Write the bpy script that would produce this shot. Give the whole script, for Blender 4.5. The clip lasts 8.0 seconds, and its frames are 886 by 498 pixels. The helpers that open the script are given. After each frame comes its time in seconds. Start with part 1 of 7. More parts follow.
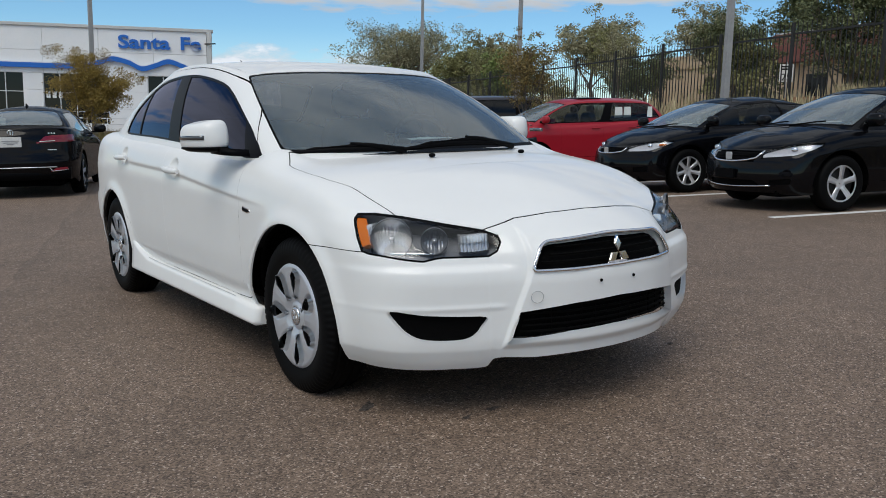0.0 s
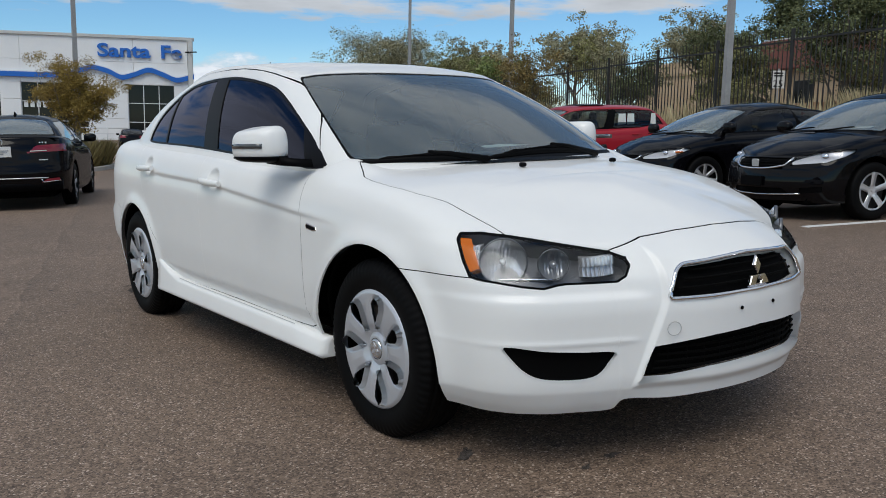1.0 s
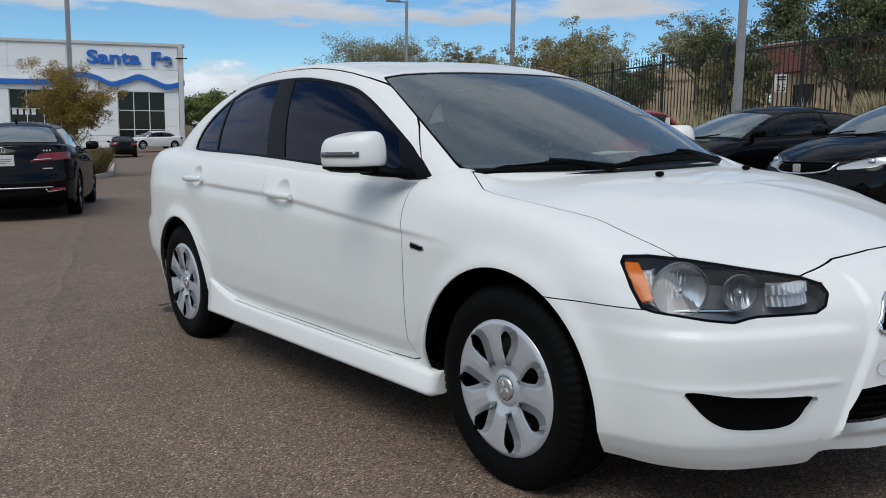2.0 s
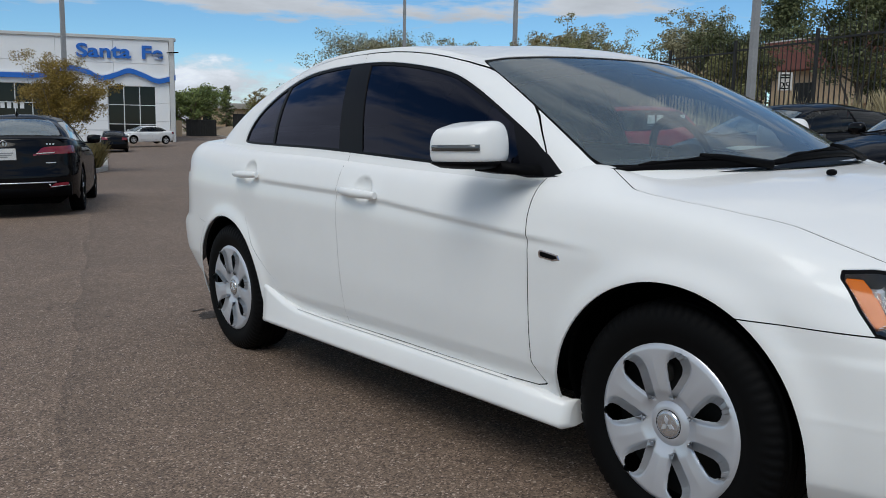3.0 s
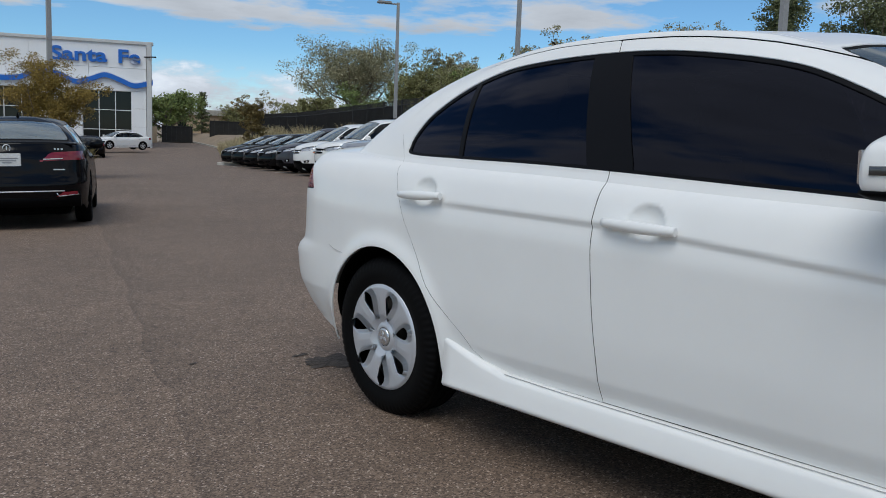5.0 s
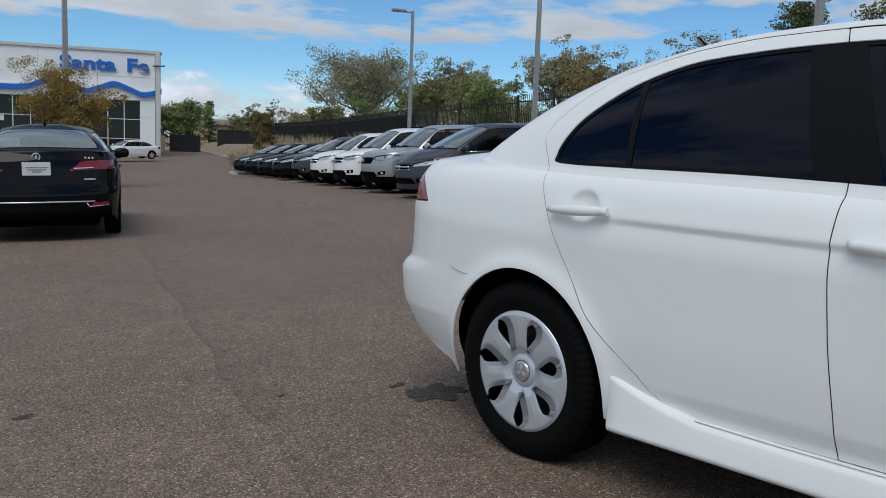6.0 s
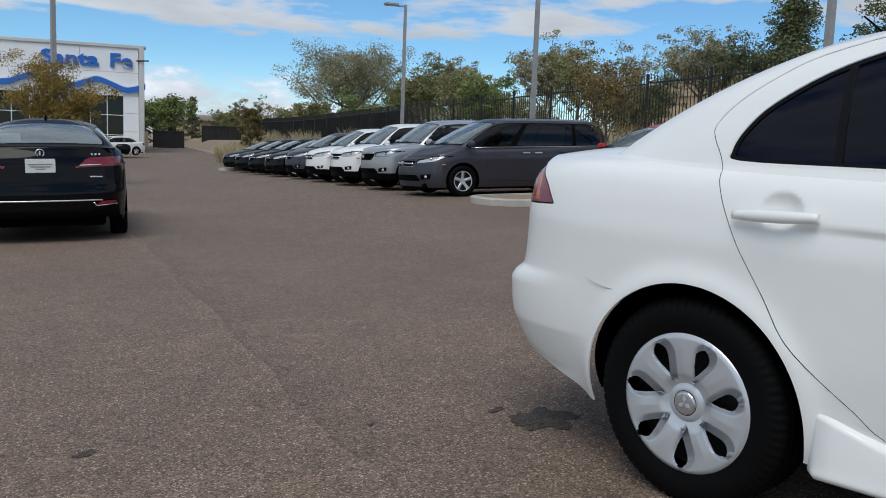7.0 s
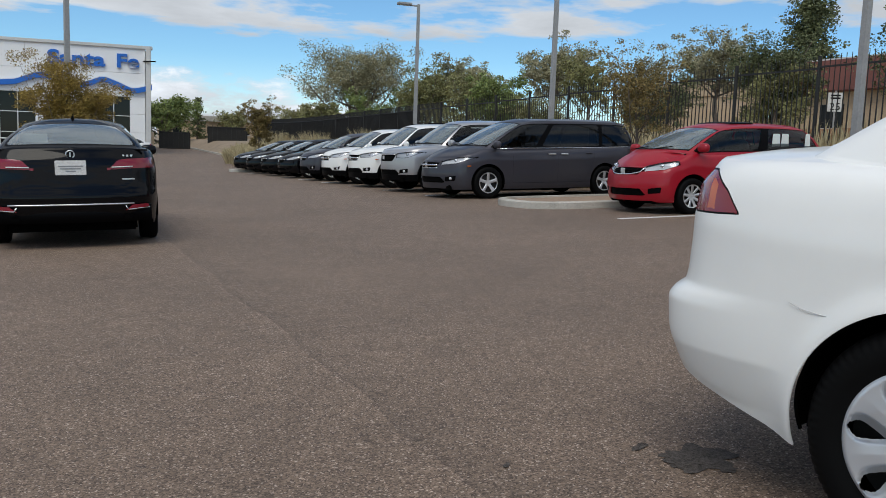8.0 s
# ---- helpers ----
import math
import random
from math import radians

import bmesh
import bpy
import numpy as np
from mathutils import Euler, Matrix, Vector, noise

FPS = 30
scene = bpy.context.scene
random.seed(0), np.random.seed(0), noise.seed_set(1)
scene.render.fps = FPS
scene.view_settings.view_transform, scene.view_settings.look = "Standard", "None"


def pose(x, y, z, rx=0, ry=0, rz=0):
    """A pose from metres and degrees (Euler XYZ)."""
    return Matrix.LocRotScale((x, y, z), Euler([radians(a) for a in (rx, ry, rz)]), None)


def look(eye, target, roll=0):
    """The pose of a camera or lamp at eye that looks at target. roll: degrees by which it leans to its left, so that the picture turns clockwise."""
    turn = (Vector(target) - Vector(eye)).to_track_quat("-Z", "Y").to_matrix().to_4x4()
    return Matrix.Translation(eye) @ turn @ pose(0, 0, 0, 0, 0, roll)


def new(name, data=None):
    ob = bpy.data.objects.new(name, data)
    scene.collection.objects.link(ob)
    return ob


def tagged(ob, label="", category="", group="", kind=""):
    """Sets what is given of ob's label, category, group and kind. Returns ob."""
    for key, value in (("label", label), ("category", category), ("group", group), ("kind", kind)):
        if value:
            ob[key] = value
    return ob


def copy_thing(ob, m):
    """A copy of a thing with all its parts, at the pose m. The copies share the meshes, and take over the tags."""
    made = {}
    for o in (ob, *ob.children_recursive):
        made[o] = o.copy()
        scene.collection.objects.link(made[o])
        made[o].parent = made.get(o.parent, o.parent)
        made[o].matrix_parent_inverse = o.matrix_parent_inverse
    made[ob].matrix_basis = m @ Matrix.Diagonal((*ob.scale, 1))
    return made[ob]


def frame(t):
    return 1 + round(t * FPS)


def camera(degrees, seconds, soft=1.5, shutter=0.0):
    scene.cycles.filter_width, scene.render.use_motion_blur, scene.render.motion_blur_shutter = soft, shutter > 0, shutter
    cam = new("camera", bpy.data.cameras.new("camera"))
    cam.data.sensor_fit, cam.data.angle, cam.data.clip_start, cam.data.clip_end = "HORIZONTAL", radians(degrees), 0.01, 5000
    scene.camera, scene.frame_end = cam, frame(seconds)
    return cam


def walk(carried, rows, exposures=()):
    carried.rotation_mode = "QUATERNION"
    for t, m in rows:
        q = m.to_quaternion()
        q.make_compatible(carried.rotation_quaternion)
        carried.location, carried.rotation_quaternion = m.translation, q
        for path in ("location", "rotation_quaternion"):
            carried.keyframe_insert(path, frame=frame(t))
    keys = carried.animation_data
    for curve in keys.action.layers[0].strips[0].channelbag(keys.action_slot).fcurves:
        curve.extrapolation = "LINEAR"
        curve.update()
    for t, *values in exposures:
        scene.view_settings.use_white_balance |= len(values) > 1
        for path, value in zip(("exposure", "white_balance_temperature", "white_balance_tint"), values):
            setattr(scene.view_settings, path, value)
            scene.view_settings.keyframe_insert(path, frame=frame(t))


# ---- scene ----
cam = camera(55.6, 8.0, 0.92)
PATH = [
    (0, (-2.226, -3.029, 1.068), (-1.09, -1.409, 0.769), -0.9),
    (0.5, (-2.271, -2.743, 1.064), (-1.113, -1.137, 0.782), -1.0),
    (1, (-2.332, -2.443, 1.065), (-1.156, -0.849, 0.784), -1.1),
    (1.2, (-2.361, -2.316, 1.07), (-1.176, -0.729, 0.788), -1.2),
    (2.5, (-2.506, -1.569, 1.067), (-1.299, 0.005, 0.805), -1.3),
    (3, (-2.55, -1.273, 1.063), (-1.33, 0.288, 0.787), -1.0),
    (3.5, (-2.575, -0.942, 1.07), (-1.352, 0.615, 0.785), -0.8),
    (4, (-2.638, -0.636, 1.067), (-1.39, 0.9, 0.78), -0.4),
    (4.5, (-2.696, -0.328, 1.066), (-1.439, 1.205, 0.796), -0.2),
    (5.8, (-2.828, 0.526, 1.073), (-1.524, 2.025, 0.845), 0.1),
    (6, (-2.857, 0.64, 1.065), (-1.585, 2.166, 0.835), -0.0),
    (6.5, (-2.893, 0.969, 1.071), (-1.599, 2.476, 0.838), 0.2),
    (7, (-2.959, 1.295, 1.063), (-1.656, 2.793, 0.824), 0.0),
    (7.5, (-3.025, 1.602, 1.061), (-1.681, 3.065, 0.823), 0.2),
    (8, (-3.056, 1.919, 1.066), (-1.757, 3.421, 0.829), 0.0),
]
# the lot falls away to the west by about four in a hundred; the path and all that stands square on the asphalt are given on its sloping plane
SLOPE, ACROSS = radians(2.1), Vector((0.616, 0.788, 0))
LOT = Matrix.Rotation(-SLOPE, 4, ACROSS)
walk(cam, [(t, LOT @ look(eye, target, roll)) for t, eye, target, roll in PATH],
     [(0, -0.18, 6500, 7), (2.5, -0.22, 6390, 7), (4.5, -0.26, 6310, 7), (6, -0.28, 6220, 7), (7, -0.12, 6340, 7), (8, -0.04, 6550, 7)])

# ---------------------------------------------------------------- sky and sun
SUN_HEIGHT, SUN_TURN = 54.0, 238.0      # degrees; the turn is counted clockwise from +y
world = bpy.data.worlds.new("sky")
scene.world = world
world.use_nodes = True
wt = world.node_tree
wt.nodes.clear()


def wnode(kind, **values):
    n = wt.nodes.new(kind)
    for key, value in values.items():
        n.inputs[key].default_value = value
    return n


def wramp(fac, stops):
    r = wt.nodes.new("ShaderNodeValToRGB")
    while len(r.color_ramp.elements) < len(stops):
        r.color_ramp.elements.new(0.5)
    for el, (pos, v) in zip(r.color_ramp.elements, stops):
        el.position, el.color = pos, (v, v, v, 1)
    wt.links.new(fac, r.inputs[0])
    return r.outputs[0]


def wbias(fac, stops):
    """A ramp whose values may lie below zero."""
    return wmath("SUBTRACT", wramp(fac, [(p, v + 1.0) for p, v in stops]), 1.0)


def wmath(op, a, b):
    n = wt.nodes.new("ShaderNodeMath")
    n.operation = op
    for socket, v in zip(n.inputs, (a, b)):
        if hasattr(v, "is_linked"):
            wt.links.new(v, socket)
        else:
            socket.default_value = v
    return n.outputs[0]


sky = wt.nodes.new("ShaderNodeTexSky")
sky.sky_type, sky.sun_disc = "NISHITA", False
sky.sun_elevation, sky.sun_rotation = radians(SUN_HEIGHT), radians(SUN_TURN)
sky.altitude, sky.air_density, sky.dust_density, sky.ozone_density = 2000, 1.1, 0.4, 1.6
coord = wt.nodes.new("ShaderNodeTexCoord")
sep = wt.nodes.new("ShaderNodeSeparateXYZ")
wt.links.new(coord.outputs["Generated"], sep.inputs[0])
lift = wmath("ADD", wmath("ABSOLUTE", sep.outputs["Z"], 0), 0.07)
flat = wt.nodes.new("ShaderNodeCombineXYZ")
wt.links.new(wmath("DIVIDE", sep.outputs["X"], lift), flat.inputs[0])
wt.links.new(wmath("DIVIDE", sep.outputs["Y"], lift), flat.inputs[1])
high = wnode("ShaderNodeTexNoise", Scale=1.05, Detail=8.0, Roughness=0.58)
wt.links.new(flat.outputs[0], high.inputs["Vector"])
stretch = wt.nodes.new("ShaderNodeMapping")
stretch.inputs["Scale"].default_value = (5.5, 5.5, 15.0)
stretch.inputs["Location"].default_value = (0.9, 0.2, 0.35)
wt.links.new(coord.outputs["Generated"], stretch.inputs["Vector"])
low = wnode("ShaderNodeTexNoise", Scale=1.0, Detail=8.0, Roughness=0.6)
wt.links.new(stretch.outputs[0], low.inputs["Vector"])
# cumulus low over the horizon, a clear belt, then broken cloud up to the zenith
near_horizon = wbias(sep.outputs["Z"], [(0.0, 0.10), (0.035, 0.04), (0.055, 0.0), (0.080, -0.02), (0.098, -0.25), (1.0, -0.6)])
overhead = wbias(sep.outputs["Z"], [(0.0, -0.5), (0.105, -0.30), (0.138, 0.09), (0.22, 0.08), (0.40, 0.01), (1.0, 0.05)])
toward = wmath("ADD", wmath("MULTIPLY", sep.outputs["X"], 0.4115), wmath("MULTIPLY", sep.outputs["Y"], 0.9114))
banked = wmath("ADD", near_horizon, wbias(toward, [(0.95, -0.24), (0.984, -0.05), (0.9945, 0.04), (0.9974, 0.17)]))
m_low = wramp(wmath("ADD", low.outputs["Fac"], banked), [(0.50, 0.0), (0.60, 1.0)])
eastward = wmath("ADD", wmath("MULTIPLY", sep.outputs["X"], 0.883), wmath("MULTIPLY", sep.outputs["Y"], 0.469))
overhead = wmath("ADD", overhead, wbias(eastward, [(0.82, 0.0), (0.92, -0.07), (1.0, -0.10)]))
m_high = wramp(wmath("ADD", high.outputs["Fac"], overhead), [(0.46, 0.0), (0.56, 1.0)])
mask = wmath("MAXIMUM", m_low, m_high)
shade = wramp(wmath("ADD", high.outputs["Fac"], wmath("MULTIPLY", low.outputs["Fac"], 0.5)), [(0.50, 0.95), (0.95, 0.64)])
billow = wramp(wmath("ADD", wmath("MULTIPLY", sep.outputs["Z"], 5.0), low.outputs["Fac"]), [(0.50, 0.66), (0.72, 0.84), (0.92, 1.30)])
shade = wmath("ADD", wmath("MULTIPLY", shade, wmath("SUBTRACT", 1.0, m_low)), wmath("MULTIPLY", billow, m_low))
cloud = wt.nodes.new("ShaderNodeMix")
cloud.data_type, cloud.blend_type = "RGBA", "MULTIPLY"
cloud.inputs[0].default_value = 1.0
cloud.inputs[6].default_value = (5.6, 5.9, 6.5, 1)
wt.links.new(shade, cloud.inputs[7])
both = wt.nodes.new("ShaderNodeMix")
both.data_type = "RGBA"
wt.links.new(mask, both.inputs[0])
blue = wt.nodes.new("ShaderNodeMix")
blue.data_type, blue.blend_type = "RGBA", "MULTIPLY"
blue.inputs[0].default_value = 1.0
haze = wt.nodes.new("ShaderNodeMix")
haze.data_type = "RGBA"
haze.inputs[6].default_value = (0.80, 0.86, 0.90, 1)
haze.inputs[7].default_value = (0.54, 0.75, 0.88, 1)
wt.links.new(wramp(sep.outputs["Z"], [(0.0, 0.0), (0.10, 1.0)]), haze.inputs[0])
wt.links.new(haze.outputs[2], blue.inputs[7])
wt.links.new(sky.outputs[0], blue.inputs[6])
wt.links.new(blue.outputs[2], both.inputs[6])
wt.links.new(cloud.outputs[2], both.inputs[7])
back = wnode("ShaderNodeBackground", Strength=0.15)
wout = wt.nodes.new("ShaderNodeOutputWorld")
wt.links.new(both.outputs[2], back.inputs["Color"])
wt.links.new(back.outputs[0], wout.inputs["Surface"])

sun = new("sun", bpy.data.lights.new("sun", "SUN"))
sun.data.energy, sun.data.angle, sun.data.color = 2.0, radians(40.0), (1.0, 0.95, 0.88)
az, el_ = radians(SUN_TURN), radians(SUN_HEIGHT)
sun.matrix_world = look((0, 0, 0), (-math.sin(az) * math.cos(el_), -math.cos(az) * math.cos(el_), -math.sin(el_)))

# ---------------------------------------------------------------- materials
def material(name, colour=(0.5, 0.5, 0.5), rough=0.5, metal=0.0, coat=0.0, **more):
    m = bpy.data.materials.new(name)
    m.use_nodes = True
    b = m.node_tree.nodes["Principled BSDF"]
    b.inputs["Base Color"].default_value = (*colour, 1)
    b.inputs["Roughness"].default_value = rough
    b.inputs["Metallic"].default_value = metal
    b.inputs["Coat Weight"].default_value = coat
    b.inputs["Coat Roughness"].default_value = 0.04
    for key, value in more.items():
        b.inputs[key.replace("_", " ")].default_value = value
    return m


def node(m, kind, **values):
    n = m.node_tree.nodes.new(kind)
    for key, value in values.items():
        if key in n.inputs:
            n.inputs[key].default_value = value
    return n


def wire(m, a, b):
    m.node_tree.links.new(a, b)


def shader(m):
    return m.node_tree.nodes["Principled BSDF"]


def place(m, scale=1.0):
    """Object coordinates in metres."""
    t = node(m, "ShaderNodeTexCoord")
    mp = node(m, "ShaderNodeMapping")
    mp.inputs["Scale"].default_value = (scale,) * 3 if isinstance(scale, (int, float)) else scale
    wire(m, t.outputs["Object"], mp.inputs["Vector"])
    return mp.outputs[0]


def grain(m, scale, detail=4.0, rough=0.6, at=None, stretch=(1, 1, 1)):
    n = node(m, "ShaderNodeTexNoise", Scale=scale, Detail=detail, Roughness=rough)
    wire(m, at or place(m, stretch), n.inputs["Vector"])
    return n.outputs["Fac"]


def ramp(m, fac, stops):
    r = node(m, "ShaderNodeValToRGB")
    while len(r.color_ramp.elements) < len(stops):
        r.color_ramp.elements.new(0.5)
    for el, (pos, col) in zip(r.color_ramp.elements, stops):
        el.position = pos
        el.color = (*col, 1) if not isinstance(col, (int, float)) else (col, col, col, 1)
    wire(m, fac, r.inputs[0])
    return r.outputs[0]


def mixed(m, fac, a, b, mode="MIX"):
    x = node(m, "ShaderNodeMix")
    x.data_type, x.blend_type = "RGBA", mode
    for socket, value in ((x.inputs[0], fac), (x.inputs[6], a), (x.inputs[7], b)):
        if hasattr(value, "is_linked"):
            wire(m, value, socket)
        else:
            socket.default_value = value if isinstance(value, (int, float)) else (*value, 1)
    return x.outputs[2]


def bump(m, height, strength=0.3, distance=0.01):
    b = node(m, "ShaderNodeBump", Strength=strength, Distance=distance)
    wire(m, height, b.inputs["Height"])
    wire(m, b.outputs[0], shader(m).inputs["Normal"])


def paint(name, colour, rough=0.35, metal=0.0, gloss=0.9):
    """Car paint under a clear coat, with a thin uneven film of dust."""
    dark = max(colour) < 0.1
    m = material(name, colour, 0.5 if dark else rough, metal, coat=0.42 if dark else gloss)
    shader(m).inputs["Specular IOR Level"].default_value = 0.02 if dark else 0.35
    dust = grain(m, 3.0, 5.0)
    dusty = ramp(m, dust, [(0.35, colour), (0.8, tuple(c * 0.96 + 0.0012 for c in colour))])
    wire(m, dusty, shader(m).inputs["Base Color"])
    wire(m, ramp(m, dust, [(0.3, 0.03), (0.8, 0.10)]), shader(m).inputs["Coat Roughness"])
    return m


def glass(name, tint, alpha, haze=0.0, shine=(1, 1, 1)):
    """Thin car glass: a glossy surface that lets part of the light pass, tinted."""
    m = bpy.data.materials.new(name)
    m.use_nodes = True
    nt = m.node_tree
    nt.nodes.clear()
    o = nt.nodes.new("ShaderNodeOutputMaterial")
    thru = nt.nodes.new("ShaderNodeBsdfTransparent")
    thru.inputs[0].default_value = (*tint, 1)
    gloss = nt.nodes.new("ShaderNodeBsdfGlossy")
    gloss.inputs["Roughness"].default_value = 0.02
    gloss.inputs["Color"].default_value = (*shine, 1)
    f = nt.nodes.new("ShaderNodeFresnel")
    f.inputs["IOR"].default_value = alpha
    mx = nt.nodes.new("ShaderNodeMixShader")
    nt.links.new(f.outputs[0], mx.inputs[0])
    # pale diffuse film: dust, plus sky and dash reflections painted in as flat colour
    dust = nt.nodes.new("ShaderNodeBsdfDiffuse")
    dust.inputs[0].default_value = (0.40, 0.48, 0.52, 1)
    film = nt.nodes.new("ShaderNodeMixShader")
    film.inputs[0].default_value = haze
    nt.links.new(thru.outputs[0], film.inputs[1])
    nt.links.new(dust.outputs[0], film.inputs[2])
    nt.links.new(film.outputs[0], mx.inputs[1])
    nt.links.new(gloss.outputs[0], mx.inputs[2])
    nt.links.new(mx.outputs[0], o.inputs[0])
    return m


WHITE = paint("white_paint", (0.83, 0.83, 0.815), 0.5, gloss=0.55)
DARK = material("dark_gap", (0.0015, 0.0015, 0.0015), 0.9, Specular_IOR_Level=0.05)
BLACK = material("black_plastic", (0.003, 0.003, 0.0036), 0.5, Specular_IOR_Level=0.05)
TRIM = material("satin_black_trim", (0.005, 0.005, 0.0065), 0.40, Specular_IOR_Level=0.12)
RUBBER = material("tyre_rubber", (0.0028, 0.0028, 0.003), 0.65, Specular_IOR_Level=0.10)
SILVER = material("silver_wheel_paint", (0.56, 0.58, 0.62), 0.30, 0.42)
STEEL = material("dark_steel", (0.045, 0.043, 0.042), 0.6, 0.4)
CHROME = material("chrome", (0.8, 0.8, 0.82), 0.08, 1.0)
TINT = glass("tinted_side_glass", (0.02, 0.022, 0.045), 1.42, shine=(0.72, 0.74, 0.95))
CLEAR = glass("windscreen_glass", (0.68, 0.80, 0.83), 1.48, 0.20)
# stronger film, so the glass carries a painted sheen of bright sky
VEILED = glass("dusty_windscreen_glass", (0.70, 0.76, 0.77), 1.52, 0.30)
PALE = glass("clear_side_glass", (0.80, 0.84, 0.82), 1.4, 0.03)
LENS = glass("clear_lamp_lens", (0.93, 0.94, 0.96), 1.45)
AMBER = material("amber_reflector", (0.55, 0.13, 0.008), 0.2)
RED = material("red_lamp_lens", (0.20, 0.003, 0.014), 0.2, coat=0.6)
ORANGE = material("orange_lamp_lens", (0.50, 0.09, 0.012), 0.2, coat=0.6)
LAMP_DARK = material("lamp_housing", (0.14, 0.145, 0.155), 0.35, 0.5)
FLUTED = material("fluted_reflector", (0.86, 0.87, 0.88), 0.26, 0.7)
DIMMED = material("smoked_reflector", (0.38, 0.39, 0.41), 0.3, 0.75)
GLOSSY = material("satin_chrome", (0.72, 0.73, 0.75), 0.28, 0.7)
MESH = material("grille_mesh", (0.002, 0.002, 0.002), 0.8, Specular_IOR_Level=0.06)
SEAMGREY = material("fine_joint", (0.45, 0.45, 0.45), 0.6)
SIGNAL = material("smoked_signal_lens", (0.07, 0.075, 0.078), 0.12, 0.2, coat=1.0)
CAPGREY = material("cap_grey", (0.60, 0.61, 0.63), 0.22, 0.8)
BRAKE = material("worn_brake_metal", (0.20, 0.17, 0.15), 0.55, 0.6)
GREENCAP = material("green_plastic", (0.02, 0.25, 0.12), 0.4)
DASH = material("grey_dash_plastic", (0.05, 0.05, 0.052), 0.7)
SEAT = material("dark_cloth", (0.045, 0.044, 0.043), 0.9)
PAPER = material("white_paper", (0.75, 0.78, 0.75), 0.8)
INK = paint("black_paint", (0.0018, 0.0018, 0.0028), 0.3)
CRIMSON = paint("red_paint", (0.31, 0.001, 0.012), 0.5, gloss=0.42)
GRAPHITE = paint("graphite_paint", (0.072, 0.071, 0.085), 0.42, 0.7, gloss=0.75)
MOON = paint("silver_grey_paint", (0.40, 0.40, 0.42), 0.35, 0.6)
PEARL = paint("pearl_white_paint", (0.80, 0.80, 0.79), 0.4)
SMOKED = glass("smoked_glass", (0.42, 0.45, 0.45), 1.45)
PRIVACY = glass("privacy_glass", (0.12, 0.13, 0.14), 1.45)
ALLOY = material("machined_alloy", (0.72, 0.73, 0.75), 0.3, 0.5)
LAMP_BRIGHT = material("bright_reflector", (0.66, 0.67, 0.70), 0.3, 0.25)


def weathered(name, a, b, scale, fine, rough=0.85, depth=0.2, relief=0.006):
    """A dull surface with broad stains, fine grain and relief."""
    m = material(name, a, rough)
    broad, small = grain(m, scale, 5.0), grain(m, fine, 3.0, 0.7)
    c = mixed(m, ramp(m, broad, [(0.35, 0.0), (0.7, 1.0)]), a, b)
    c = mixed(m, depth, c, ramp(m, small, [(0.3, tuple(x * 0.45 for x in a)), (0.7, tuple(min(x * 1.5, 0.9) for x in b))]))
    wire(m, c, shader(m).inputs["Base Color"])
    bump(m, small, 0.5, relief)
    return m


LANE = (0.29, -2.63)      # the joint between two paving lanes: x = LANE[0] * y + LANE[1]


def asphalt():
    m = material("asphalt", (0.10, 0.09, 0.08), 0.78)
    at = place(m)
    stone = node(m, "ShaderNodeTexVoronoi", Scale=165.0)
    wire(m, at, stone.inputs["Vector"])
    cell = node(m, "ShaderNodeSeparateColor")
    wire(m, stone.outputs["Color"], cell.inputs[0])
    tone = ramp(m, cell.outputs[0], [(0.0, (0.050, 0.033, 0.022)), (0.35, (0.120, 0.083, 0.059)), (0.75, (0.186, 0.131, 0.093)), (0.93, (0.245, 0.178, 0.132)), (0.985, (0.42, 0.34, 0.28))])
    coarse = node(m, "ShaderNodeTexVoronoi", Scale=42.0)
    wire(m, at, coarse.inputs["Vector"])
    cell2 = node(m, "ShaderNodeSeparateColor")
    wire(m, coarse.outputs["Color"], cell2.inputs[0])
    chips = ramp(m, cell2.outputs[1], [(0.0, 0.72), (0.10, 0.97), (0.90, 1.0), (0.97, 1.12)])
    broad = grain(m, 0.35, 6.0, 0.6, at)
    mid = grain(m, 4.5, 5.0, 0.65, at)
    c = mixed(m, 1.0, tone, chips, "MULTIPLY")
    c = mixed(m, 1.0, c, ramp(m, broad, [(0.3, 0.86), (0.7, 1.14)]), "MULTIPLY")
    c = mixed(m, 1.0, c, ramp(m, mid, [(0.25, 0.84), (0.75, 1.14)]), "MULTIPLY")
    # two paving lanes: the western one is paler and smoother
    geo = node(m, "ShaderNodeSeparateXYZ")
    wire(m, at, geo.inputs[0])
    sl = node(m, "ShaderNodeMath")
    sl.operation = "MULTIPLY_ADD"
    wire(m, geo.outputs["Y"], sl.inputs[0])
    sl.inputs[1].default_value = LANE[0]
    sl.inputs[2].default_value = LANE[1]
    wob = node(m, "ShaderNodeMath")
    wob.operation = "MULTIPLY_ADD"
    wire(m, grain(m, 1.1, 3.0, 0.5, at), wob.inputs[0])
    wob.inputs[1].default_value = 0.22
    wire(m, sl.outputs[0], wob.inputs[2])
    df = node(m, "ShaderNodeMath")
    df.operation = "SUBTRACT"
    wire(m, geo.outputs["X"], df.inputs[0])
    wire(m, wob.outputs[0], df.inputs[1])
    lane = ramp(m, df.outputs[0], [(0.0, 1.17), (0.080, 1.19), (0.108, 1.34), (0.118, 0.95), (0.140, 0.99), (0.17, 1.07), (0.4, 1.14)])
    c = mixed(m, 1.0, c, lane, "MULTIPLY")
    wire(m, c, shader(m).inputs["Base Color"])
    h = mixed(m, 0.5, stone.outputs["Distance"], cell.outputs[0])
    bump(m, h, 0.4, 0.003)
    return m


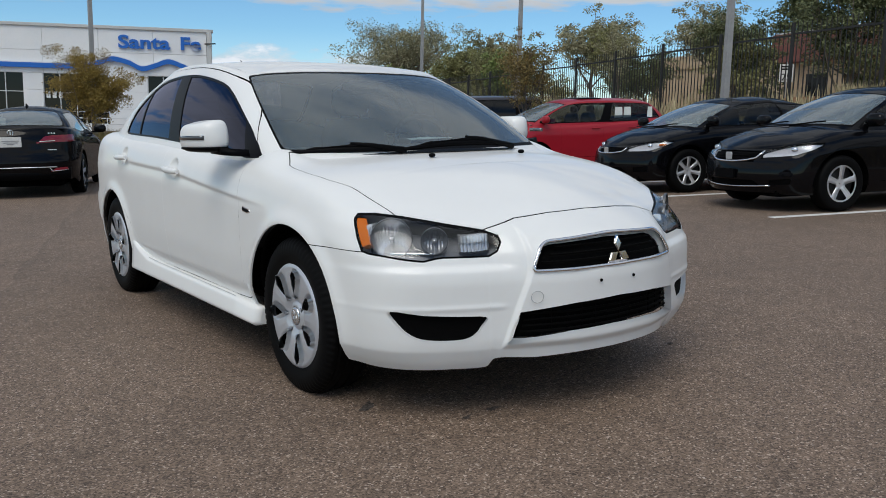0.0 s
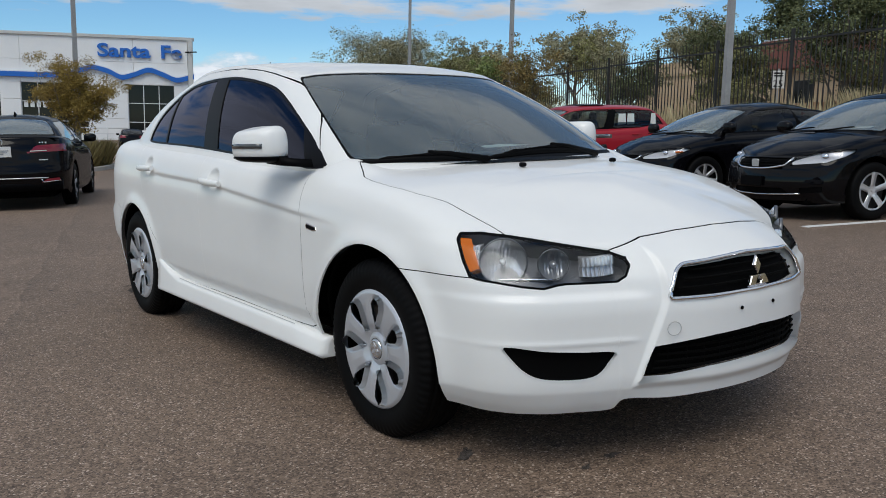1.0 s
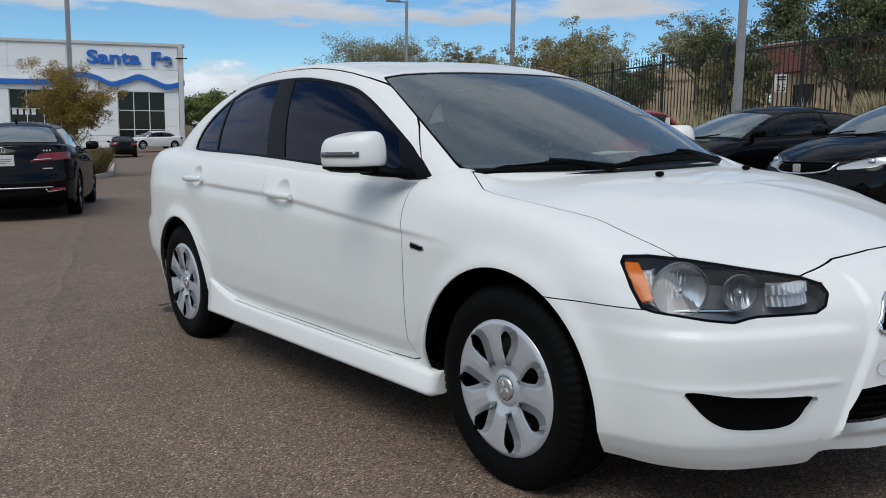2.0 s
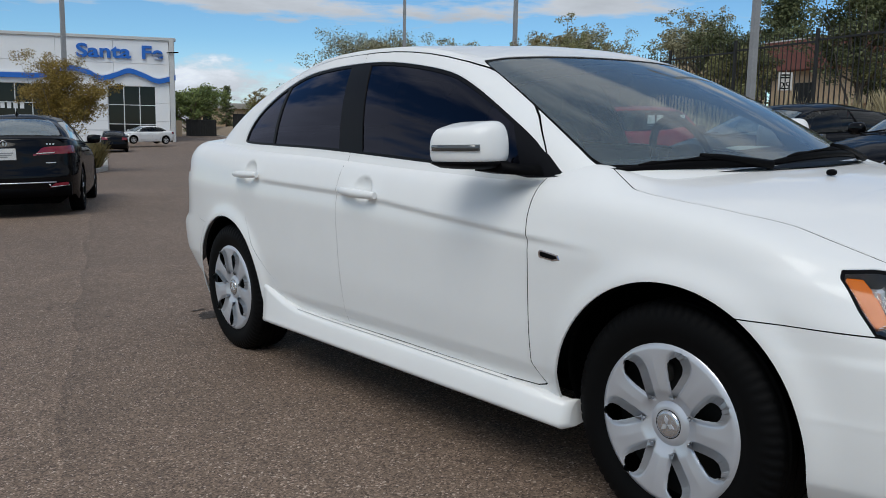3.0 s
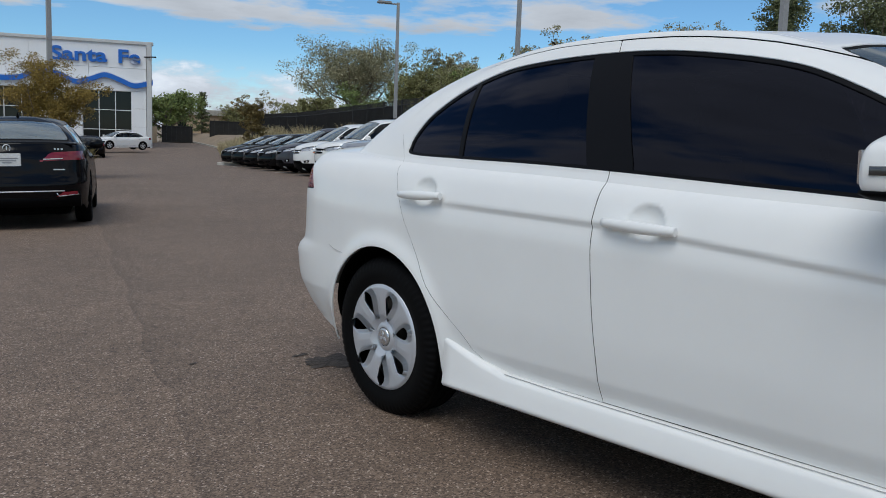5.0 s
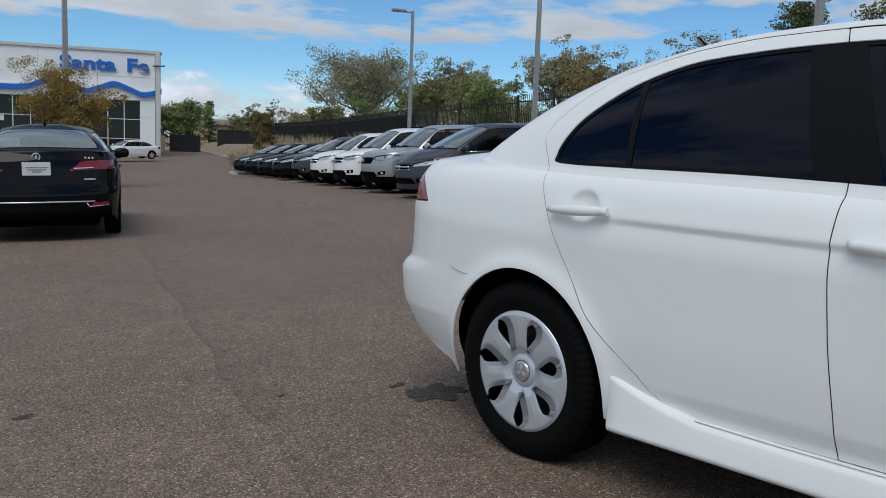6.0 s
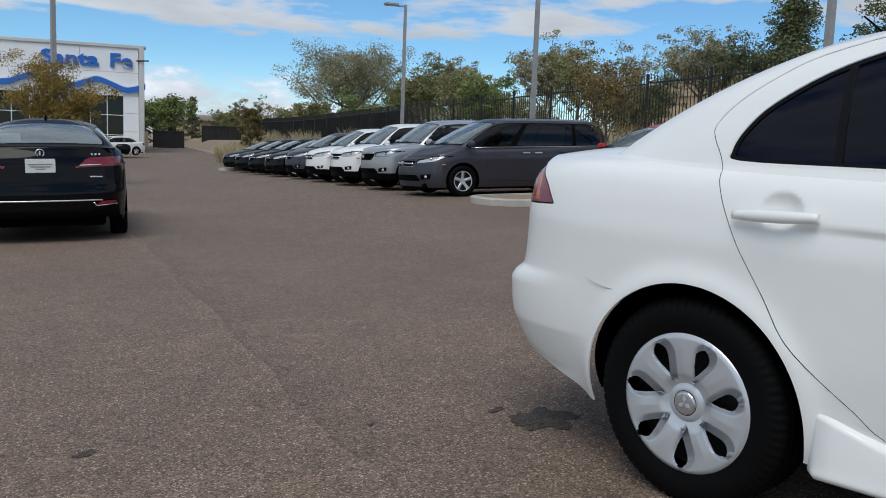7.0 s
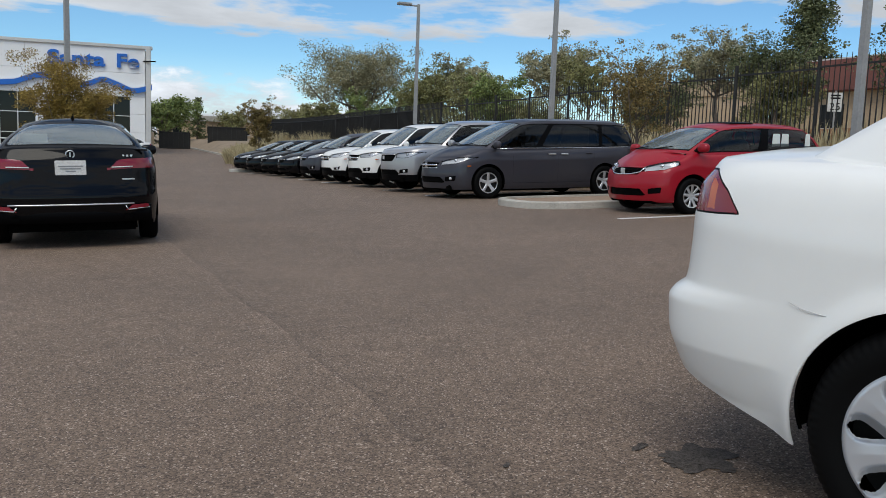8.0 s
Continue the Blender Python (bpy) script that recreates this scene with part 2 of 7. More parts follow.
ASPHALT = asphalt()
EARTH = weathered("dry_earth", (0.22, 0.165, 0.115), (0.30, 0.235, 0.165), 0.8, 40.0)
MULCH = weathered("brown_gravel", (0.24, 0.16, 0.11), (0.33, 0.24, 0.17), 2.0, 60.0, depth=0.5)
CONCRETE = weathered("pale_concrete", (0.33, 0.31, 0.275), (0.52, 0.49, 0.44), 2.2, 45.0, depth=0.3)
YELLOWED = weathered("yellow_kerb_paint", (0.55, 0.48, 0.25), (0.60, 0.55, 0.36), 3.0, 50.0)
LINE = weathered("worn_line_paint", (0.62, 0.62, 0.60), (0.72, 0.72, 0.70), 3.0, 70.0, depth=0.35)
OIL = weathered("oil_stain", (0.036, 0.032, 0.030), (0.115, 0.100, 0.090), 14.0, 120.0, depth=0.6)
shader(OIL).inputs["Specular IOR Level"].default_value = 0.08
PANEL = weathered("white_metal_panel", (0.80, 0.81, 0.82), (0.85, 0.85, 0.85), 0.5, 6.0, 0.5, 0.06, 0.001)
GREYTRIM = weathered("grey_metal_trim", (0.52, 0.52, 0.51), (0.60, 0.60, 0.59), 0.5, 8.0, 0.5, 0.08, 0.001)
BLUE = material("blue_sign_face", (0.012, 0.13, 0.52), 0.35)
WINDOW = material("dark_shop_glass", (0.006, 0.008, 0.009), 0.05, Specular_IOR_Level=0.25)
FRAME = material("white_window_frame", (0.70, 0.71, 0.72), 0.5)
IRON = weathered("black_painted_iron", (0.010, 0.010, 0.010), (0.018, 0.017, 0.016), 2.0, 30.0, 0.6, 0.2, 0.001)
GALV = weathered("grey_painted_steel", (0.26, 0.265, 0.27), (0.33, 0.33, 0.33), 1.5, 20.0, 0.55, 0.15, 0.001)
STUCCO = weathered("tan_stucco", (0.46, 0.34, 0.22), (0.53, 0.40, 0.27), 0.7, 25.0)
REDROOF = weathered("red_brown_metal", (0.16, 0.060, 0.050), (0.22, 0.085, 0.07), 0.8, 20.0)
BARK = weathered("grey_brown_bark", (0.10, 0.08, 0.065), (0.17, 0.14, 0.115), 3.0, 30.0)
MESHCLOTH = weathered("black_screen_cloth", (0.012, 0.012, 0.012), (0.022, 0.021, 0.019), 1.0, 15.0)


def leaf(name, dark, light, rough=0.7):
    """Leaves that differ one from another, a little translucent."""
    m = material(name, dark, rough)
    g = node(m, "ShaderNodeNewGeometry")
    c = ramp(m, g.outputs["Random Per Island"], [(0.0, dark), (0.6, light), (1.0, tuple(min(1, x * 1.25) for x in light))])
    wire(m, c, shader(m).inputs["Base Color"])
    shader(m).inputs["Subsurface Weight"].default_value = 0.0
    shader(m).inputs["Transmission Weight"].default_value = 0.0
    return m


OLIVE = leaf("olive_leaves", (0.095, 0.096, 0.036), (0.25, 0.245, 0.10))
GREYGREEN = leaf("grey_green_leaves", (0.13, 0.125, 0.07), (0.32, 0.30, 0.18))
DEEP = leaf("dark_green_leaves", (0.040, 0.052, 0.022), (0.125, 0.142, 0.060))
FRESH = leaf("fresh_green_leaves", (0.07, 0.10, 0.028), (0.20, 0.25, 0.075))
AUTUMN = leaf("autumn_leaves", (0.070, 0.060, 0.020), (0.215, 0.155, 0.048))
GOLD = leaf("yellow_brown_leaves", (0.105, 0.072, 0.012), (0.29, 0.20, 0.038))
STRAW = leaf("straw_grass", (0.22, 0.18, 0.095), (0.46, 0.39, 0.235), 0.8)
SHRUB = leaf("sage_shrub", (0.10, 0.085, 0.030), (0.22, 0.17, 0.06), 0.8)

# ---------------------------------------------------------------- shaping tools
def curve1(points):
    """A smooth function through (x, y) points, monotone between them."""
    xs = np.array([p[0] for p in points], float)
    ys = np.array([p[1] for p in points], float)
    h = np.diff(xs)
    d = np.diff(ys) / h
    m = np.zeros(len(xs))
    m[0], m[-1] = d[0], d[-1]
    for i in range(1, len(xs) - 1):
        if d[i - 1] * d[i] > 0:
            a, b = 2 * h[i] + h[i - 1], h[i] + 2 * h[i - 1]
            m[i] = (a + b) / (a / d[i - 1] + b / d[i])

    def value(x):
        x = np.clip(np.asarray(x, float), xs[0], xs[-1])
        i = np.clip(np.searchsorted(xs, x, side="right") - 1, 0, len(h) - 1)
        t = (x - xs[i]) / h[i]
        return ((2 * t ** 3 - 3 * t ** 2 + 1) * ys[i] + (t ** 3 - 2 * t ** 2 + t) * h[i] * m[i]
                + (3 * t ** 2 - 2 * t ** 3) * ys[i + 1] + (t ** 3 - t ** 2) * h[i] * m[i + 1])
    return value


def spline(points, u, mirror=True):
    """Catmull-Rom through control points at parameters u (0 .. n-1); the ends mirror across x = 0."""
    p = np.array(points, float)
    a, b = p[1].copy(), p[-2].copy()
    if mirror:
        a[0], b[0] = -a[0], -b[0]
    else:
        a, b = 2 * p[0] - p[1], 2 * p[-1] - p[-2]
    q = np.vstack([a, p, b])
    u = np.asarray(u, float)
    i = np.clip(np.floor(u).astype(int), 0, len(p) - 2)
    t = (u - i)[..., None]
    p0, p1, p2, p3 = q[i], q[i + 1], q[i + 2], q[i + 3]
    return 0.5 * (2 * p1 + (p2 - p0) * t + (2 * p0 - 5 * p1 + 4 * p2 - p3) * t ** 2 + (3 * p1 - p0 - 3 * p2 + p3) * t ** 3)


def smooth(a, b, x):
    t = np.clip((x - a) / (b - a), 0, 1)
    return t * t * (3 - 2 * t)


def inside(poly, round_steps=0):
    """A function of two arrays: signed distance to a closed polygon, negative inside."""
    p = np.array(poly, float)
    if round_steps:
        n = len(p)
        u = np.arange(n * round_steps) / round_steps
        q = np.vstack([p[-1], p, p[0], p[1]])
        i = np.floor(u).astype(int)
        t = (u - i)[:, None]
        p0, p1, p2, p3 = q[i], q[i + 1], q[i + 2], q[i + 3]
        p = 0.5 * (2 * p1 + (p2 - p0) * t + (2 * p0 - 5 * p1 + 4 * p2 - p3) * t ** 2 + (3 * p1 - p0 - 3 * p2 + p3) * t ** 3)

    def value(a, b):
        a, b = np.asarray(a, float), np.asarray(b, float)
        best = np.full(a.shape, 1e9)
        odd = np.zeros(a.shape, bool)
        for (x0, y0), (x1, y1) in zip(p, np.roll(p, -1, 0)):
            dx, dy = x1 - x0, y1 - y0
            l = dx * dx + dy * dy
            if l < 1e-12:
                continue
            t = np.clip(((a - x0) * dx + (b - y0) * dy) / l, 0, 1)
            best = np.minimum(best, np.hypot(a - x0 - t * dx, b - y0 - t * dy))
            if y0 != y1:
                odd ^= ((y0 > b) != (y1 > b)) & (a < dx * (b - y0) / (y1 - y0) + x0)
        return np.where(odd, -best, best)
    return value


class Skin:
    """A surface that can be cut along curves, with its smooth normals kept."""

    def __init__(self):
        self.v, self.n, self.a = np.zeros((0, 3)), np.zeros((0, 3)), np.zeros((0, 3))
        self.f, self.patch = [], []

    def grid(self, p, attr, patches):
        """p: rows x columns x 3; attr: rows x columns x 3; patches: the patch of each row of faces."""
        r, c, _ = p.shape
        du = np.gradient(p, axis=1)
        dv = np.gradient(p, axis=0)
        n = np.cross(du, dv)
        length = np.linalg.norm(n, axis=2, keepdims=True)
        n = n / np.maximum(length, 1e-12)
        base = len(self.v)
        self.v = np.vstack([self.v, p.reshape(-1, 3)])
        self.n = np.vstack([self.n, n.reshape(-1, 3)])
        self.a = np.vstack([self.a, attr.reshape(-1, 3)])
        for i in range(r - 1):
            for j in range(c - 1):
                k = base + i * c + j
                self.f.append((k, k + 1, k + c + 1, k + c))
                self.patch.append(patches[i])

    def centres(self):
        m = max(len(f) for f in self.f)
        idx = np.array([f + (f[0],) * (m - len(f)) for f in self.f])
        keep = np.array([[1.0] * len(f) + [0.0] * (m - len(f)) for f in self.f])
        w = keep / keep.sum(1, keepdims=True)
        return (self.v[idx] * w[..., None]).sum(1), (self.a[idx] * w[..., None]).sum(1)

    def split(self, d, patches):
        """Cut the faces of the given patches where the vertex values d change sign."""
        d = np.where(np.abs(d) < 1e-7, 1e-7, d)
        sign = d > 0
        made, nv, nn, na = {}, [], [], []
        n0 = len(self.v)

        def cut(i, j):
            key = (i, j) if i < j else (j, i)
            if key not in made:
                t = d[i] / (d[i] - d[j])
                made[key] = n0 + len(nv)
                nv.append(self.v[i] + t * (self.v[j] - self.v[i]))
                nn.append(self.n[i] + t * (self.n[j] - self.n[i]))
                na.append(self.a[i] + t * (self.a[j] - self.a[i]))
            return made[key]
        out, tags = [], []
        for f, p in zip(self.f, self.patch):
            if p not in patches:
                out.append(f), tags.append(p)
                continue
            s = [sign[i] for i in f]
            if all(s) or not any(s):
                out.append(f), tags.append(p)
                continue
            for want in (True, False):
                g = []
                for k, i in enumerate(f):
                    j = f[(k + 1) % len(f)]
                    if s[k] == want:
                        g.append(i)
                    if s[k] != s[(k + 1) % len(f)]:
                        g.append(cut(i, j))
                if len(g) > 2:
                    out.append(tuple(g)), tags.append(p)
        self.f, self.patch = out, tags
        if nv:
            self.v = np.vstack([self.v, nv])
            self.n = np.vstack([self.n, nn])
            self.a = np.vstack([self.a, na])

    def piece(self, chosen, both, sides=(1, -1), sink=0.0, wall=0.0):
        """(verts, faces, normals) of the chosen faces, mirrored over x = 0 where both, pushed in by sink; wall: depth of a rim."""
        faces = [self.f[i] for i in chosen]
        used = sorted({i for f in faces for i in f})
        at = {i: k for k, i in enumerate(used)}
        v = self.v[used] - sink * self.n[used]
        n = self.n[used]
        faces = [tuple(at[i] for i in f) for f in faces]
        if wall:
            edges = {}
            for f in faces:
                for a, b in zip(f, f[1:] + f[:1]):
                    if (b, a) in edges:
                        del edges[(b, a)]
                    else:
                        edges[(a, b)] = True
            edges = [e for e in edges if not (abs(v[e[0]][0]) < 1e-4 and abs(v[e[1]][0]) < 1e-4)]
            rim, cap = {}, []
            vv, nn = list(v), list(n)
            for a, b in edges:
                for i in (a, b):
                    if i not in rim:
                        rim[i] = len(vv)
                        vv.append(v[i]), nn.append(n[i])
                        vv.append(v[i] - wall * n[i]), nn.append(n[i])
                cap.append((rim[b], rim[a], rim[a] + 1, rim[b] + 1))
            faces = faces + cap
            v, n = np.array(vv), np.array(nn)
        V, F, N = [], [], []
        for s in sides if both else sides[:1]:
            k = len(V)
            m = np.array([s, 1, 1])
            V.extend(v * m), N.extend(n * m)
            for f in faces:
                g = tuple(i + k for i in f)
                F.append(g if s > 0 else g[::-1])
        return V, F, N


def skin_mesh(name, V, F, N):
    me = bpy.data.meshes.new(name)
    me.from_pydata([tuple(p) for p in V], [], F)
    me.polygons.foreach_set("use_smooth", [True] * len(me.polygons))
    me.update()
    me.normals_split_custom_set_from_vertices([tuple(p) for p in N])
    return me

# ---------------------------------------------------------------- cars
def thing(name, label, category, at=None, group=""):
    e = new(name)
    e.empty_display_size = 0.2
    if at is not None:
        e.matrix_basis = at
    return tagged(e, label, category, group)


def part(name, data, mat, parent, label="", at=None):
    """Links a mesh or a bmesh as one mesh object under a thing or a part."""
    if isinstance(data, bmesh.types.BMesh):
        me = bpy.data.meshes.new(name)
        data.to_mesh(me)
        data.free()
        data = me
    if mat and not data.materials:
        data.materials.append(mat)
    ob = new(name, data)
    ob.parent = parent
    if at is not None:
        ob.matrix_basis = at
    if label:
        ob["label"] = label
    return ob


def car_skin(c, across, up):
    """The outer surface of half a car (x >= 0): walls, deck, glasshouse and roof. across, up: number of columns and rows."""
    plan = np.array(c["plan"], float)
    u = np.linspace(0, len(plan) - 1, 4000)
    q = spline(plan, u)
    length = np.concatenate([[0], np.cumsum(np.hypot(*np.diff(q[:, :2], axis=0).T))])
    cols = np.interp(np.linspace(0, 1, across), [0, c.get("fine", 0.18), 1], [0, 0.18, 1])
    u = np.interp(cols * length[-1], length, u)
    q = spline(plan, u)
    q[0, 0] = q[-1, 0] = 0
    x0, y0, zb, zt = q.T
    section, front, rear = curve1(c["section"]), curve1(c["front"]), curve1(c["rear"])
    ya, yb = plan[0, 1], plan[-1, 1]
    wf, wr = 1 - smooth(ya + 0.15, ya + 0.95, y0), smooth(yb - 0.8, yb - 0.15, y0)
    rows = []
    vs = np.linspace(0, 1, up)
    for v in vs:
        z = zb + (zt - zb) * v
        x = x0 * section(np.full_like(z, v))
        y = y0 + wf * front(z) + wr * rear(z)
        rows.append(np.stack([x, y, z], 1))
    if "shape" in c:
        rows = [c["shape"](r) for r in rows]
    e = rows[-1]
    lo, hi = c["medial"]
    zc = curve1(c["deck"])
    ym = np.clip(e[:, 1], lo, hi)
    power = 1.55 + (c.get("crown", 3.0) - 1.55) * smooth(ya + 0.25, ya + 0.85, e[:, 1])
    deck_rows = max(8, up // 3)
    for w in np.linspace(0, 1, deck_rows)[1:]:
        g = w ** 1.15
        x = e[:, 0] * (1 - g)
        y = e[:, 1] + (ym - e[:, 1]) * g
        z = e[:, 2] + (zc(ym) - e[:, 2]) * (1 - (1 - g) ** power)
        rows.append(np.stack([x, y, z], 1))
    p = np.array(rows)
    if "rise" in c:
        p[..., 2] += c["rise"](p[..., 0], p[..., 1], p[..., 2])
    p[:, 0, 0] = p[:, -1, 0] = 0
    attr = np.zeros_like(p)
    attr[..., 0] = u[None, :]
    attr[:up, :, 1] = vs[:, None]
    attr[up:, :, 1] = 1
    skin = Skin()
    skin.grid(p, attr, [0] * (up - 1) + [1] * (deck_rows - 1))
    # glasshouse
    base, roof = np.array(c["base"], float), np.array(c["roof"], float)
    n = int(across * 0.8)
    u = np.linspace(0, len(base) - 1, 3000)
    q = spline(base, u)
    length = np.concatenate([[0], np.cumsum(np.linalg.norm(np.diff(q, axis=0), axis=1))])
    u = np.interp(np.linspace(0, length[-1], n), length, u)
    b, r = spline(base, u), spline(roof, u)
    b[0, 0] = b[-1, 0] = r[0, 0] = r[-1, 0] = 0
    out = np.stack([b[:, 0] * 1.0, b[:, 1] - (b[:, 1].min() + b[:, 1].max()) / 2, 0 * u], 1)
    ks = np.linspace(0, 1, int(up * 0.75))
    rows, kk = [], []
    for k in np.concatenate([[-0.10], ks]):
        bulge = 4 * max(k, 0) * (1 - k)
        row = b + (r - b) * k
        row[:, 0] += c.get("side_bulge", 0.018) * bulge * smooth(0.3, 0.6, b[:, 0])
        row[:, 2] += c.get("glass_bulge", 0.03) * bulge
        rows.append(row), kk.append(k)
    zr = curve1(c["roof_line"])
    lo, hi = c["roof_medial"]
    ym = np.clip(r[:, 1], lo, hi)
    roof_rows = max(8, up // 3)
    for w in np.linspace(0, 1, roof_rows)[1:]:
        g = w ** 1.2
        x = r[:, 0] * (1 - g)
        y = r[:, 1] + (ym - r[:, 1]) * g
        z = r[:, 2] + (zr(ym) - r[:, 2]) * (1 - (1 - g) ** c.get("roof_crown", 2.4))
        rows.append(np.stack([x, y, z], 1)), kk.append(1 + w)
    p = np.array(rows)
    p[:, 0, 0] = p[:, -1, 0] = 0
    attr = np.zeros_like(p)
    attr[..., 0] = u[None, :]
    attr[..., 1] = np.array(kk)[:, None]
    skin.grid(p, attr, [2] * len(ks) + [3] * (roof_rows - 1))
    edge = np.abs(skin.v[:, 0]) < 1e-6
    skin.n[edge, 0] = 0
    skin.n /= np.maximum(np.linalg.norm(skin.n, axis=1, keepdims=True), 1e-9)
    return skin


class Mark:
    """A line or an outline on the skin: where it may lie, and what lies within it."""

    def __init__(self, name, patches, field, gap=0.0, seam="seam"):
        self.name, self.patches, self.field, self.gap, self.seam = name, patches, field, gap, seam


def side(poly, rounds=0, ylim=(-9, 9), zmin=-9):
    f = inside(poly, rounds)
    return lambda v, a: np.maximum.reduce([f(v[:, 1], v[:, 2]), ylim[0] - v[:, 1], v[:, 1] - ylim[1], zmin - v[:, 2]])


def face(poly, ylim, rounds=0):
    f = inside(poly, rounds)
    return lambda v, a: np.maximum.reduce([f(v[:, 0], v[:, 2]), ylim[0] - v[:, 1], v[:, 1] - ylim[1]])


def top(poly, rounds=0):
    f = inside(poly, rounds)
    return lambda v, a: f(v[:, 0], v[:, 1])


def circle(y, z, r):
    return lambda v, a: np.hypot(v[:, 1] - y, v[:, 2] - z) - r


def pane(u0, u1, k0, k1, corner=0.5):
    """A rounded pane in the glasshouse's own coordinates."""
    def f(v, a):
        dx = np.maximum(u0 - a[:, 0], a[:, 0] - u1) * corner
        dz = np.maximum(k0 - a[:, 1], a[:, 1] - k1)
        r = 0.07
        qx, qz = np.maximum(dx + r, 0), np.maximum(dz + r, 0)
        return np.where((dx > -r) & (dz > -r), np.hypot(qx, qz) - r, np.maximum(dx, dz))
    return f


def carve(skin, marks):
    """Cut the skin along all marks and sort its faces: {region: [face numbers]}."""
    for m in marks:
        if m.gap:
            skin.split(m.field(skin.v, skin.a) - m.gap, m.patches)
            skin.split(m.field(skin.v, skin.a) + m.gap, m.patches)
        else:
            skin.split(m.field(skin.v, skin.a), m.patches)
    cv, ca = skin.centres()
    patch = np.array(skin.patch)
    region = np.array(["body"] * len(patch), dtype="U24")
    for m in marks:
        d = m.field(cv, ca)
        ok = np.isin(patch, list(m.patches))
        region[ok & (d < -m.gap)] = m.name
        if m.gap:
            region[ok & (np.abs(d) <= m.gap)] = m.seam
    out = {}
    for i, r in enumerate(region):
        out.setdefault(str(r), []).append(i)
    return out, cv


def lathe(profile, steps):
    """A bmesh turned round the x axis from (x, r) pairs."""
    bm = bmesh.new()
    rings = []
    for x, r in profile:
        rings.append([bm.verts.new((x, r * math.cos(2 * math.pi * i / steps), r * math.sin(2 * math.pi * i / steps))) for i in range(steps)])
    for a, b in zip(rings, rings[1:]):
        for i in range(steps):
            j = (i + 1) % steps
            f = bm.faces.new((a[i], a[j], b[j], b[i]))
            f.smooth = True
    return bm


SALOON = dict(
    plan=[(0, -0.918, 0.24, 0.742), (0.18, -0.902, 0.24, 0.742), (0.33, -0.852, 0.235, 0.742), (0.462, -0.789, 0.238, 0.743), (0.490, -0.776, 0.203, 0.744), (0.59, -0.728, 0.20, 0.747),
          (0.70, -0.665, 0.20, 0.755), (0.785, -0.58, 0.20, 0.765), (0.83, -0.46, 0.20, 0.787), (0.85, -0.28, 0.21, 0.825), (0.862, 0.0, 0.22, 0.868), (0.866, 0.3, 0.22, 0.905),
          (0.868, 0.6, 0.23, 0.918), (0.868, 1.2, 0.23, 0.95), (0.868, 1.8, 0.23, 0.983), (0.866, 2.3, 0.23, 1.0), (0.862, 2.65, 0.23, 1.012),
          (0.85, 3.0, 0.230, 1.025), (0.82, 3.27, 0.280, 1.03), (0.74, 3.475, 0.332, 1.033), (0.57, 3.585, 0.36, 1.04), (0.3, 3.63, 0.365, 1.045), (0, 3.645, 0.365, 1.047)],
    section=[(0, 0.955), (0.06, 0.972), (0.2, 0.99), (0.4, 1.0), (0.7, 1.0), (0.83, 0.985), (0.91, 0.966), (0.955, 0.945), (0.982, 0.918), (1, 0.880)],
    front=[(0.15, 0.05), (0.24, 0.012), (0.32, 0.0), (0.5, 0.0), (0.6, 0.022), (0.66, 0.065), (0.71, 0.125), (0.75, 0.19), (0.9, 0.22), (1.1, 0.22)],
    rear=[(0.2, -0.06), (0.4, -0.02), (0.5, 0.0), (0.58, 0.0), (0.61, -0.02), (0.645, -0.065), (0.75, -0.082), (0.95, -0.10), (1.02, -0.14), (1.1, -0.15)],
    medial=(-0.22, 3.1), crown=2.6, fine=0.36,
    deck=[(-0.75, 0.74), (-0.5, 0.83), (-0.3, 0.88), (-0.05, 0.924), (0.15, 0.938), (0.4, 0.962), (2.6, 1.04), (3.1, 1.078), (3.5, 1.07)],
    base=[(0, 0.10, 0.936), (0.33, 0.14, 0.938), (0.60, 0.25, 0.938), (0.72, 0.37, 0.938), (0.775, 0.55, 0.927), (0.79, 1.0, 0.945), (0.795, 1.6, 0.975),
          (0.79, 2.2, 1.0), (0.765, 2.75, 1.018), (0.68, 3.02, 1.045), (0.5, 3.10, 1.06), (0, 3.16, 1.075)],
    roof=[(0, 0.98, 1.344), (0.28, 0.99, 1.341), (0.47, 1.02, 1.332), (0.575, 1.07, 1.322), (0.605, 1.22, 1.362), (0.62, 1.45, 1.392), (0.625, 1.75, 1.402),
          (0.61, 2.05, 1.392), (0.585, 2.3, 1.36), (0.54, 2.46, 1.342), (0.36, 2.52, 1.365), (0, 2.57, 1.395)],
    roof_medial=(1.35, 2.2), roof_line=[(0.9, 1.346), (1.35, 1.406), (1.7, 1.436), (2.2, 1.432), (2.5, 1.395)], glass_bulge=0.022,
)
DLO = [(0.52, 0.932), (1.02, 0.954), (1.52, 0.984), (1.9, 1.003), (2.25, 1.014), (2.55, 1.027), (2.58, 1.055), (2.555, 1.115), (2.49, 1.185), (2.35, 1.268),
       (2.19, 1.32), (2.03, 1.34), (1.75, 1.348), (1.47, 1.337), (1.15, 1.287), (0.965, 1.225), (0.73, 1.107), (0.57, 1.01)]


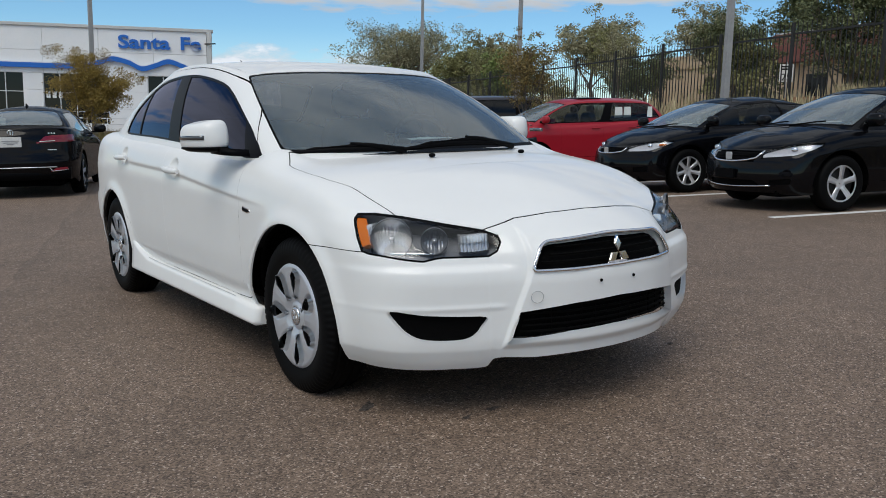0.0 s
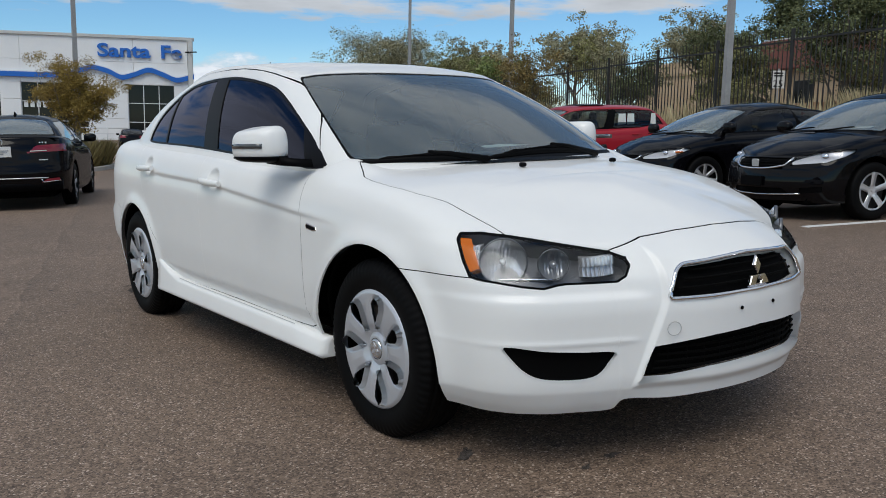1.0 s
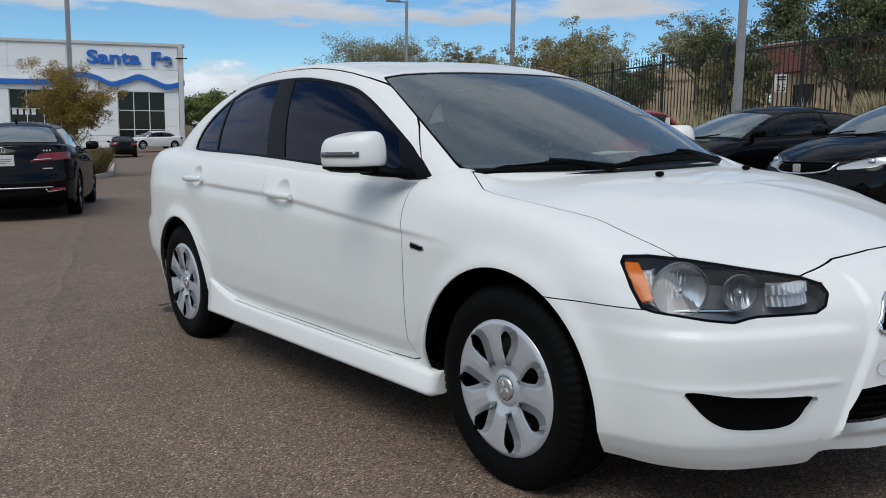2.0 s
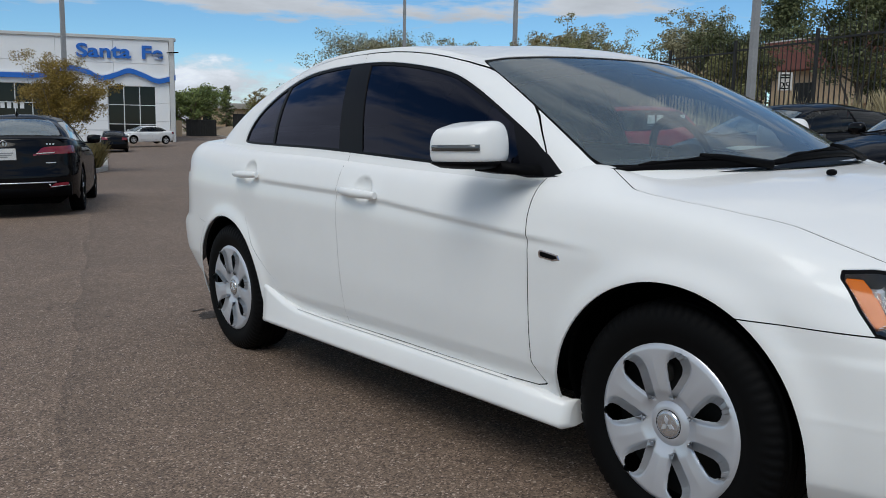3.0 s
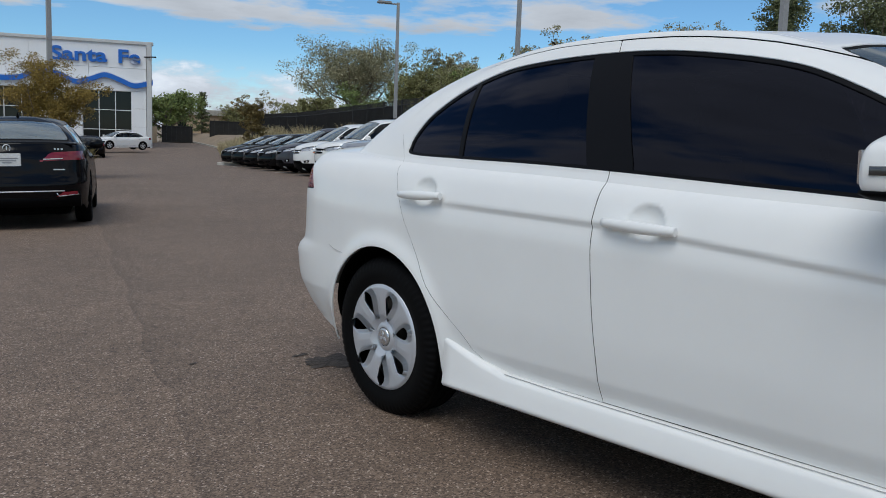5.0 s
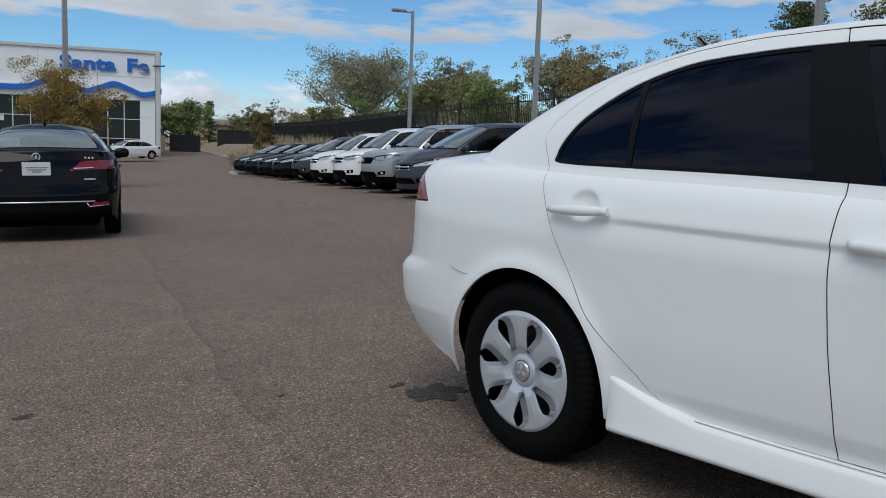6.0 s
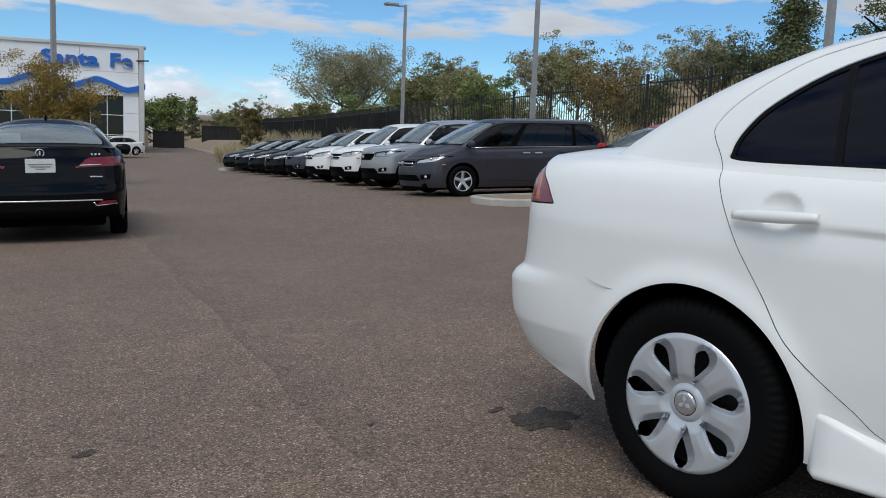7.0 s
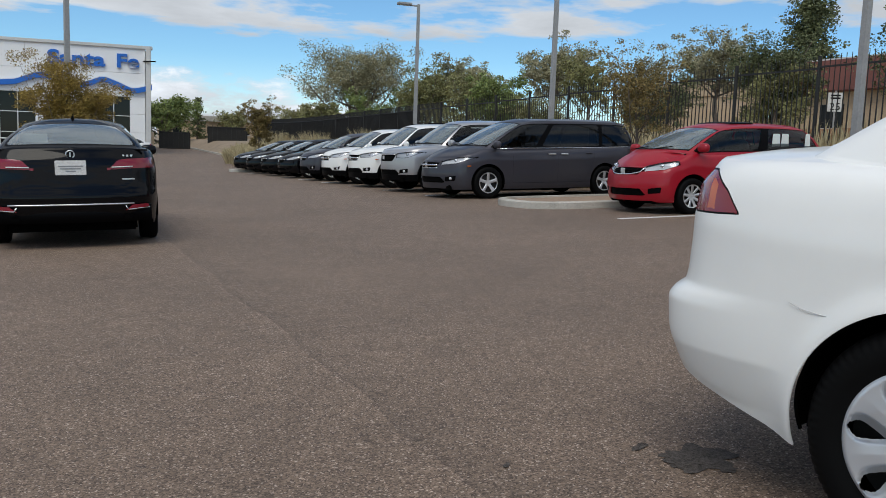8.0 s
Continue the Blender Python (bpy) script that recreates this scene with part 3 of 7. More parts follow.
def blob(size, centre=(0, 0, 0), power=3.0, nu=28, nv=14):
    """A rounded block: a superellipsoid of the given full size."""
    bm = bmesh.new()
    e = 2 / power

    def sg(c):
        return math.copysign(abs(c) ** e, c)
    rings = []
    for i in range(1, nv):
        p = math.pi * (i / nv - 0.5)
        rings.append([bm.verts.new((centre[0] + size[0] / 2 * sg(math.cos(p)) * sg(math.cos(2 * math.pi * j / nu)),
                                    centre[1] + size[1] / 2 * sg(math.cos(p)) * sg(math.sin(2 * math.pi * j / nu)),
                                    centre[2] + size[2] / 2 * sg(math.sin(p)))) for j in range(nu)])
    lo = bm.verts.new((centre[0], centre[1], centre[2] - size[2] / 2))
    hi = bm.verts.new((centre[0], centre[1], centre[2] + size[2] / 2))
    for a, b in zip(rings, rings[1:]):
        for j in range(nu):
            k = (j + 1) % nu
            bm.faces.new((a[j], a[k], b[k], b[j]))
    for j in range(nu):
        k = (j + 1) % nu
        bm.faces.new((lo, rings[0][k], rings[0][j]))
        bm.faces.new((hi, rings[-1][j], rings[-1][k]))
    for f in bm.faces:
        f.smooth = True
    return bm


def tube(points, radius, steps=8, close=False, flat=1.0):
    """A bmesh swept along points; radius: one number or one per point; flat: height over width."""
    pts = [Vector(p) for p in points]
    n = len(pts)
    rad = radius if isinstance(radius, (list, tuple)) else [radius] * n
    bm = bmesh.new()
    rings = []
    for i, p in enumerate(pts):
        if close:
            d = pts[(i + 1) % n] - pts[i - 1]
        else:
            d = pts[min(i + 1, n - 1)] - pts[max(i - 1, 0)]
        d.normalize()
        ref = Vector((0, 0, 1)) if abs(d.z) < 0.9 else Vector((1, 0, 0))
        a = d.cross(ref).normalized()
        b = a.cross(d)
        rings.append([bm.verts.new(p + rad[i] * (math.cos(2 * math.pi * k / steps) * a + flat * math.sin(2 * math.pi * k / steps) * b)) for k in range(steps)])
    pairs = list(zip(rings, rings[1:])) + ([(rings[-1], rings[0])] if close else [])
    for r0, r1 in pairs:
        for k in range(steps):
            j = (k + 1) % steps
            bm.faces.new((r0[k], r0[j], r1[j], r1[k])).smooth = True
    if not close:
        bm.faces.new(rings[0][::-1])
        bm.faces.new(rings[-1])
    return bm


def prism(poly, m, depth, bevel=0.0):
    """A flat outline (a, b) raised by depth along the third axis of the pose m."""
    bm = bmesh.new()
    lo = [bm.verts.new((a, b, 0)) for a, b in poly]
    hi = [bm.verts.new((a, b, depth)) for a, b in poly]
    bm.faces.new(lo[::-1])
    cap = bm.faces.new(hi)
    n = len(poly)
    for i in range(n):
        j = (i + 1) % n
        bm.faces.new((lo[i], lo[j], hi[j], hi[i]))
    if bevel:
        bmesh.ops.bevel(bm, geom=list(cap.edges), offset=bevel, segments=2, affect="EDGES")
    bmesh.ops.recalc_face_normals(bm, faces=bm.faces)
    bmesh.ops.transform(bm, matrix=m, verts=bm.verts)
    return bm


def loft(sections, close_ends=True, smooth_faces=True, closed=True):
    """A bmesh through rings of points that all have the same count."""
    bm = bmesh.new()
    rings = [[bm.verts.new(p) for p in s] for s in sections]
    n = len(rings[0])
    for a, b in zip(rings, rings[1:]):
        for i in range(n if closed else n - 1):
            j = (i + 1) % n
            f = bm.faces.new((a[i], a[j], b[j], b[i]))
            f.smooth = smooth_faces
    if close_ends:
        bm.faces.new(rings[0][::-1])
        bm.faces.new(rings[-1])
    bmesh.ops.recalc_face_normals(bm, faces=bm.faces)
    return bm


def block(size, centre=(0, 0, 0), bevel=0.0, segments=2):
    bm = bmesh.new()
    bmesh.ops.create_cube(bm, size=1)
    for v in bm.verts:
        v.co = Vector((centre[0] + v.co.x * size[0], centre[1] + v.co.y * size[1], centre[2] + v.co.z * size[2]))
    if bevel:
        bmesh.ops.bevel(bm, geom=list(bm.edges), offset=bevel, segments=segments, affect="EDGES")
        for f in bm.faces:
            f.smooth = False
    return bm


def outline_round(points, radius, steps=6):
    """A closed outline with its corners rounded."""
    out = []
    n = len(points)
    for i in range(n):
        p0, p1, p2 = (Vector(points[(i + k) % n]) for k in (-1, 0, 1))
        a, b = (p0 - p1), (p2 - p1)
        r = min(radius, a.length * 0.45, b.length * 0.45)
        s, e = p1 + a.normalized() * r, p1 + b.normalized() * r
        for k in range(steps + 1):
            t = k / steps
            out.append(((1 - t) ** 2 * s + 2 * t * (1 - t) * p1 + t * t * e)[:])
    return out


# ---- wheels
def cover_skin(radius, spokes, hub, open_in, open_out, width_in, width_out, dish, columns=140, rows=26, petal=False):
    """A wheel face in the y-z plane that looks along +x, with one opening between each two spokes."""
    r = np.linspace(0.0, 1.0, rows) ** 0.9 * radius
    th = np.linspace(0, 2 * math.pi, columns + 1)
    R, T = np.meshgrid(r, th, indexing="ij")
    sector = (T * spokes / (2 * math.pi)) % 1.0 - 0.5          # 0 in the middle of an opening
    half = (np.interp(R, [open_in, open_out], [width_in, width_out])) / 2
    arc = np.abs(sector) * 2 * math.pi / spokes * R
    d = np.maximum.reduce([arc - half, open_in - R, R - open_out])
    rr = 0.022
    q = np.hypot(np.maximum(arc - half + rr, 0), np.maximum(np.maximum(open_in - R, R - open_out) + rr, 0)) - rr
    d = np.where((arc - half > -rr) & (np.maximum(open_in - R, R - open_out) > -rr), q, d)
    x = np.interp(R, [0, hub, hub * 1.25, open_in * 1.2, open_out, radius * 0.965, radius], dish)
    if petal:
        # drop-shaped openings, narrow at the hub, between spokes that are rounded across
        g = np.clip((R - open_in) / (open_out - open_in), 0, 1)
        d = arc - width_out / 2 * g ** 0.72 * np.sqrt(1 - np.clip((g - 0.50) / 0.50, 0, 1) ** 2.4)
        d = np.where((R < open_in) | (R > open_out), np.maximum(d, np.maximum(open_in - R, R - open_out)), d)
        across_spoke = np.clip(d / np.maximum(np.pi / spokes * R - width_out / 2 * g ** 0.72 * np.sqrt(1 - np.clip((g - 0.50) / 0.50, 0, 1) ** 2.4), 0.004), 0, 1)
        x = x + 0.005 * np.sin(np.pi * g) * across_spoke ** 0.8
    lip = 0.006 if petal else 0.012
    x = x - lip * (1 - np.clip((d + 0.001) / (0.007 if petal else 0.010), 0, 1)) ** 1.7
    p = np.stack([x, R * np.sin(T), R * np.cos(T)], 2)
    attr = np.stack([d, R, T], 2)
    skin = Skin()
    skin.grid(p, attr, [0] * (rows - 1))
    c = columns + 1
    skin.f = [tuple(i - columns if i % c == columns else i for i in f) for f in skin.f]
    skin.n = -skin.n
    skin.n[np.linalg.norm(skin.n, axis=1) < 0.5] = (1, 0, 0)
    skin.f = [f[::-1] for f in skin.f]
    skin.split(skin.a[:, 0], (0,))
    cv, ca = skin.centres()
    keep = [i for i in range(len(skin.f)) if ca[i, 0] > 0]
    V, F, N = skin.piece(keep, False, wall=0.02)
    return V, F, N


def wheel_meshes(R, width, rim, spokes, hub, open_in, open_out, width_in, width_out, dish, steps=72, tread=0, petal=False):
    """Meshes of one wheel, face towards +x: tyre, cover, inner wheel, brake."""
    w = width / 2
    prof = [(-w * 0.8, rim - 0.012), (-w * 0.97, rim + 0.01), (-w, (R + rim) / 2), (-w * 0.93, R - 0.022), (-w * 0.78, R - 0.006)]
    if tread:
        for k in range(4):
            c = -w * 0.6 + k * w * 0.4
            prof += [(c - 0.011, R), (c - 0.009, R), (c - 0.006, R - 0.008), (c + 0.001, R - 0.008), (c + 0.004, R)]
    prof += [(w * 0.78, R - 0.006), (w * 0.93, R - 0.022), (w, (R + rim) / 2), (w * 0.985, rim + 0.02), (w * 0.94, rim + 0.008), (w * 0.90, rim - 0.012)]
    if tread:
        steps = tread * 4
    bm = lathe(prof, steps)
    if tread:
        # cross grooves over the shoulders
        for v in bm.verts:
            r = math.hypot(v.co.y, v.co.z)
            k = round(math.atan2(v.co.z, v.co.y) / (2 * math.pi) * steps) % 4
            if r > R - 0.03 and abs(v.co.x) > w * 0.7 and k == 0:
                v.co.y *= (r - 0.006) / r
                v.co.z *= (r - 0.006) / r
    bmesh.ops.recalc_face_normals(bm, faces=bm.faces)
    tyre = bpy.data.meshes.new("tyre")
    bm.to_mesh(tyre), bm.free()
    tyre.materials.append(RUBBER)
    cover = skin_mesh("cover", *cover_skin(rim, spokes, hub, open_in, open_out, width_in, width_out, dish, 210 if petal else 140, 40 if petal else 26, petal))
    bm = bmesh.new()
    bm.from_mesh(cover)
    bmesh.ops.remove_doubles(bm, verts=bm.verts, dist=1e-5)
    for e in bm.edges:
        if len(e.link_faces) == 2 and e.calc_face_angle(0) > 0.75:
            e.smooth = False
    cover = bpy.data.meshes.new("cover")
    bm.to_mesh(cover), bm.free()
    bm = lathe([(w * 0.2, rim - 0.008), (w * 0.15, rim * 0.8), (w * 0.30, rim * 0.6), (w * 0.38, rim * 0.35), (w * 0.3, 0.001)], 48)
    inner = bpy.data.meshes.new("steel_wheel")
    bm.to_mesh(inner), bm.free()
    inner.materials.append(STEEL)
    return tyre, cover, inner


def add_wheel(parent, meshes, at, mat):
    tyre, cover, inner = meshes
    hub_at = at
    w = part("wheel", inner, None, parent, at=hub_at)
    part("tyre", tyre, None, w)
    if not cover.materials:
        cover.materials.append(mat)
    part("wheel_cover", cover, None, w)
    return w


# ---- the white sedan
def saloon_shape(p):
    x, y, z = p[:, 0].copy(), p[:, 1].copy(), p[:, 2].copy()
    out = smooth(0.5, 0.75, x)
    # shoulder crease along the doors: the panel steps in below it
    line = np.interp(y, [0.2, 0.516, 0.937, 1.24, 1.57, 2.19, 2.45], [0.731, 0.752, 0.786, 0.812, 0.834, 0.855, 0.86])
    on = smooth(0.18, 0.6, y) * (1 - smooth(2.15, 2.42, y)) * out
    d = z - line
    step = 0.5 + 0.5 * np.tanh(d / 0.0055)
    x += on * (0.0075 * np.exp(-np.maximum(d, 0) / 0.05) * step - 0.004 * np.exp(np.minimum(d, 0) / 0.07) * (1 - step))
    # door bottoms lean in, then out to the sill
    fold = 0.372 - z
    x -= 0.20 * 0.003 * np.log1p(np.exp(np.clip(fold / 0.003, -30, 30))) * smooth(0.30, 0.37, y) * (1 - smooth(2.0, 2.25, y)) * out
    # flared arches
    for yc, zc, r in ((0.012, 0.306, 0.376), (2.65, 0.304, 0.368)):
        q = np.hypot(y - yc, z - zc) - r
        x += out * 0.016 * np.exp(-(np.maximum(q, 0) / 0.045) ** 2)
    # hollows behind the door handles
    for yc, zc in ((1.41, 0.852), (2.385, 0.895)):
        q = np.hypot((y - yc) / 0.062, (z - zc) / 0.05)
        x -= out * 0.024 * np.clip(1 - q ** 2, 0, 1) ** 0.8
    # front: raised middle of the bumper, ledge under the lamps, tucked chin
    f = 1 - smooth(-0.45, -0.25, y)
    mid = np.interp(z, [0.2, 0.294, 0.409, 0.55, 0.66], [0.45, 0.425, 0.392, 0.345, 0.33])
    y -= f * 0.016 * (1 - smooth(mid - 0.001, mid + 0.011, x)) * smooth(0.27, 0.30, z) * (1 - smooth(0.66, 0.72, z))
    away = f * smooth(0.36, 0.44, x)
    y += away * 0.015 * smooth(0.552, 0.578, z) * (1 - smooth(0.66, 0.72, z))
    y -= away * 0.004 * np.exp(-((z - 0.428) / 0.008) ** 2) * smooth(0.40, 0.46, x)
    tuck = np.clip((0.275 - z) / 0.075, 0, 1) * (1 - smooth(-0.36, -0.30, y)) * smooth(0.30, 0.5, x)
    y += tuck * 0.016
    x -= tuck * 0.018 * smooth(0.6, 0.8, x)
    # rear bumper leans in under its crease
    b = smooth(2.98, 3.15, y) * np.clip((0.445 - z) / 0.15, 0, 1) * out
    x -= 0.034 * b
    return np.stack([x, y, z], 1)


SALOON["shape"] = saloon_shape
# the fender rises to the foot of the windscreen pillar
SALOON["rise"] = lambda x, y, z: 0.042 * np.exp(-((x - 0.70) / 0.085) ** 2 - ((y - 0.40) / 0.15) ** 2) * smooth(0.87, 0.92, z)
DOORS = [(0.516, 0.911), (0.518, 0.806), (0.507, 0.732), (0.502, 0.563), (0.496, 0.377), (0.489, 0.303), (1.2, 0.303), (1.95, 0.308), (2.085, 0.345), (2.158, 0.40), (2.252, 0.468), (2.345, 0.555),
         (2.407, 0.653), (2.484, 0.773), (2.542, 0.88), (2.583, 0.97), (2.612, 1.04), (2.645, 1.09), (2.655, 1.13), (2.60, 1.20), (2.5, 1.27), (2.40, 1.318), (2.2, 1.36),
         (2.0, 1.38), (1.85, 1.385), (1.49, 1.378), (1.173, 1.335), (0.883, 1.25), (0.684, 1.142), (0.582, 1.042), (0.532, 0.97)]
BETWEEN = [(0.25, 1.552), (0.43, 1.566), (0.615, 1.586), (0.82, 1.596), (0.985, 1.590), (1.15, 1.622), (1.40, 1.682)]
# lamp outlines: distance along the corner of the car, height
HEADLAMP = [(0.3615, 0.732), (0.352, 0.746), (0.289, 0.747), (0.194, 0.736), (0.10, 0.721), (-0.003, 0.703), (-0.097, 0.686), (-0.147, 0.668), (-0.158, 0.648), (-0.145, 0.618), (-0.117, 0.603), (-0.045, 0.603),
            (0.041, 0.604), (0.067, 0.601), (0.105, 0.593), (0.167, 0.600), (0.2415, 0.612), (0.299, 0.619), (0.325, 0.627), (0.3455, 0.673)]
AMBER_ZONE = [(0.353, 0.737), (0.318, 0.735), (0.297, 0.652), (0.329, 0.638), (0.348, 0.673)]


def corner(poly, ylim):
    f = inside(poly)
    return lambda v, a: np.maximum.reduce([f(0.776 * v[:, 0] + 0.63 * v[:, 1], v[:, 2]), ylim[0] - v[:, 1], v[:, 1] - ylim[1]])


TOP_GRILLE = [(-0.345, 0.549), (0.0, 0.553), (0.345, 0.549), (0.333, 0.580), (0.316, 0.614), (0.292, 0.638), (0.255, 0.650), (0.0, 0.661), (-0.255, 0.650)]
LOW_GRILLE = [(-0.3, 0.318), (0.0, 0.324), (0.2, 0.32), (0.335, 0.304), (0.428, 0.292), (0.412, 0.352), (0.390, 0.408), (0.2, 0.428), (0.0, 0.435), (-0.3, 0.428)]
FOG = [(0.776, 0.423), (0.689, 0.410), (0.583, 0.401), (0.488, 0.394), (0.502, 0.359), (0.53, 0.323), (0.581, 0.309), (0.672, 0.314), (0.72, 0.333), (0.756, 0.373)]


def fluted(r, flutes=0.011):
    """A shallow round dish that looks along -x, with upright flutes."""
    bm = bmesh.new()
    rings = []
    for i in range(1, 15):
        q = i / 14
        ring = []
        for k in range(56):
            y, z = r * q * math.cos(2 * math.pi * k / 56), r * q * math.sin(2 * math.pi * k / 56)
            x = -0.028 * q * q + 0.010 + 0.0035 * math.sin(2 * math.pi * y / flutes) * math.sin(math.pi * q)
            ring.append(bm.verts.new((x, y, z)))
        rings.append(ring)
    for a, b in zip(rings, rings[1:]):
        for k in range(56):
            bm.faces.new((a[k], b[k], b[(k + 1) % 56], a[(k + 1) % 56])).smooth = True
    bm.faces.new(rings[0])
    return bm


def ribbed(w, h, ribs):
    """A lamp face that looks along -y, with upright ribs and a stepped lower half."""
    sections = []
    n = ribs * 6
    for i in range(n + 1):
        q = i / n
        d = -0.006 * abs(math.sin(math.pi * q * ribs))
        e = 0.10 * (q - 0.5) ** 2
        sections.append([(w * (q - 0.5), e + 0.012, h * 0.5), (w * (q - 0.5), e + d, h * 0.44), (w * (q - 0.5), e + d - 0.004, h * 0.06), (w * (q - 0.5), e + d + 0.006, 0.0),
                         (w * (q - 0.5), e + d - 0.002, -h * 0.42), (w * (q - 0.5), e + 0.012, -h * 0.5)])
    return loft(sections, True, False)


def white_sedan(at):
    skin = car_skin(SALOON, 640, 88)
    doors = inside(DOORS, 3)
    between = curve1(BETWEEN)
    dlo = inside(DLO, 4)
    hood = inside([(-0.1, -0.98), (0.40, -0.98), (0.432, -0.72), (0.449, -0.712), (0.523, -0.651), (0.600, -0.581), (0.664, -0.507), (0.683, -0.382), (0.701, -0.23), (0.735, -0.112), (0.752, 0.03),
                   (0.756, 0.15), (0.751, 0.205), (0.728, 0.25), (0.69, 0.34), (0.60, 0.31), (0.33, 0.19), (0.0, 0.15), (-0.1, 0.15)])
    bumper = inside([(-0.1, 0.05), (1.2, 0.05), (1.2, 0.6245), (0.80, 0.6225), (0.60, 0.655), (0.445, 0.686), (0.415, 0.695), (0.311, 0.7215), (0.174, 0.7335), (0.0, 0.738), (-0.1, 0.738)])
    tail = inside([(3.36, 1.004), (3.33, 0.985), (3.268, 0.94), (3.214, 0.876), (3.296, 0.873), (3.8, 0.865), (3.8, 1.0)])
    back = inside([(2.7, 0.05), (2.7, 0.612), (2.86, 0.614), (2.94, 0.62), (2.99, 0.629), (3.04, 0.646), (3.12, 0.69), (3.17, 0.76), (3.205, 0.87), (3.3, 0.868), (3.9, 0.86), (3.9, 0.05)])

    def line(y0, z0, y1, z1):
        return lambda v: (v[:, 1] - y0 - (v[:, 2] - z0) * (y1 - y0) / (z1 - z0))
    pf, pr, pq = line(1.508, 0.99, 1.620, 1.345), line(1.682, 1.0, 1.766, 1.346), line(2.272, 1.026, 2.292, 1.263)
    door = lambda v, a: np.maximum(doors(v[:, 1], v[:, 2]), v[:, 1] - between(v[:, 2]))
    rear = lambda v, a: np.maximum(doors(v[:, 1], v[:, 2]), between(v[:, 2]) - v[:, 1])
    glass_in = lambda v: dlo(v[:, 1], v[:, 2]) + 0.011
    marks = [
        Mark("hood", (0, 1), lambda v, a: np.maximum.reduce([hood(v[:, 0], v[:, 1]), 0.66 - v[:, 2]]), 0.0022),
        Mark("none", (1,), top([(-1, 0.135), (0.0, 0.135), (0.33, 0.175), (0.6, 0.29), (0.70, 0.38), (0.75, 0.49), (1, 0.56), (1, 2.7), (0.6, 2.95), (-1, 3.05)])),
        Mark("front_bumper", (0,), lambda v, a: np.maximum(bumper(v[:, 0], v[:, 2]), v[:, 1] + 0.05), 0.0016),
        Mark("rear_bumper", (0,), lambda v, a: back(v[:, 1], v[:, 2])),
        Mark("tail_lamp", (0,), lambda v, a: np.maximum(tail(v[:, 1], v[:, 2]), 0.40 - v[:, 0]), 0.003, "tail_edge"),
        Mark("tail_signal", (0,), lambda v, a: np.maximum.reduce([tail(v[:, 1], v[:, 2]) + 0.014, 0.40 - v[:, 0], 3.318 - v[:, 1], v[:, 1] - 3.352])),
        Mark("front_door", (0, 2), door, 0.0023), Mark("rear_door", (0, 2), rear, 0.0014),
        Mark("window_trim", (2,), lambda v, a: dlo(v[:, 1], v[:, 2])),
        Mark("window_trim", (0, 2), side([(0.468, 0.924), (0.474, 0.942), (0.535, 0.99), (0.60, 1.02), (0.66, 0.93), (0.60, 0.92)])),
        Mark("front_pane", (2,), lambda v, a: np.maximum.reduce([glass_in(v), pf(v), 0.63 - v[:, 1] + (v[:, 2] - 0.95) * 0.6])),
        Mark("rear_pane", (2,), lambda v, a: np.maximum.reduce([glass_in(v), -pr(v), pq(v) + 0.012])),
        Mark("quarter_pane", (2,), lambda v, a: np.maximum.reduce([glass_in(v), -pq(v) + 0.008])),
        Mark("windscreen_band", (2,), pane(-1, 2.88, 0.015, 0.985)), Mark("windscreen", (2,), pane(-1, 2.80, 0.05, 0.965)),
        Mark("rear_window_band", (2,), pane(9.3, 99, 0.06, 0.97)), Mark("rear_window", (2,), pane(9.42, 99, 0.11, 0.94)),
        Mark("drip_moulding", (3,), lambda v, a: np.maximum.reduce([np.abs(a[:, 1] - 1.07) - 0.009, 3.05 - a[:, 0], a[:, 0] - 8.9])),
        Mark("headlamp", (0, 1), corner(HEADLAMP, (-1.2, -0.2)), 0.0035, "lamp_edge"),
        Mark("amber", (0, 1), lambda v, a: np.maximum(corner(AMBER_ZONE, (-1.2, -0.2))(v, a), corner(HEADLAMP, (-1.2, -0.2))(v, a) + 0.006)),
        Mark("grille", (0,), face(TOP_GRILLE, (-1.2, -0.5))),
        Mark("lower_grille", (0,), face(LOW_GRILLE, (-1.2, -0.5))),
        Mark("fog_recess", (0,), face(FOG, (-1.2, -0.3), 3)),
        Mark("none", (0,), circle(0.012, 0.306, 0.376)), Mark("none", (0,), circle(2.65, 0.304, 0.368)),
    ]
    reg, cv = carve(skin, marks)
    car = thing("sedan", "white four-door sedan with tinted windows and silver wheel covers, on asphalt", "car", at)

    def panel(name, region, mat, wall=0.014, sink=0.0, label=""):
        return part(name, skin_mesh(name, *skin.piece(reg[region], True, wall=wall, sink=sink)), mat, car, label)

    def pair(name, region, mat, wall=0.014, sink=0.0, label="", parents=None):
        made = []
        for k, s in enumerate((1, -1)):
            made.append(part(name, skin_mesh(name, *skin.piece(reg[region], False, (s,), wall=wall, sink=sink)), mat, parents[k] if parents else car, label))
        return made
    panel("body_shell", "body", WHITE, 0.008)
    panel("hood", "hood", WHITE)
    panel("front_bumper", "front_bumper", WHITE, 0.03)
    panel("rear_bumper", "rear_bumper", WHITE, 0.006)
    panel("seam", "seam", DARK, 0, 0.0015, "dark gaps between the panels")
    fd = pair("front_door", "front_door", WHITE)
    rd = pair("rear_door", "rear_door", WHITE)
    pair("window_trim", "window_trim", TRIM, 0.012, 0.004, "matt black window frame")
    for k, (s, g, text) in enumerate(((1, PALE, "clear glass"), (-1, TINT, "dark tinted glass"))):
        part("front_window", skin_mesh("front_window", *skin.piece(reg["front_pane"], False, (s,), wall=0, sink=0.008)), g, fd[k], text)
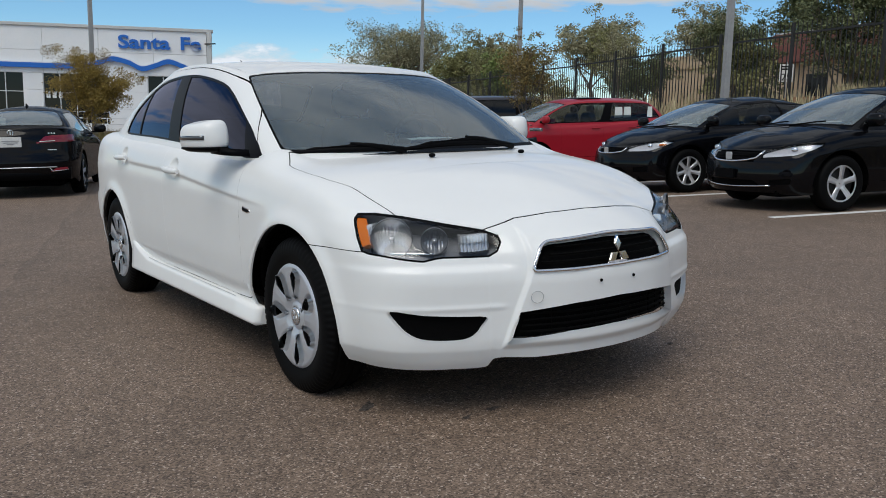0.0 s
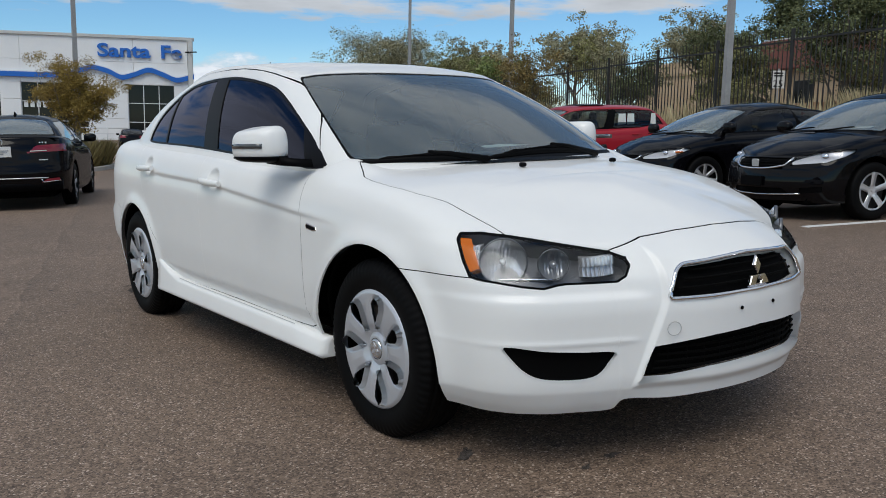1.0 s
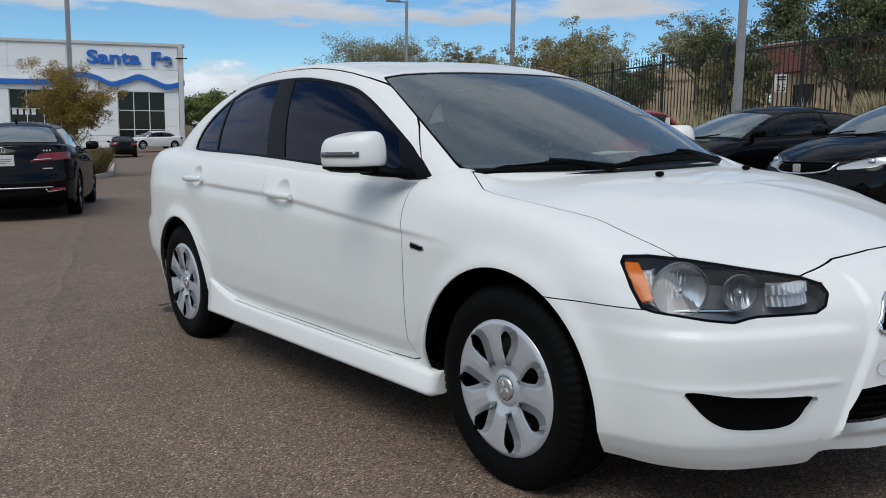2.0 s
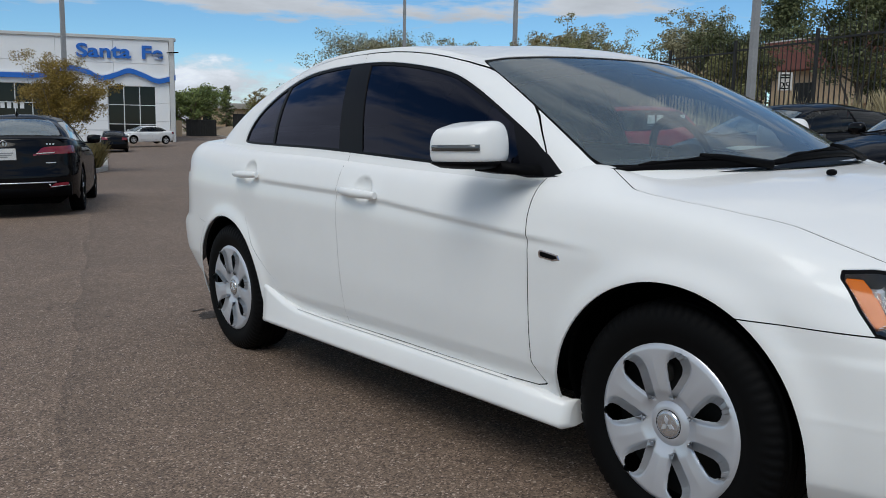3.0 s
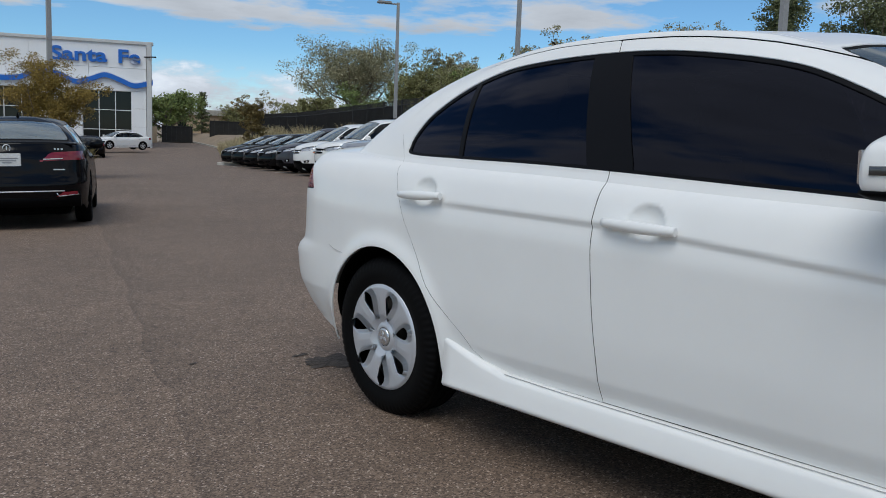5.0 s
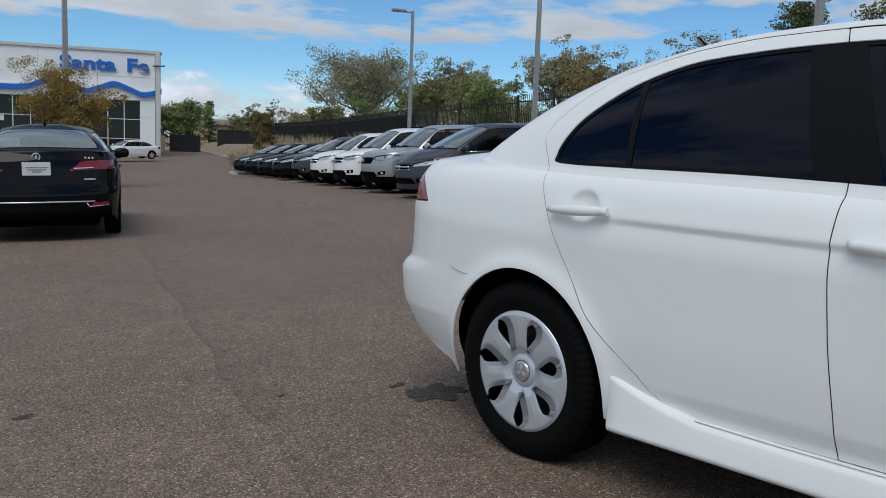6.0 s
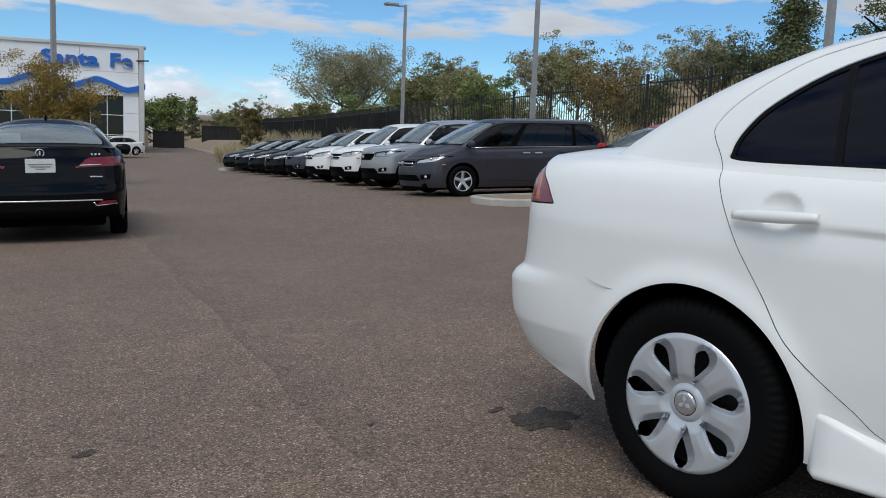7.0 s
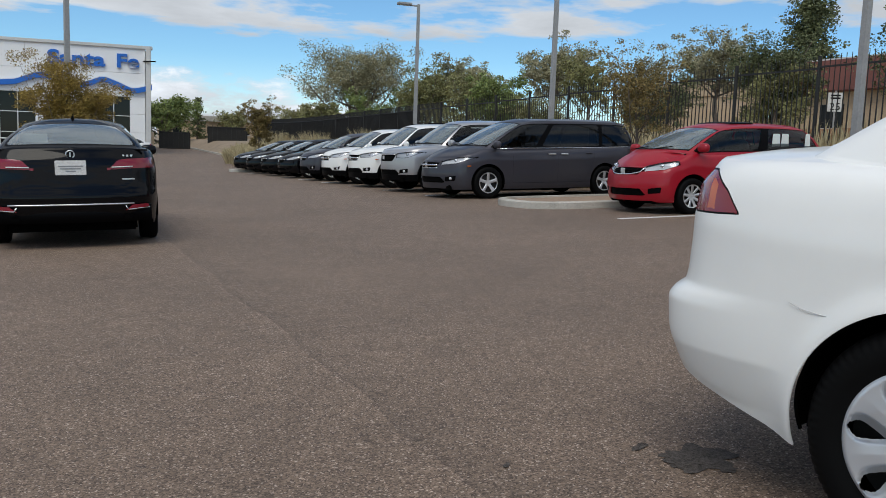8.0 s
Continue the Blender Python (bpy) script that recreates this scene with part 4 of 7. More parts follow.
    pair("rear_window", "rear_pane", TINT, 0, 0.008, "dark tinted glass", rd)
    pair("quarter_window", "quarter_pane", TINT, 0, 0.008, "dark tinted glass", rd)
    panel("windscreen_frame", "windscreen_band", BLACK, 0.006, 0.003, "black band round the windscreen")
    panel("windscreen", "windscreen", CLEAR, 0, 0.004)
    panel("rear_screen_frame", "rear_window_band", BLACK, 0.006, 0.003)
    panel("rear_screen", "rear_window", TINT, 0, 0.004)
    pair("drip_moulding", "drip_moulding", BLACK, 0, 0.003, "thin black roof moulding")
    # lamps
    for k, s in enumerate((1, -1)):
        lamp = part("headlamp", skin_mesh("headlamp", *skin.piece(reg["headlamp"], False, (s,), sink=0.002, wall=0.0)), LENS, car, "clear lamp with chrome reflectors")
        part("housing", skin_mesh("housing", *skin.piece(reg["headlamp"] + reg["amber"], False, (s,), sink=0.062)), LAMP_DARK, lamp, "dark grey lamp housing")
        rim = skin.piece(reg["headlamp"] + reg["amber"], False, (s,), sink=0.003, wall=0.06)
        n = len(reg["headlamp"] + reg["amber"])
        part("bezel", skin_mesh("bezel", rim[0], rim[1][n:], rim[2]), LAMP_DARK, lamp)
        part("amber_marker", skin_mesh("amber_marker", *skin.piece(reg["amber"], False, (s,), sink=0.006, wall=0.03)), AMBER, lamp, "amber side reflector")
        for (bx, by, bz, br) in ((0.700, -0.506, 0.664, 0.070), (0.584, -0.602, 0.655, 0.046)):
            m = pose(s * bx, by, bz) @ Matrix.Rotation(radians(90 + s * 34), 4, "Z")
            bowl = part("reflector", fluted(br), FLUTED if br > 0.06 else DIMMED, lamp, "round fluted chrome reflector", at=m)
            part("reflector_rim", lathe([(-0.028, br), (-0.031, br * 1.03), (-0.028, br * 1.06), (-0.020, br * 1.06)], 40), LAMP_DARK, bowl)
            part("bulb", blob((0.04, 0.020, 0.020), (-0.012, 0, 0), 2.2, 16, 10), GLOSSY, bowl)
        part("turn_lamp", ribbed(0.108, 0.066, 9), FLUTED, lamp, "ribbed clear turn lamp", at=pose(s * 0.478, -0.694, 0.643, 0, 4 * s, s * 30))
        part("side_reflector", ribbed(0.034, 0.086, 3), FLUTED, lamp, at=pose(s * 0.765, -0.470, 0.672, 0, 8 * s, s * 52))
        part("chrome_ledge", blob((0.17, 0.02, 0.012), (0, 0, 0), 4), CHROME, lamp, at=pose(s * 0.655, -0.560, 0.607, 0, 0, s * 40))
        part("lamp_surround", skin_mesh("lamp_surround", *skin.piece(reg["lamp_edge"], False, (s,), sink=0.002, wall=0.01)), BLACK, car)
        part("tail_surround", skin_mesh("tail_surround", *skin.piece(reg["tail_edge"], False, (s,), sink=0.002, wall=0.01)), BLACK, car)
        tl = part("tail_lamp", skin_mesh("tail_lamp", *skin.piece(reg["tail_lamp"], False, (s,), sink=0.001, wall=0.02)), RED, car, "red tail lamp with an orange edge")
        part("turn_signal", skin_mesh("turn_signal", *skin.piece(reg["tail_signal"], False, (s,), sink=0.0015, wall=0.01)), ORANGE, tl, "orange strip of the tail lamp")
    plan_y = curve1([(p[0], p[1]) for p in SALOON["plan"][:7]])
    shift = curve1(SALOON["front"])

    def front_y(x, z):
        """How far forward the bumper's middle stands at x and z."""
        return float(plan_y(abs(x)) + shift(z)) - 0.016
    frame_pts = []
    corners = outline_round([(-0.348, 0.550), (0.348, 0.550), (0.328, 0.592), (0.308, 0.626), (0.276, 0.647), (0.0, 0.660), (-0.276, 0.647), (-0.308, 0.626), (-0.328, 0.592)], 0.018, 3)
    for i, (x, z) in enumerate(corners):
        x2, z2 = corners[(i + 1) % len(corners)]
        n = max(1, int(math.hypot(x2 - x, z2 - z) / 0.03))
        for k in range(n):
            xx, zz = x + (x2 - x) * k / n, z + (z2 - z) * k / n
            frame_pts.append((xx, front_y(xx, zz) - 0.002, zz))
    part("grille_frame", tube(frame_pts, 0.007, 8, True), CHROME, car, "chrome frame of the upper grille")
    panel("grille", "grille", MESH, 0, 0.035, "black mesh grille")
    panel("lower_grille", "lower_grille", MESH, 0, 0.045, "black mesh lower grille")
    pair("fog_recess", "fog_recess", MESH, 0, 0.022, "black plastic recess in the bumper")
    for k in range(5):
        z, hw = 0.332 + k * 0.021, 0.375 - 0.006 * k
        part("grille_bar", tube([(x, front_y(x, z) + 0.028, z) for x in np.linspace(-hw, hw, 15)], 0.0045, 6), MESH, car)
    for x in np.linspace(-0.33, 0.33, 12):
        part("grille_bar", tube([(x, front_y(x, 0.31) + 0.030, 0.328), (x, front_y(x, 0.42) + 0.030, 0.420)], 0.003, 5), MESH, car)
    for k in range(3):
        z, hw = 0.575 + k * 0.025, 0.30 - 0.03 * k
        part("grille_bar", tube([(x, front_y(x, z) + 0.022, z) for x in np.linspace(-hw, hw, 13)], 0.004, 6), MESH, car)
    # badge: three lozenges
    for ang in (90, 210, 330):
        z = 0.592
        m = pose(0, -0.916, z, 82) @ Matrix.Rotation(radians(ang), 4, "Z")
        part("badge_lozenge", prism([(0.002, 0), (0.031, 0.0175), (0.060, 0), (0.031, -0.0175)], m, 0.010, 0.003), CHROME, car, "chrome lozenge of the badge")
    part("badge_foot", block((0.10, 0.012, 0.014), (0, -0.918, 0.556), 0.004), CHROME, car)
    ring = [(-0.341 + 0.021 * math.cos(t * 0.2618), -0.872 - 0.008 * math.cos(t * 0.2618), 0.461 + 0.021 * math.sin(t * 0.2618)) for t in range(24)]
    part("tow_cover", tube(ring, 0.0014, 6, True), SEAMGREY, car)
    for x in (-0.095, 0.07):
        part("plate_hole", blob((0.012, 0.008, 0.012), (x, -0.934, 0.50), 2), DARK, car)
    for s in (1, -1):
        part("bumper_joint", tube([(s * 0.8625, 2.86, 0.617), (s * 0.8575, 2.94, 0.622), (s * 0.8545, 2.99, 0.630), (s * 0.8525, 3.03, 0.645)], [0.0013, 0.0013, 0.0011, 0.0006], 5), SEAMGREY, car)
    # side skirts
    ys = [0.345, 0.36, 0.6, 1.2, 1.7, 1.95, 2.06, 2.14, 2.20, 2.245, 2.275]
    top_z = [0.285, 0.29, 0.298, 0.302, 0.304, 0.309, 0.330, 0.352, 0.372, 0.386, 0.392]
    for s in (1, -1):
        rings = []
        for y, t in zip(ys, top_z):
            b = 0.203 if y > 0.35 else 0.208
            g = 1.0 if 0.35 < y < 2.26 else 0.96
            rings.append([(s * q * g, y, z) for q, z in outline_round([(0.80, b + 0.012), (0.868, b), (0.888, b + 0.014), (0.882, b + 0.045), (0.872, t - 0.012), (0.858, t), (0.82, t)], 0.016, 4)])
        part("side_skirt", loft(rings, True, True), WHITE, car, "white sill skirt")
        part("sill_joint", tube([(s * 0.861, y, t + 0.001) for y, t in zip(ys[2:6], top_z[2:6])], 0.0013, 6), SEAMGREY, car)
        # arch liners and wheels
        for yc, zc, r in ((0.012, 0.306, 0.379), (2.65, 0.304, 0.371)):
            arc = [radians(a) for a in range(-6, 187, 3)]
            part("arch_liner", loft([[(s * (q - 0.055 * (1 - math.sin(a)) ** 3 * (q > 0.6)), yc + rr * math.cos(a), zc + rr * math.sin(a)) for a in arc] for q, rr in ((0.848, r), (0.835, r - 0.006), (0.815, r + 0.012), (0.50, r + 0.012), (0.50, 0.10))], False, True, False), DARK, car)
        # door handles
        for (y0, y1, z0, z1), d in zip(((1.300, 1.545, 0.836, 0.846), (2.268, 2.505, 0.885, 0.882)), (fd, rd)):
            m = (y0 + y1) / 2
            pts = []
            for q in np.linspace(0, 1, 15):
                pts.append((s * (0.868 + 0.016 * math.sin(math.pi * min(max(q, 0.04), 0.96)) ** 0.6), y0 + (y1 - y0) * q, z0 + (z1 - z0) * q))
            rad = [0.009 + 0.006 * math.sin(math.pi * (0.1 + 0.8 * q)) for q in np.linspace(0, 1, 15)]
            part("door_handle", tube(pts, rad, 12, False, 1.15), WHITE, d[0] if s > 0 else d[1])
        # fender badge
        bd = part("fender_badge", prism([(0.373, 0.697), (0.380, 0.711), (0.452, 0.721), (0.460, 0.712), (0.456, 0.698), (0.40, 0.692)],
                                        Matrix(((0, 0, s, s * 0.860), (1, 0, 0, 0), (0, 1, 0, 0), (0, 0, 0, 1))), 0.008, 0.002), CHROME, car, "small chrome fender badge")
        part("badge_inlay", prism([(0.383, 0.701), (0.388, 0.708), (0.446, 0.716), (0.450, 0.712), (0.447, 0.703), (0.40, 0.697)],
                                  Matrix(((0, 0, s, s * 0.8675), (1, 0, 0, 0), (0, 1, 0, 0), (0, 0, 0, 1))), 0.0025), BLACK, bd)
        # mirrors
        plan = [(0.858, 0.580), (0.895, 0.560), (0.935, 0.562), (0.975, 0.590), (1.005, 0.640), (1.020, 0.70), (1.022, 0.762), (1.012, 0.782), (0.93, 0.786), (0.855, 0.780), (0.848, 0.72), (0.848, 0.63)]
        if s > 0:
            plan = [(x - 0.08, y + 0.03) for x, y in plan]
        cx, cy = 0.93 - 0.08 * (s > 0), 0.69 + 0.03 * (s > 0)
        rings = []
        for k, (z, g) in enumerate(((0.966, 0.80), (0.972, 0.93), (0.985, 0.985), (1.01, 1.0), (1.04, 0.99), (1.062, 0.955), (1.078, 0.90), (1.090, 0.80), (1.096, 0.62))):
            ring = []
            for (x, y) in plan:
                drop = 0.020 * smooth(0.90, 1.04, x) * smooth(0.98, 1.09, z)
                ring.append((s * (cx + (x - cx) * g), cy + (y - cy) * g, z - drop))
            rings.append(ring)
        mir = part("wing_mirror", loft(rings), WHITE, car, "white mirror with a clear turn-signal strip")
        mod = mir.modifiers.new("round", "SUBSURF")
        mod.levels = mod.render_levels = 2
        part("mirror_foot", loft([[(s * (cx + (x - cx) * g + dx), cy + (y - cy) * g, z) for x, y in plan] for z, g, dx in ((0.950, 0.55, -0.03), (0.955, 0.78, -0.01), (0.968, 0.95, 0), (0.975, 0.93, 0))]), BLACK, mir)
        part("mirror_arm", loft([[(s * x, y + dy, z + dz) for dy, dz in ((-0.075, -0.016), (0.055, -0.016), (0.06, 0.006), (-0.06, 0.016))] for x, y, z in ((0.80, 0.575, 0.945), (0.86, 0.60, 0.950), (0.91, 0.63, 0.960))]), BLACK, mir)
        strip = [(0.9725, 0.588), (0.9885, 0.606), (1.004, 0.638), (1.0155, 0.672), (1.0215, 0.71), (1.0235, 0.75)]
        part("signal_strip", loft([[(s * (x + o), y - o * 0.6, z) for o, z in ((-0.006, 1.006), (0.0012, 1.007), (0.0015, 1.024), (-0.006, 1.026))] for x, y in strip]), SIGNAL, mir, "clear turn-signal strip")
        part("mirror_glass", block((0.12, 0.006, 0.07), (s * 0.932, 0.784, 1.022), 0.0015), CHROME, mir)
    # wheels
    meshes = wheel_meshes(0.317, 0.205, 0.221, 7, 0.047, 0.074, 0.200, 0.0, 0.094, [0.088, 0.088, 0.080, 0.092, 0.100, 0.092, 0.076], tread=72, petal=True)
    for s in (1, -1):
        for y, turn in ((0.012, 14), (2.655, 2)):
            m = pose(s * 0.752, y, 0.3085, 0, 0, 0 if s > 0 else 180) @ Matrix.Rotation(radians(turn), 4, "X")
            w = add_wheel(car, meshes, m, SILVER)
            part("centre_cap", lathe([(0.084, 0.036), (0.092, 0.034), (0.094, 0.028), (0.093, 0.001)], 32), CAPGREY, w)
            part("cap_ring", lathe([(0.0835, 0.0385), (0.0885, 0.0382), (0.0885, 0.0362), (0.0835, 0.036)], 32), DARK, w)
            for a in (90, 210, 330):
                mm = Matrix(((0, 0, 1, 0.0930), (1, 0, 0, 0), (0, 1, 0, 0), (0, 0, 0, 1))) @ Matrix.Rotation(radians(a), 4, "Z")
                part("cap_lozenge", prism([(0.001, 0), (0.012, 0.0068), (0.024, 0), (0.012, -0.0068)], mm, 0.0022, 0.0006), SILVER, w)
            part("brake_disc", lathe([(0.0, 0.14), (0.012, 0.14), (0.012, 0.06)], 40), BRAKE, w)
            part("brake_caliper", blob((0.05, 0.09, 0.06), (0.02, -0.04, 0.125), 3.5), BRAKE, w)
            part("valve_cap", blob((0.02, 0.012, 0.012), (0.055, 0.075, 0.155), 2.5, 12, 8), GREENCAP, w, "green valve cap")
    # wipers, nozzles, aerial
    part("cowl", loft([[(x, y - 0.035, 0.938 - 0.012 * (x / 0.7) ** 2), (x, y + 0.035, 0.949 - 0.004 * (x / 0.7) ** 2)] for x, y in zip(np.linspace(-0.70, 0.70, 21), 0.10 + 0.25 * (np.abs(np.linspace(-0.70, 0.70, 21)) / 0.7) ** 2.0)], False, True, False), BLACK, car)
    for (x0, x1, xp, lift) in ((-0.70, -0.24, -0.26, 0.010), (-0.27, 0.40, 0.38, 0.024)):
        def sweep(x, up):
            q = (x - x0) / (x1 - x0)
            return (x, 0.10 + 0.25 * (abs(x) / 0.7) ** 2 - 0.018 + 0.05 * up, 0.949 - 0.006 * (x / 0.7) ** 2 + (lift + up) * math.sin(math.pi * min(max(q, 0), 1)) ** 0.8)
        xs = np.linspace(x0, x1, 15)
        wp = part("wiper", tube([sweep(x, 0.0) for x in xs], [0.006 + 0.004 * math.sin(math.pi * k / 14) for k in range(15)], 8, False, 1.3), BLACK, car, "black wiper blade")
        part("blade_bow", tube([sweep(x, 0.016) for x in xs[2:13]], [0.004 + 0.005 * (k % 4 == 1) for k in range(11)], 6), BLACK, wp)
        part("wiper_arm", tube([(xp, sweep(xp, 0)[1] - 0.02, 0.950), sweep(0.35 * x0 + 0.65 * x1, 0.020), sweep(0.5 * (x0 + x1), 0.026)], [0.014, 0.010, 0.007], 8), BLACK, wp)
    for x in (-0.226, 0.262):
        part("washer_nozzle", blob((0.026, 0.028, 0.018), (x, -0.068, 0.930), 2.6, 14, 8), BLACK, car)
    part("aerial", tube([(0.0, 2.46, 1.40), (0.0, 2.50, 1.45), (0.0, 2.56, 1.505)], [0.012, 0.004, 0.003], 8), BLACK, car)
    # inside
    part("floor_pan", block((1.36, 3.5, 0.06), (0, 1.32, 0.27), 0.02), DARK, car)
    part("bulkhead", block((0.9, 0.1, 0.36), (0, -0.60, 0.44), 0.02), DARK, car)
    part("dashboard", loft([[(x, 0.30, 0.80), (x, 0.22 + 0.12 * (abs(x) / 0.7) ** 2, 0.945), (x, 0.50, 0.965), (x, 0.66, 0.94), (x, 0.72, 0.88), (x, 0.70, 0.70)] for x in np.linspace(-0.72, 0.72, 11)], False, True, False), DASH, car)
    part("steering_wheel", tube([(0.36 + 0.185 * math.cos(t * math.pi / 16), 0.86 + 0.07 * math.sin(t * math.pi / 16), 0.93 + 0.17 * math.sin(t * math.pi / 16)) for t in range(32)], 0.016, 8, True), BLACK, car)
    part("steering_boss", blob((0.2, 0.08, 0.14), (0.36, 0.85, 0.925), 3), BLACK, car)
    for x in (-0.36, 0.36):
        seat = part("front_seat", blob((0.5, 0.52, 0.22), (x, 1.30, 0.52), 3.5), SEAT, car)
        part("seat_back", loft([[(x + hx * w, y - 0.06 * (1 - abs(hx)) + t, z) for hx, t in ((-1, 0), (-0.9, -0.05), (0, -0.02), (0.9, -0.05), (1, 0), (0.8, 0.09), (-0.8, 0.09))] for y, z, w in ((1.52, 0.52, 0.24), (1.58, 0.75, 0.25), (1.66, 0.98, 0.23), (1.70, 1.10, 0.17))]), SEAT, seat)
        part("headrest", blob((0.25, 0.1, 0.17), (x, 1.70, 1.20), 3), SEAT, seat)
    part("rear_bench", blob((1.3, 0.25, 0.75), (0, 2.42, 0.72), 4), SEAT, car)
    part("rear_mirror", blob((0.22, 0.03, 0.07), (0, 0.93, 1.255), 3), BLACK, car)
    part("paper", prism([(0, 0), (0.12, 0.02), (0.28, 0.05), (0.16, 0.10), (0.02, 0.06)], pose(-0.08, 0.33, 0.985, 6, 0, 0), 0.002), PAPER, car, "sheet of paper on the dashboard")
    return car


white_sedan(LOT @ pose(0.03, 0, 0) @ Matrix.Diagonal((1.012, 1, 1, 1)))

# ---------------------------------------------------------------- the lot
AX, AY = 0.2756, 0.9613            # along the parked row and the fence


def along(a, c, z=0.0):
    """A point from its distances along the fence and across it."""
    return (AX * a + AY * c, AY * a - AX * c, z)


def ground_z(x, y):
    c = AY * x - AX * y
    berm = 0.92 * float(smooth(10.35, 12.9, np.float64(c)))
    side = ACROSS.y * x - ACROSS.x * y
    fall = math.tan(SLOPE) * (side if abs(side) < 25 else math.copysign(25 + 40 * math.tanh((abs(side) - 25) / 40), side))
    far = 1.3 * float(smooth(48.0, 105.0, np.float64(y))) + max(0.0, y - 105) * 0.006
    return fall + berm + far + 0.008 * max(0.0, c - 13.0)


def ground():
    def axis(lo, hi, fine0, fine1, step):
        pts = list(np.arange(fine0, fine1 + step / 2, step))
        s, p = step, fine0
        while p > lo:
            s *= 1.35
            p -= s
            pts.insert(0, p)
        s, p = step, fine1
        while p < hi:
            s *= 1.35
            p += s
            pts.append(p)
        return pts
    aa = axis(-1500, 2500, -30, 130, 1.0)
    cc = [-2500, -1200, -600, -300, -150, -80] + list(np.arange(-40, 10.3, 2.0)) + [10.2] + list(np.arange(10.5, 14.1, 0.4)) + [15, 17, 20, 25, 32, 42, 60, 90, 140, 220, 400, 800, 1500, 2500]
    bm = bmesh.new()
    grid = [[bm.verts.new((*along(a, c)[:2], ground_z(*along(a, c)[:2]))) for c in cc] for a in aa]
    for i in range(len(aa) - 1):
        for j in range(len(cc) - 1):
            f = bm.faces.new((grid[i][j], grid[i][j + 1], grid[i + 1][j + 1], grid[i + 1][j]))
            f.smooth = True
            f.material_index = 0 if cc[j + 1] <= 10.21 and aa[i] < 100 and cc[j] > -200 else 1
    bmesh.ops.recalc_face_normals(bm, faces=bm.faces)
    me = bpy.data.meshes.new("ground")
    bm.to_mesh(me)
    bm.free()
    me.materials.append(ASPHALT)
    me.materials.append(EARTH)
    return tagged(new("ground", me), "grey-brown speckled asphalt that turns to dry earth past the kerb", "ground", kind="structure")


ground()


def solid(name, bm, mat, label, category, kind="", at=None, group=""):
    me = bpy.data.meshes.new(name)
    bm.to_mesh(me)
    bm.free()
    me.materials.append(mat)
    ob = new(name, me)
    if at is not None:
        ob.matrix_basis = at
    return tagged(ob, label, category, group, kind)


def island(name, points, radius, fill, label, kerb=CONCRETE, z=0.0, wide=0.15, high=0.13):
    """A planted island: a kerb of concrete lengths round a fill."""
    ring = outline_round(points, radius)
    centre = Vector((sum(p[0] for p in ring) / len(ring), sum(p[1] for p in ring) / len(ring)))
    inner = []
    n = len(ring)
    for i in range(n):
        a, b = Vector(ring[i - 1]), Vector(ring[(i + 1) % n])
        d = (b - a).normalized()
        nrm = Vector((-d.y, d.x))
        p = Vector(ring[i])
        if nrm.dot(centre - p) < 0:
            nrm = -nrm
        inner.append((p + nrm * wide)[:])
    top = thing(name, label, "planting island", LOT @ pose(0, 0, z))
    bm = bmesh.new()
    rows = [[bm.verts.new((p[0], p[1], h)) for p in r] for r, h in ((ring, -0.3), (ring, high - 0.02))]
    mid = [[bm.verts.new((p[0] + (q[0] - p[0]) * g, p[1] + (q[1] - p[1]) * g, h)) for p, q in zip(ring, inner)] for g, h in ((0.12, high), (1.0, high), (1.0, -0.3))]
    rows += mid
    for r0, r1 in zip(rows, rows[1:]):
        for i in range(n):
            j = (i + 1) % n
            bm.faces.new((r0[i], r0[j], r1[j], r1[i]))
    bmesh.ops.recalc_face_normals(bm, faces=bm.faces)
    part("kerb", bm, kerb, top, "pale concrete kerb")
    bm = bmesh.new()
    bm.faces.new([bm.verts.new((p[0], p[1], high - 0.035)) for p in inner])
    bmesh.ops.recalc_face_normals(bm, faces=bm.faces)
    if bm.faces[:][0].normal.z < 0:
        bmesh.ops.reverse_faces(bm, faces=bm.faces[:])
    part("fill", bm, fill, top)
    return top


island("planting_island", [along(13.55, 4.15)[:2], along(15.55, 4.15)[:2], along(15.55, 10.15)[:2], along(13.55, 10.15)[:2]], 0.9, MULCH, "concrete-kerbed island with brown gravel between parked cars")
island("planting_island", [along(39.6, 4.0)[:2], along(41.6, 4.0)[:2], along(41.6, 10.15)[:2], along(39.6, 10.15)[:2]], 0.9, MULCH, "concrete-kerbed island at the end of the parked row")
island("planting_island", [(-4.0, 23.2), (4.6, 24.7), (5.9, 27.3), (9.9, 40.9), (3.0, 44.0), (-4.0, 44.0)], 0.8, MULCH, "kerbed island with shrubs, a young tree and a lamp pole")
island("planting_island", [(12.5, 66.0), (21.8, 64.3), (24.5, 72.5), (24.5, 75.0), (12.5, 76.0)], 0.7, CONCRETE, "pale raised forecourt with a yellowed kerb", YELLOWED, 0.12)


def far_kerb():
    rings = []
    for a in np.arange(-30, 130, 2.0):
        p, q = along(a, 10.2), along(a, 10.36)
        z = ground_z(*along(a, 10.1)[:2])
        rings.append([(p[0], p[1], z - 0.2), (p[0], p[1], z + 0.15), (q[0], q[1], z + 0.15), (q[0], q[1], z - 0.2)])
    solid("kerb", loft(rings, True, False), CONCRETE, "long pale concrete kerb below the fence", "kerb", "structure")


far_kerb()


def stripe(x0, y0, length):
    bm = block((length, 0.10, 0.008), (length / 2, 0, 0.002), 0.002, 1)
    solid("parking_line", bm, LINE, "worn white parking line on the asphalt", "parking line", "", LOT @ pose(x0, y0, 0, 0, 0, -16.5), "parking lines")


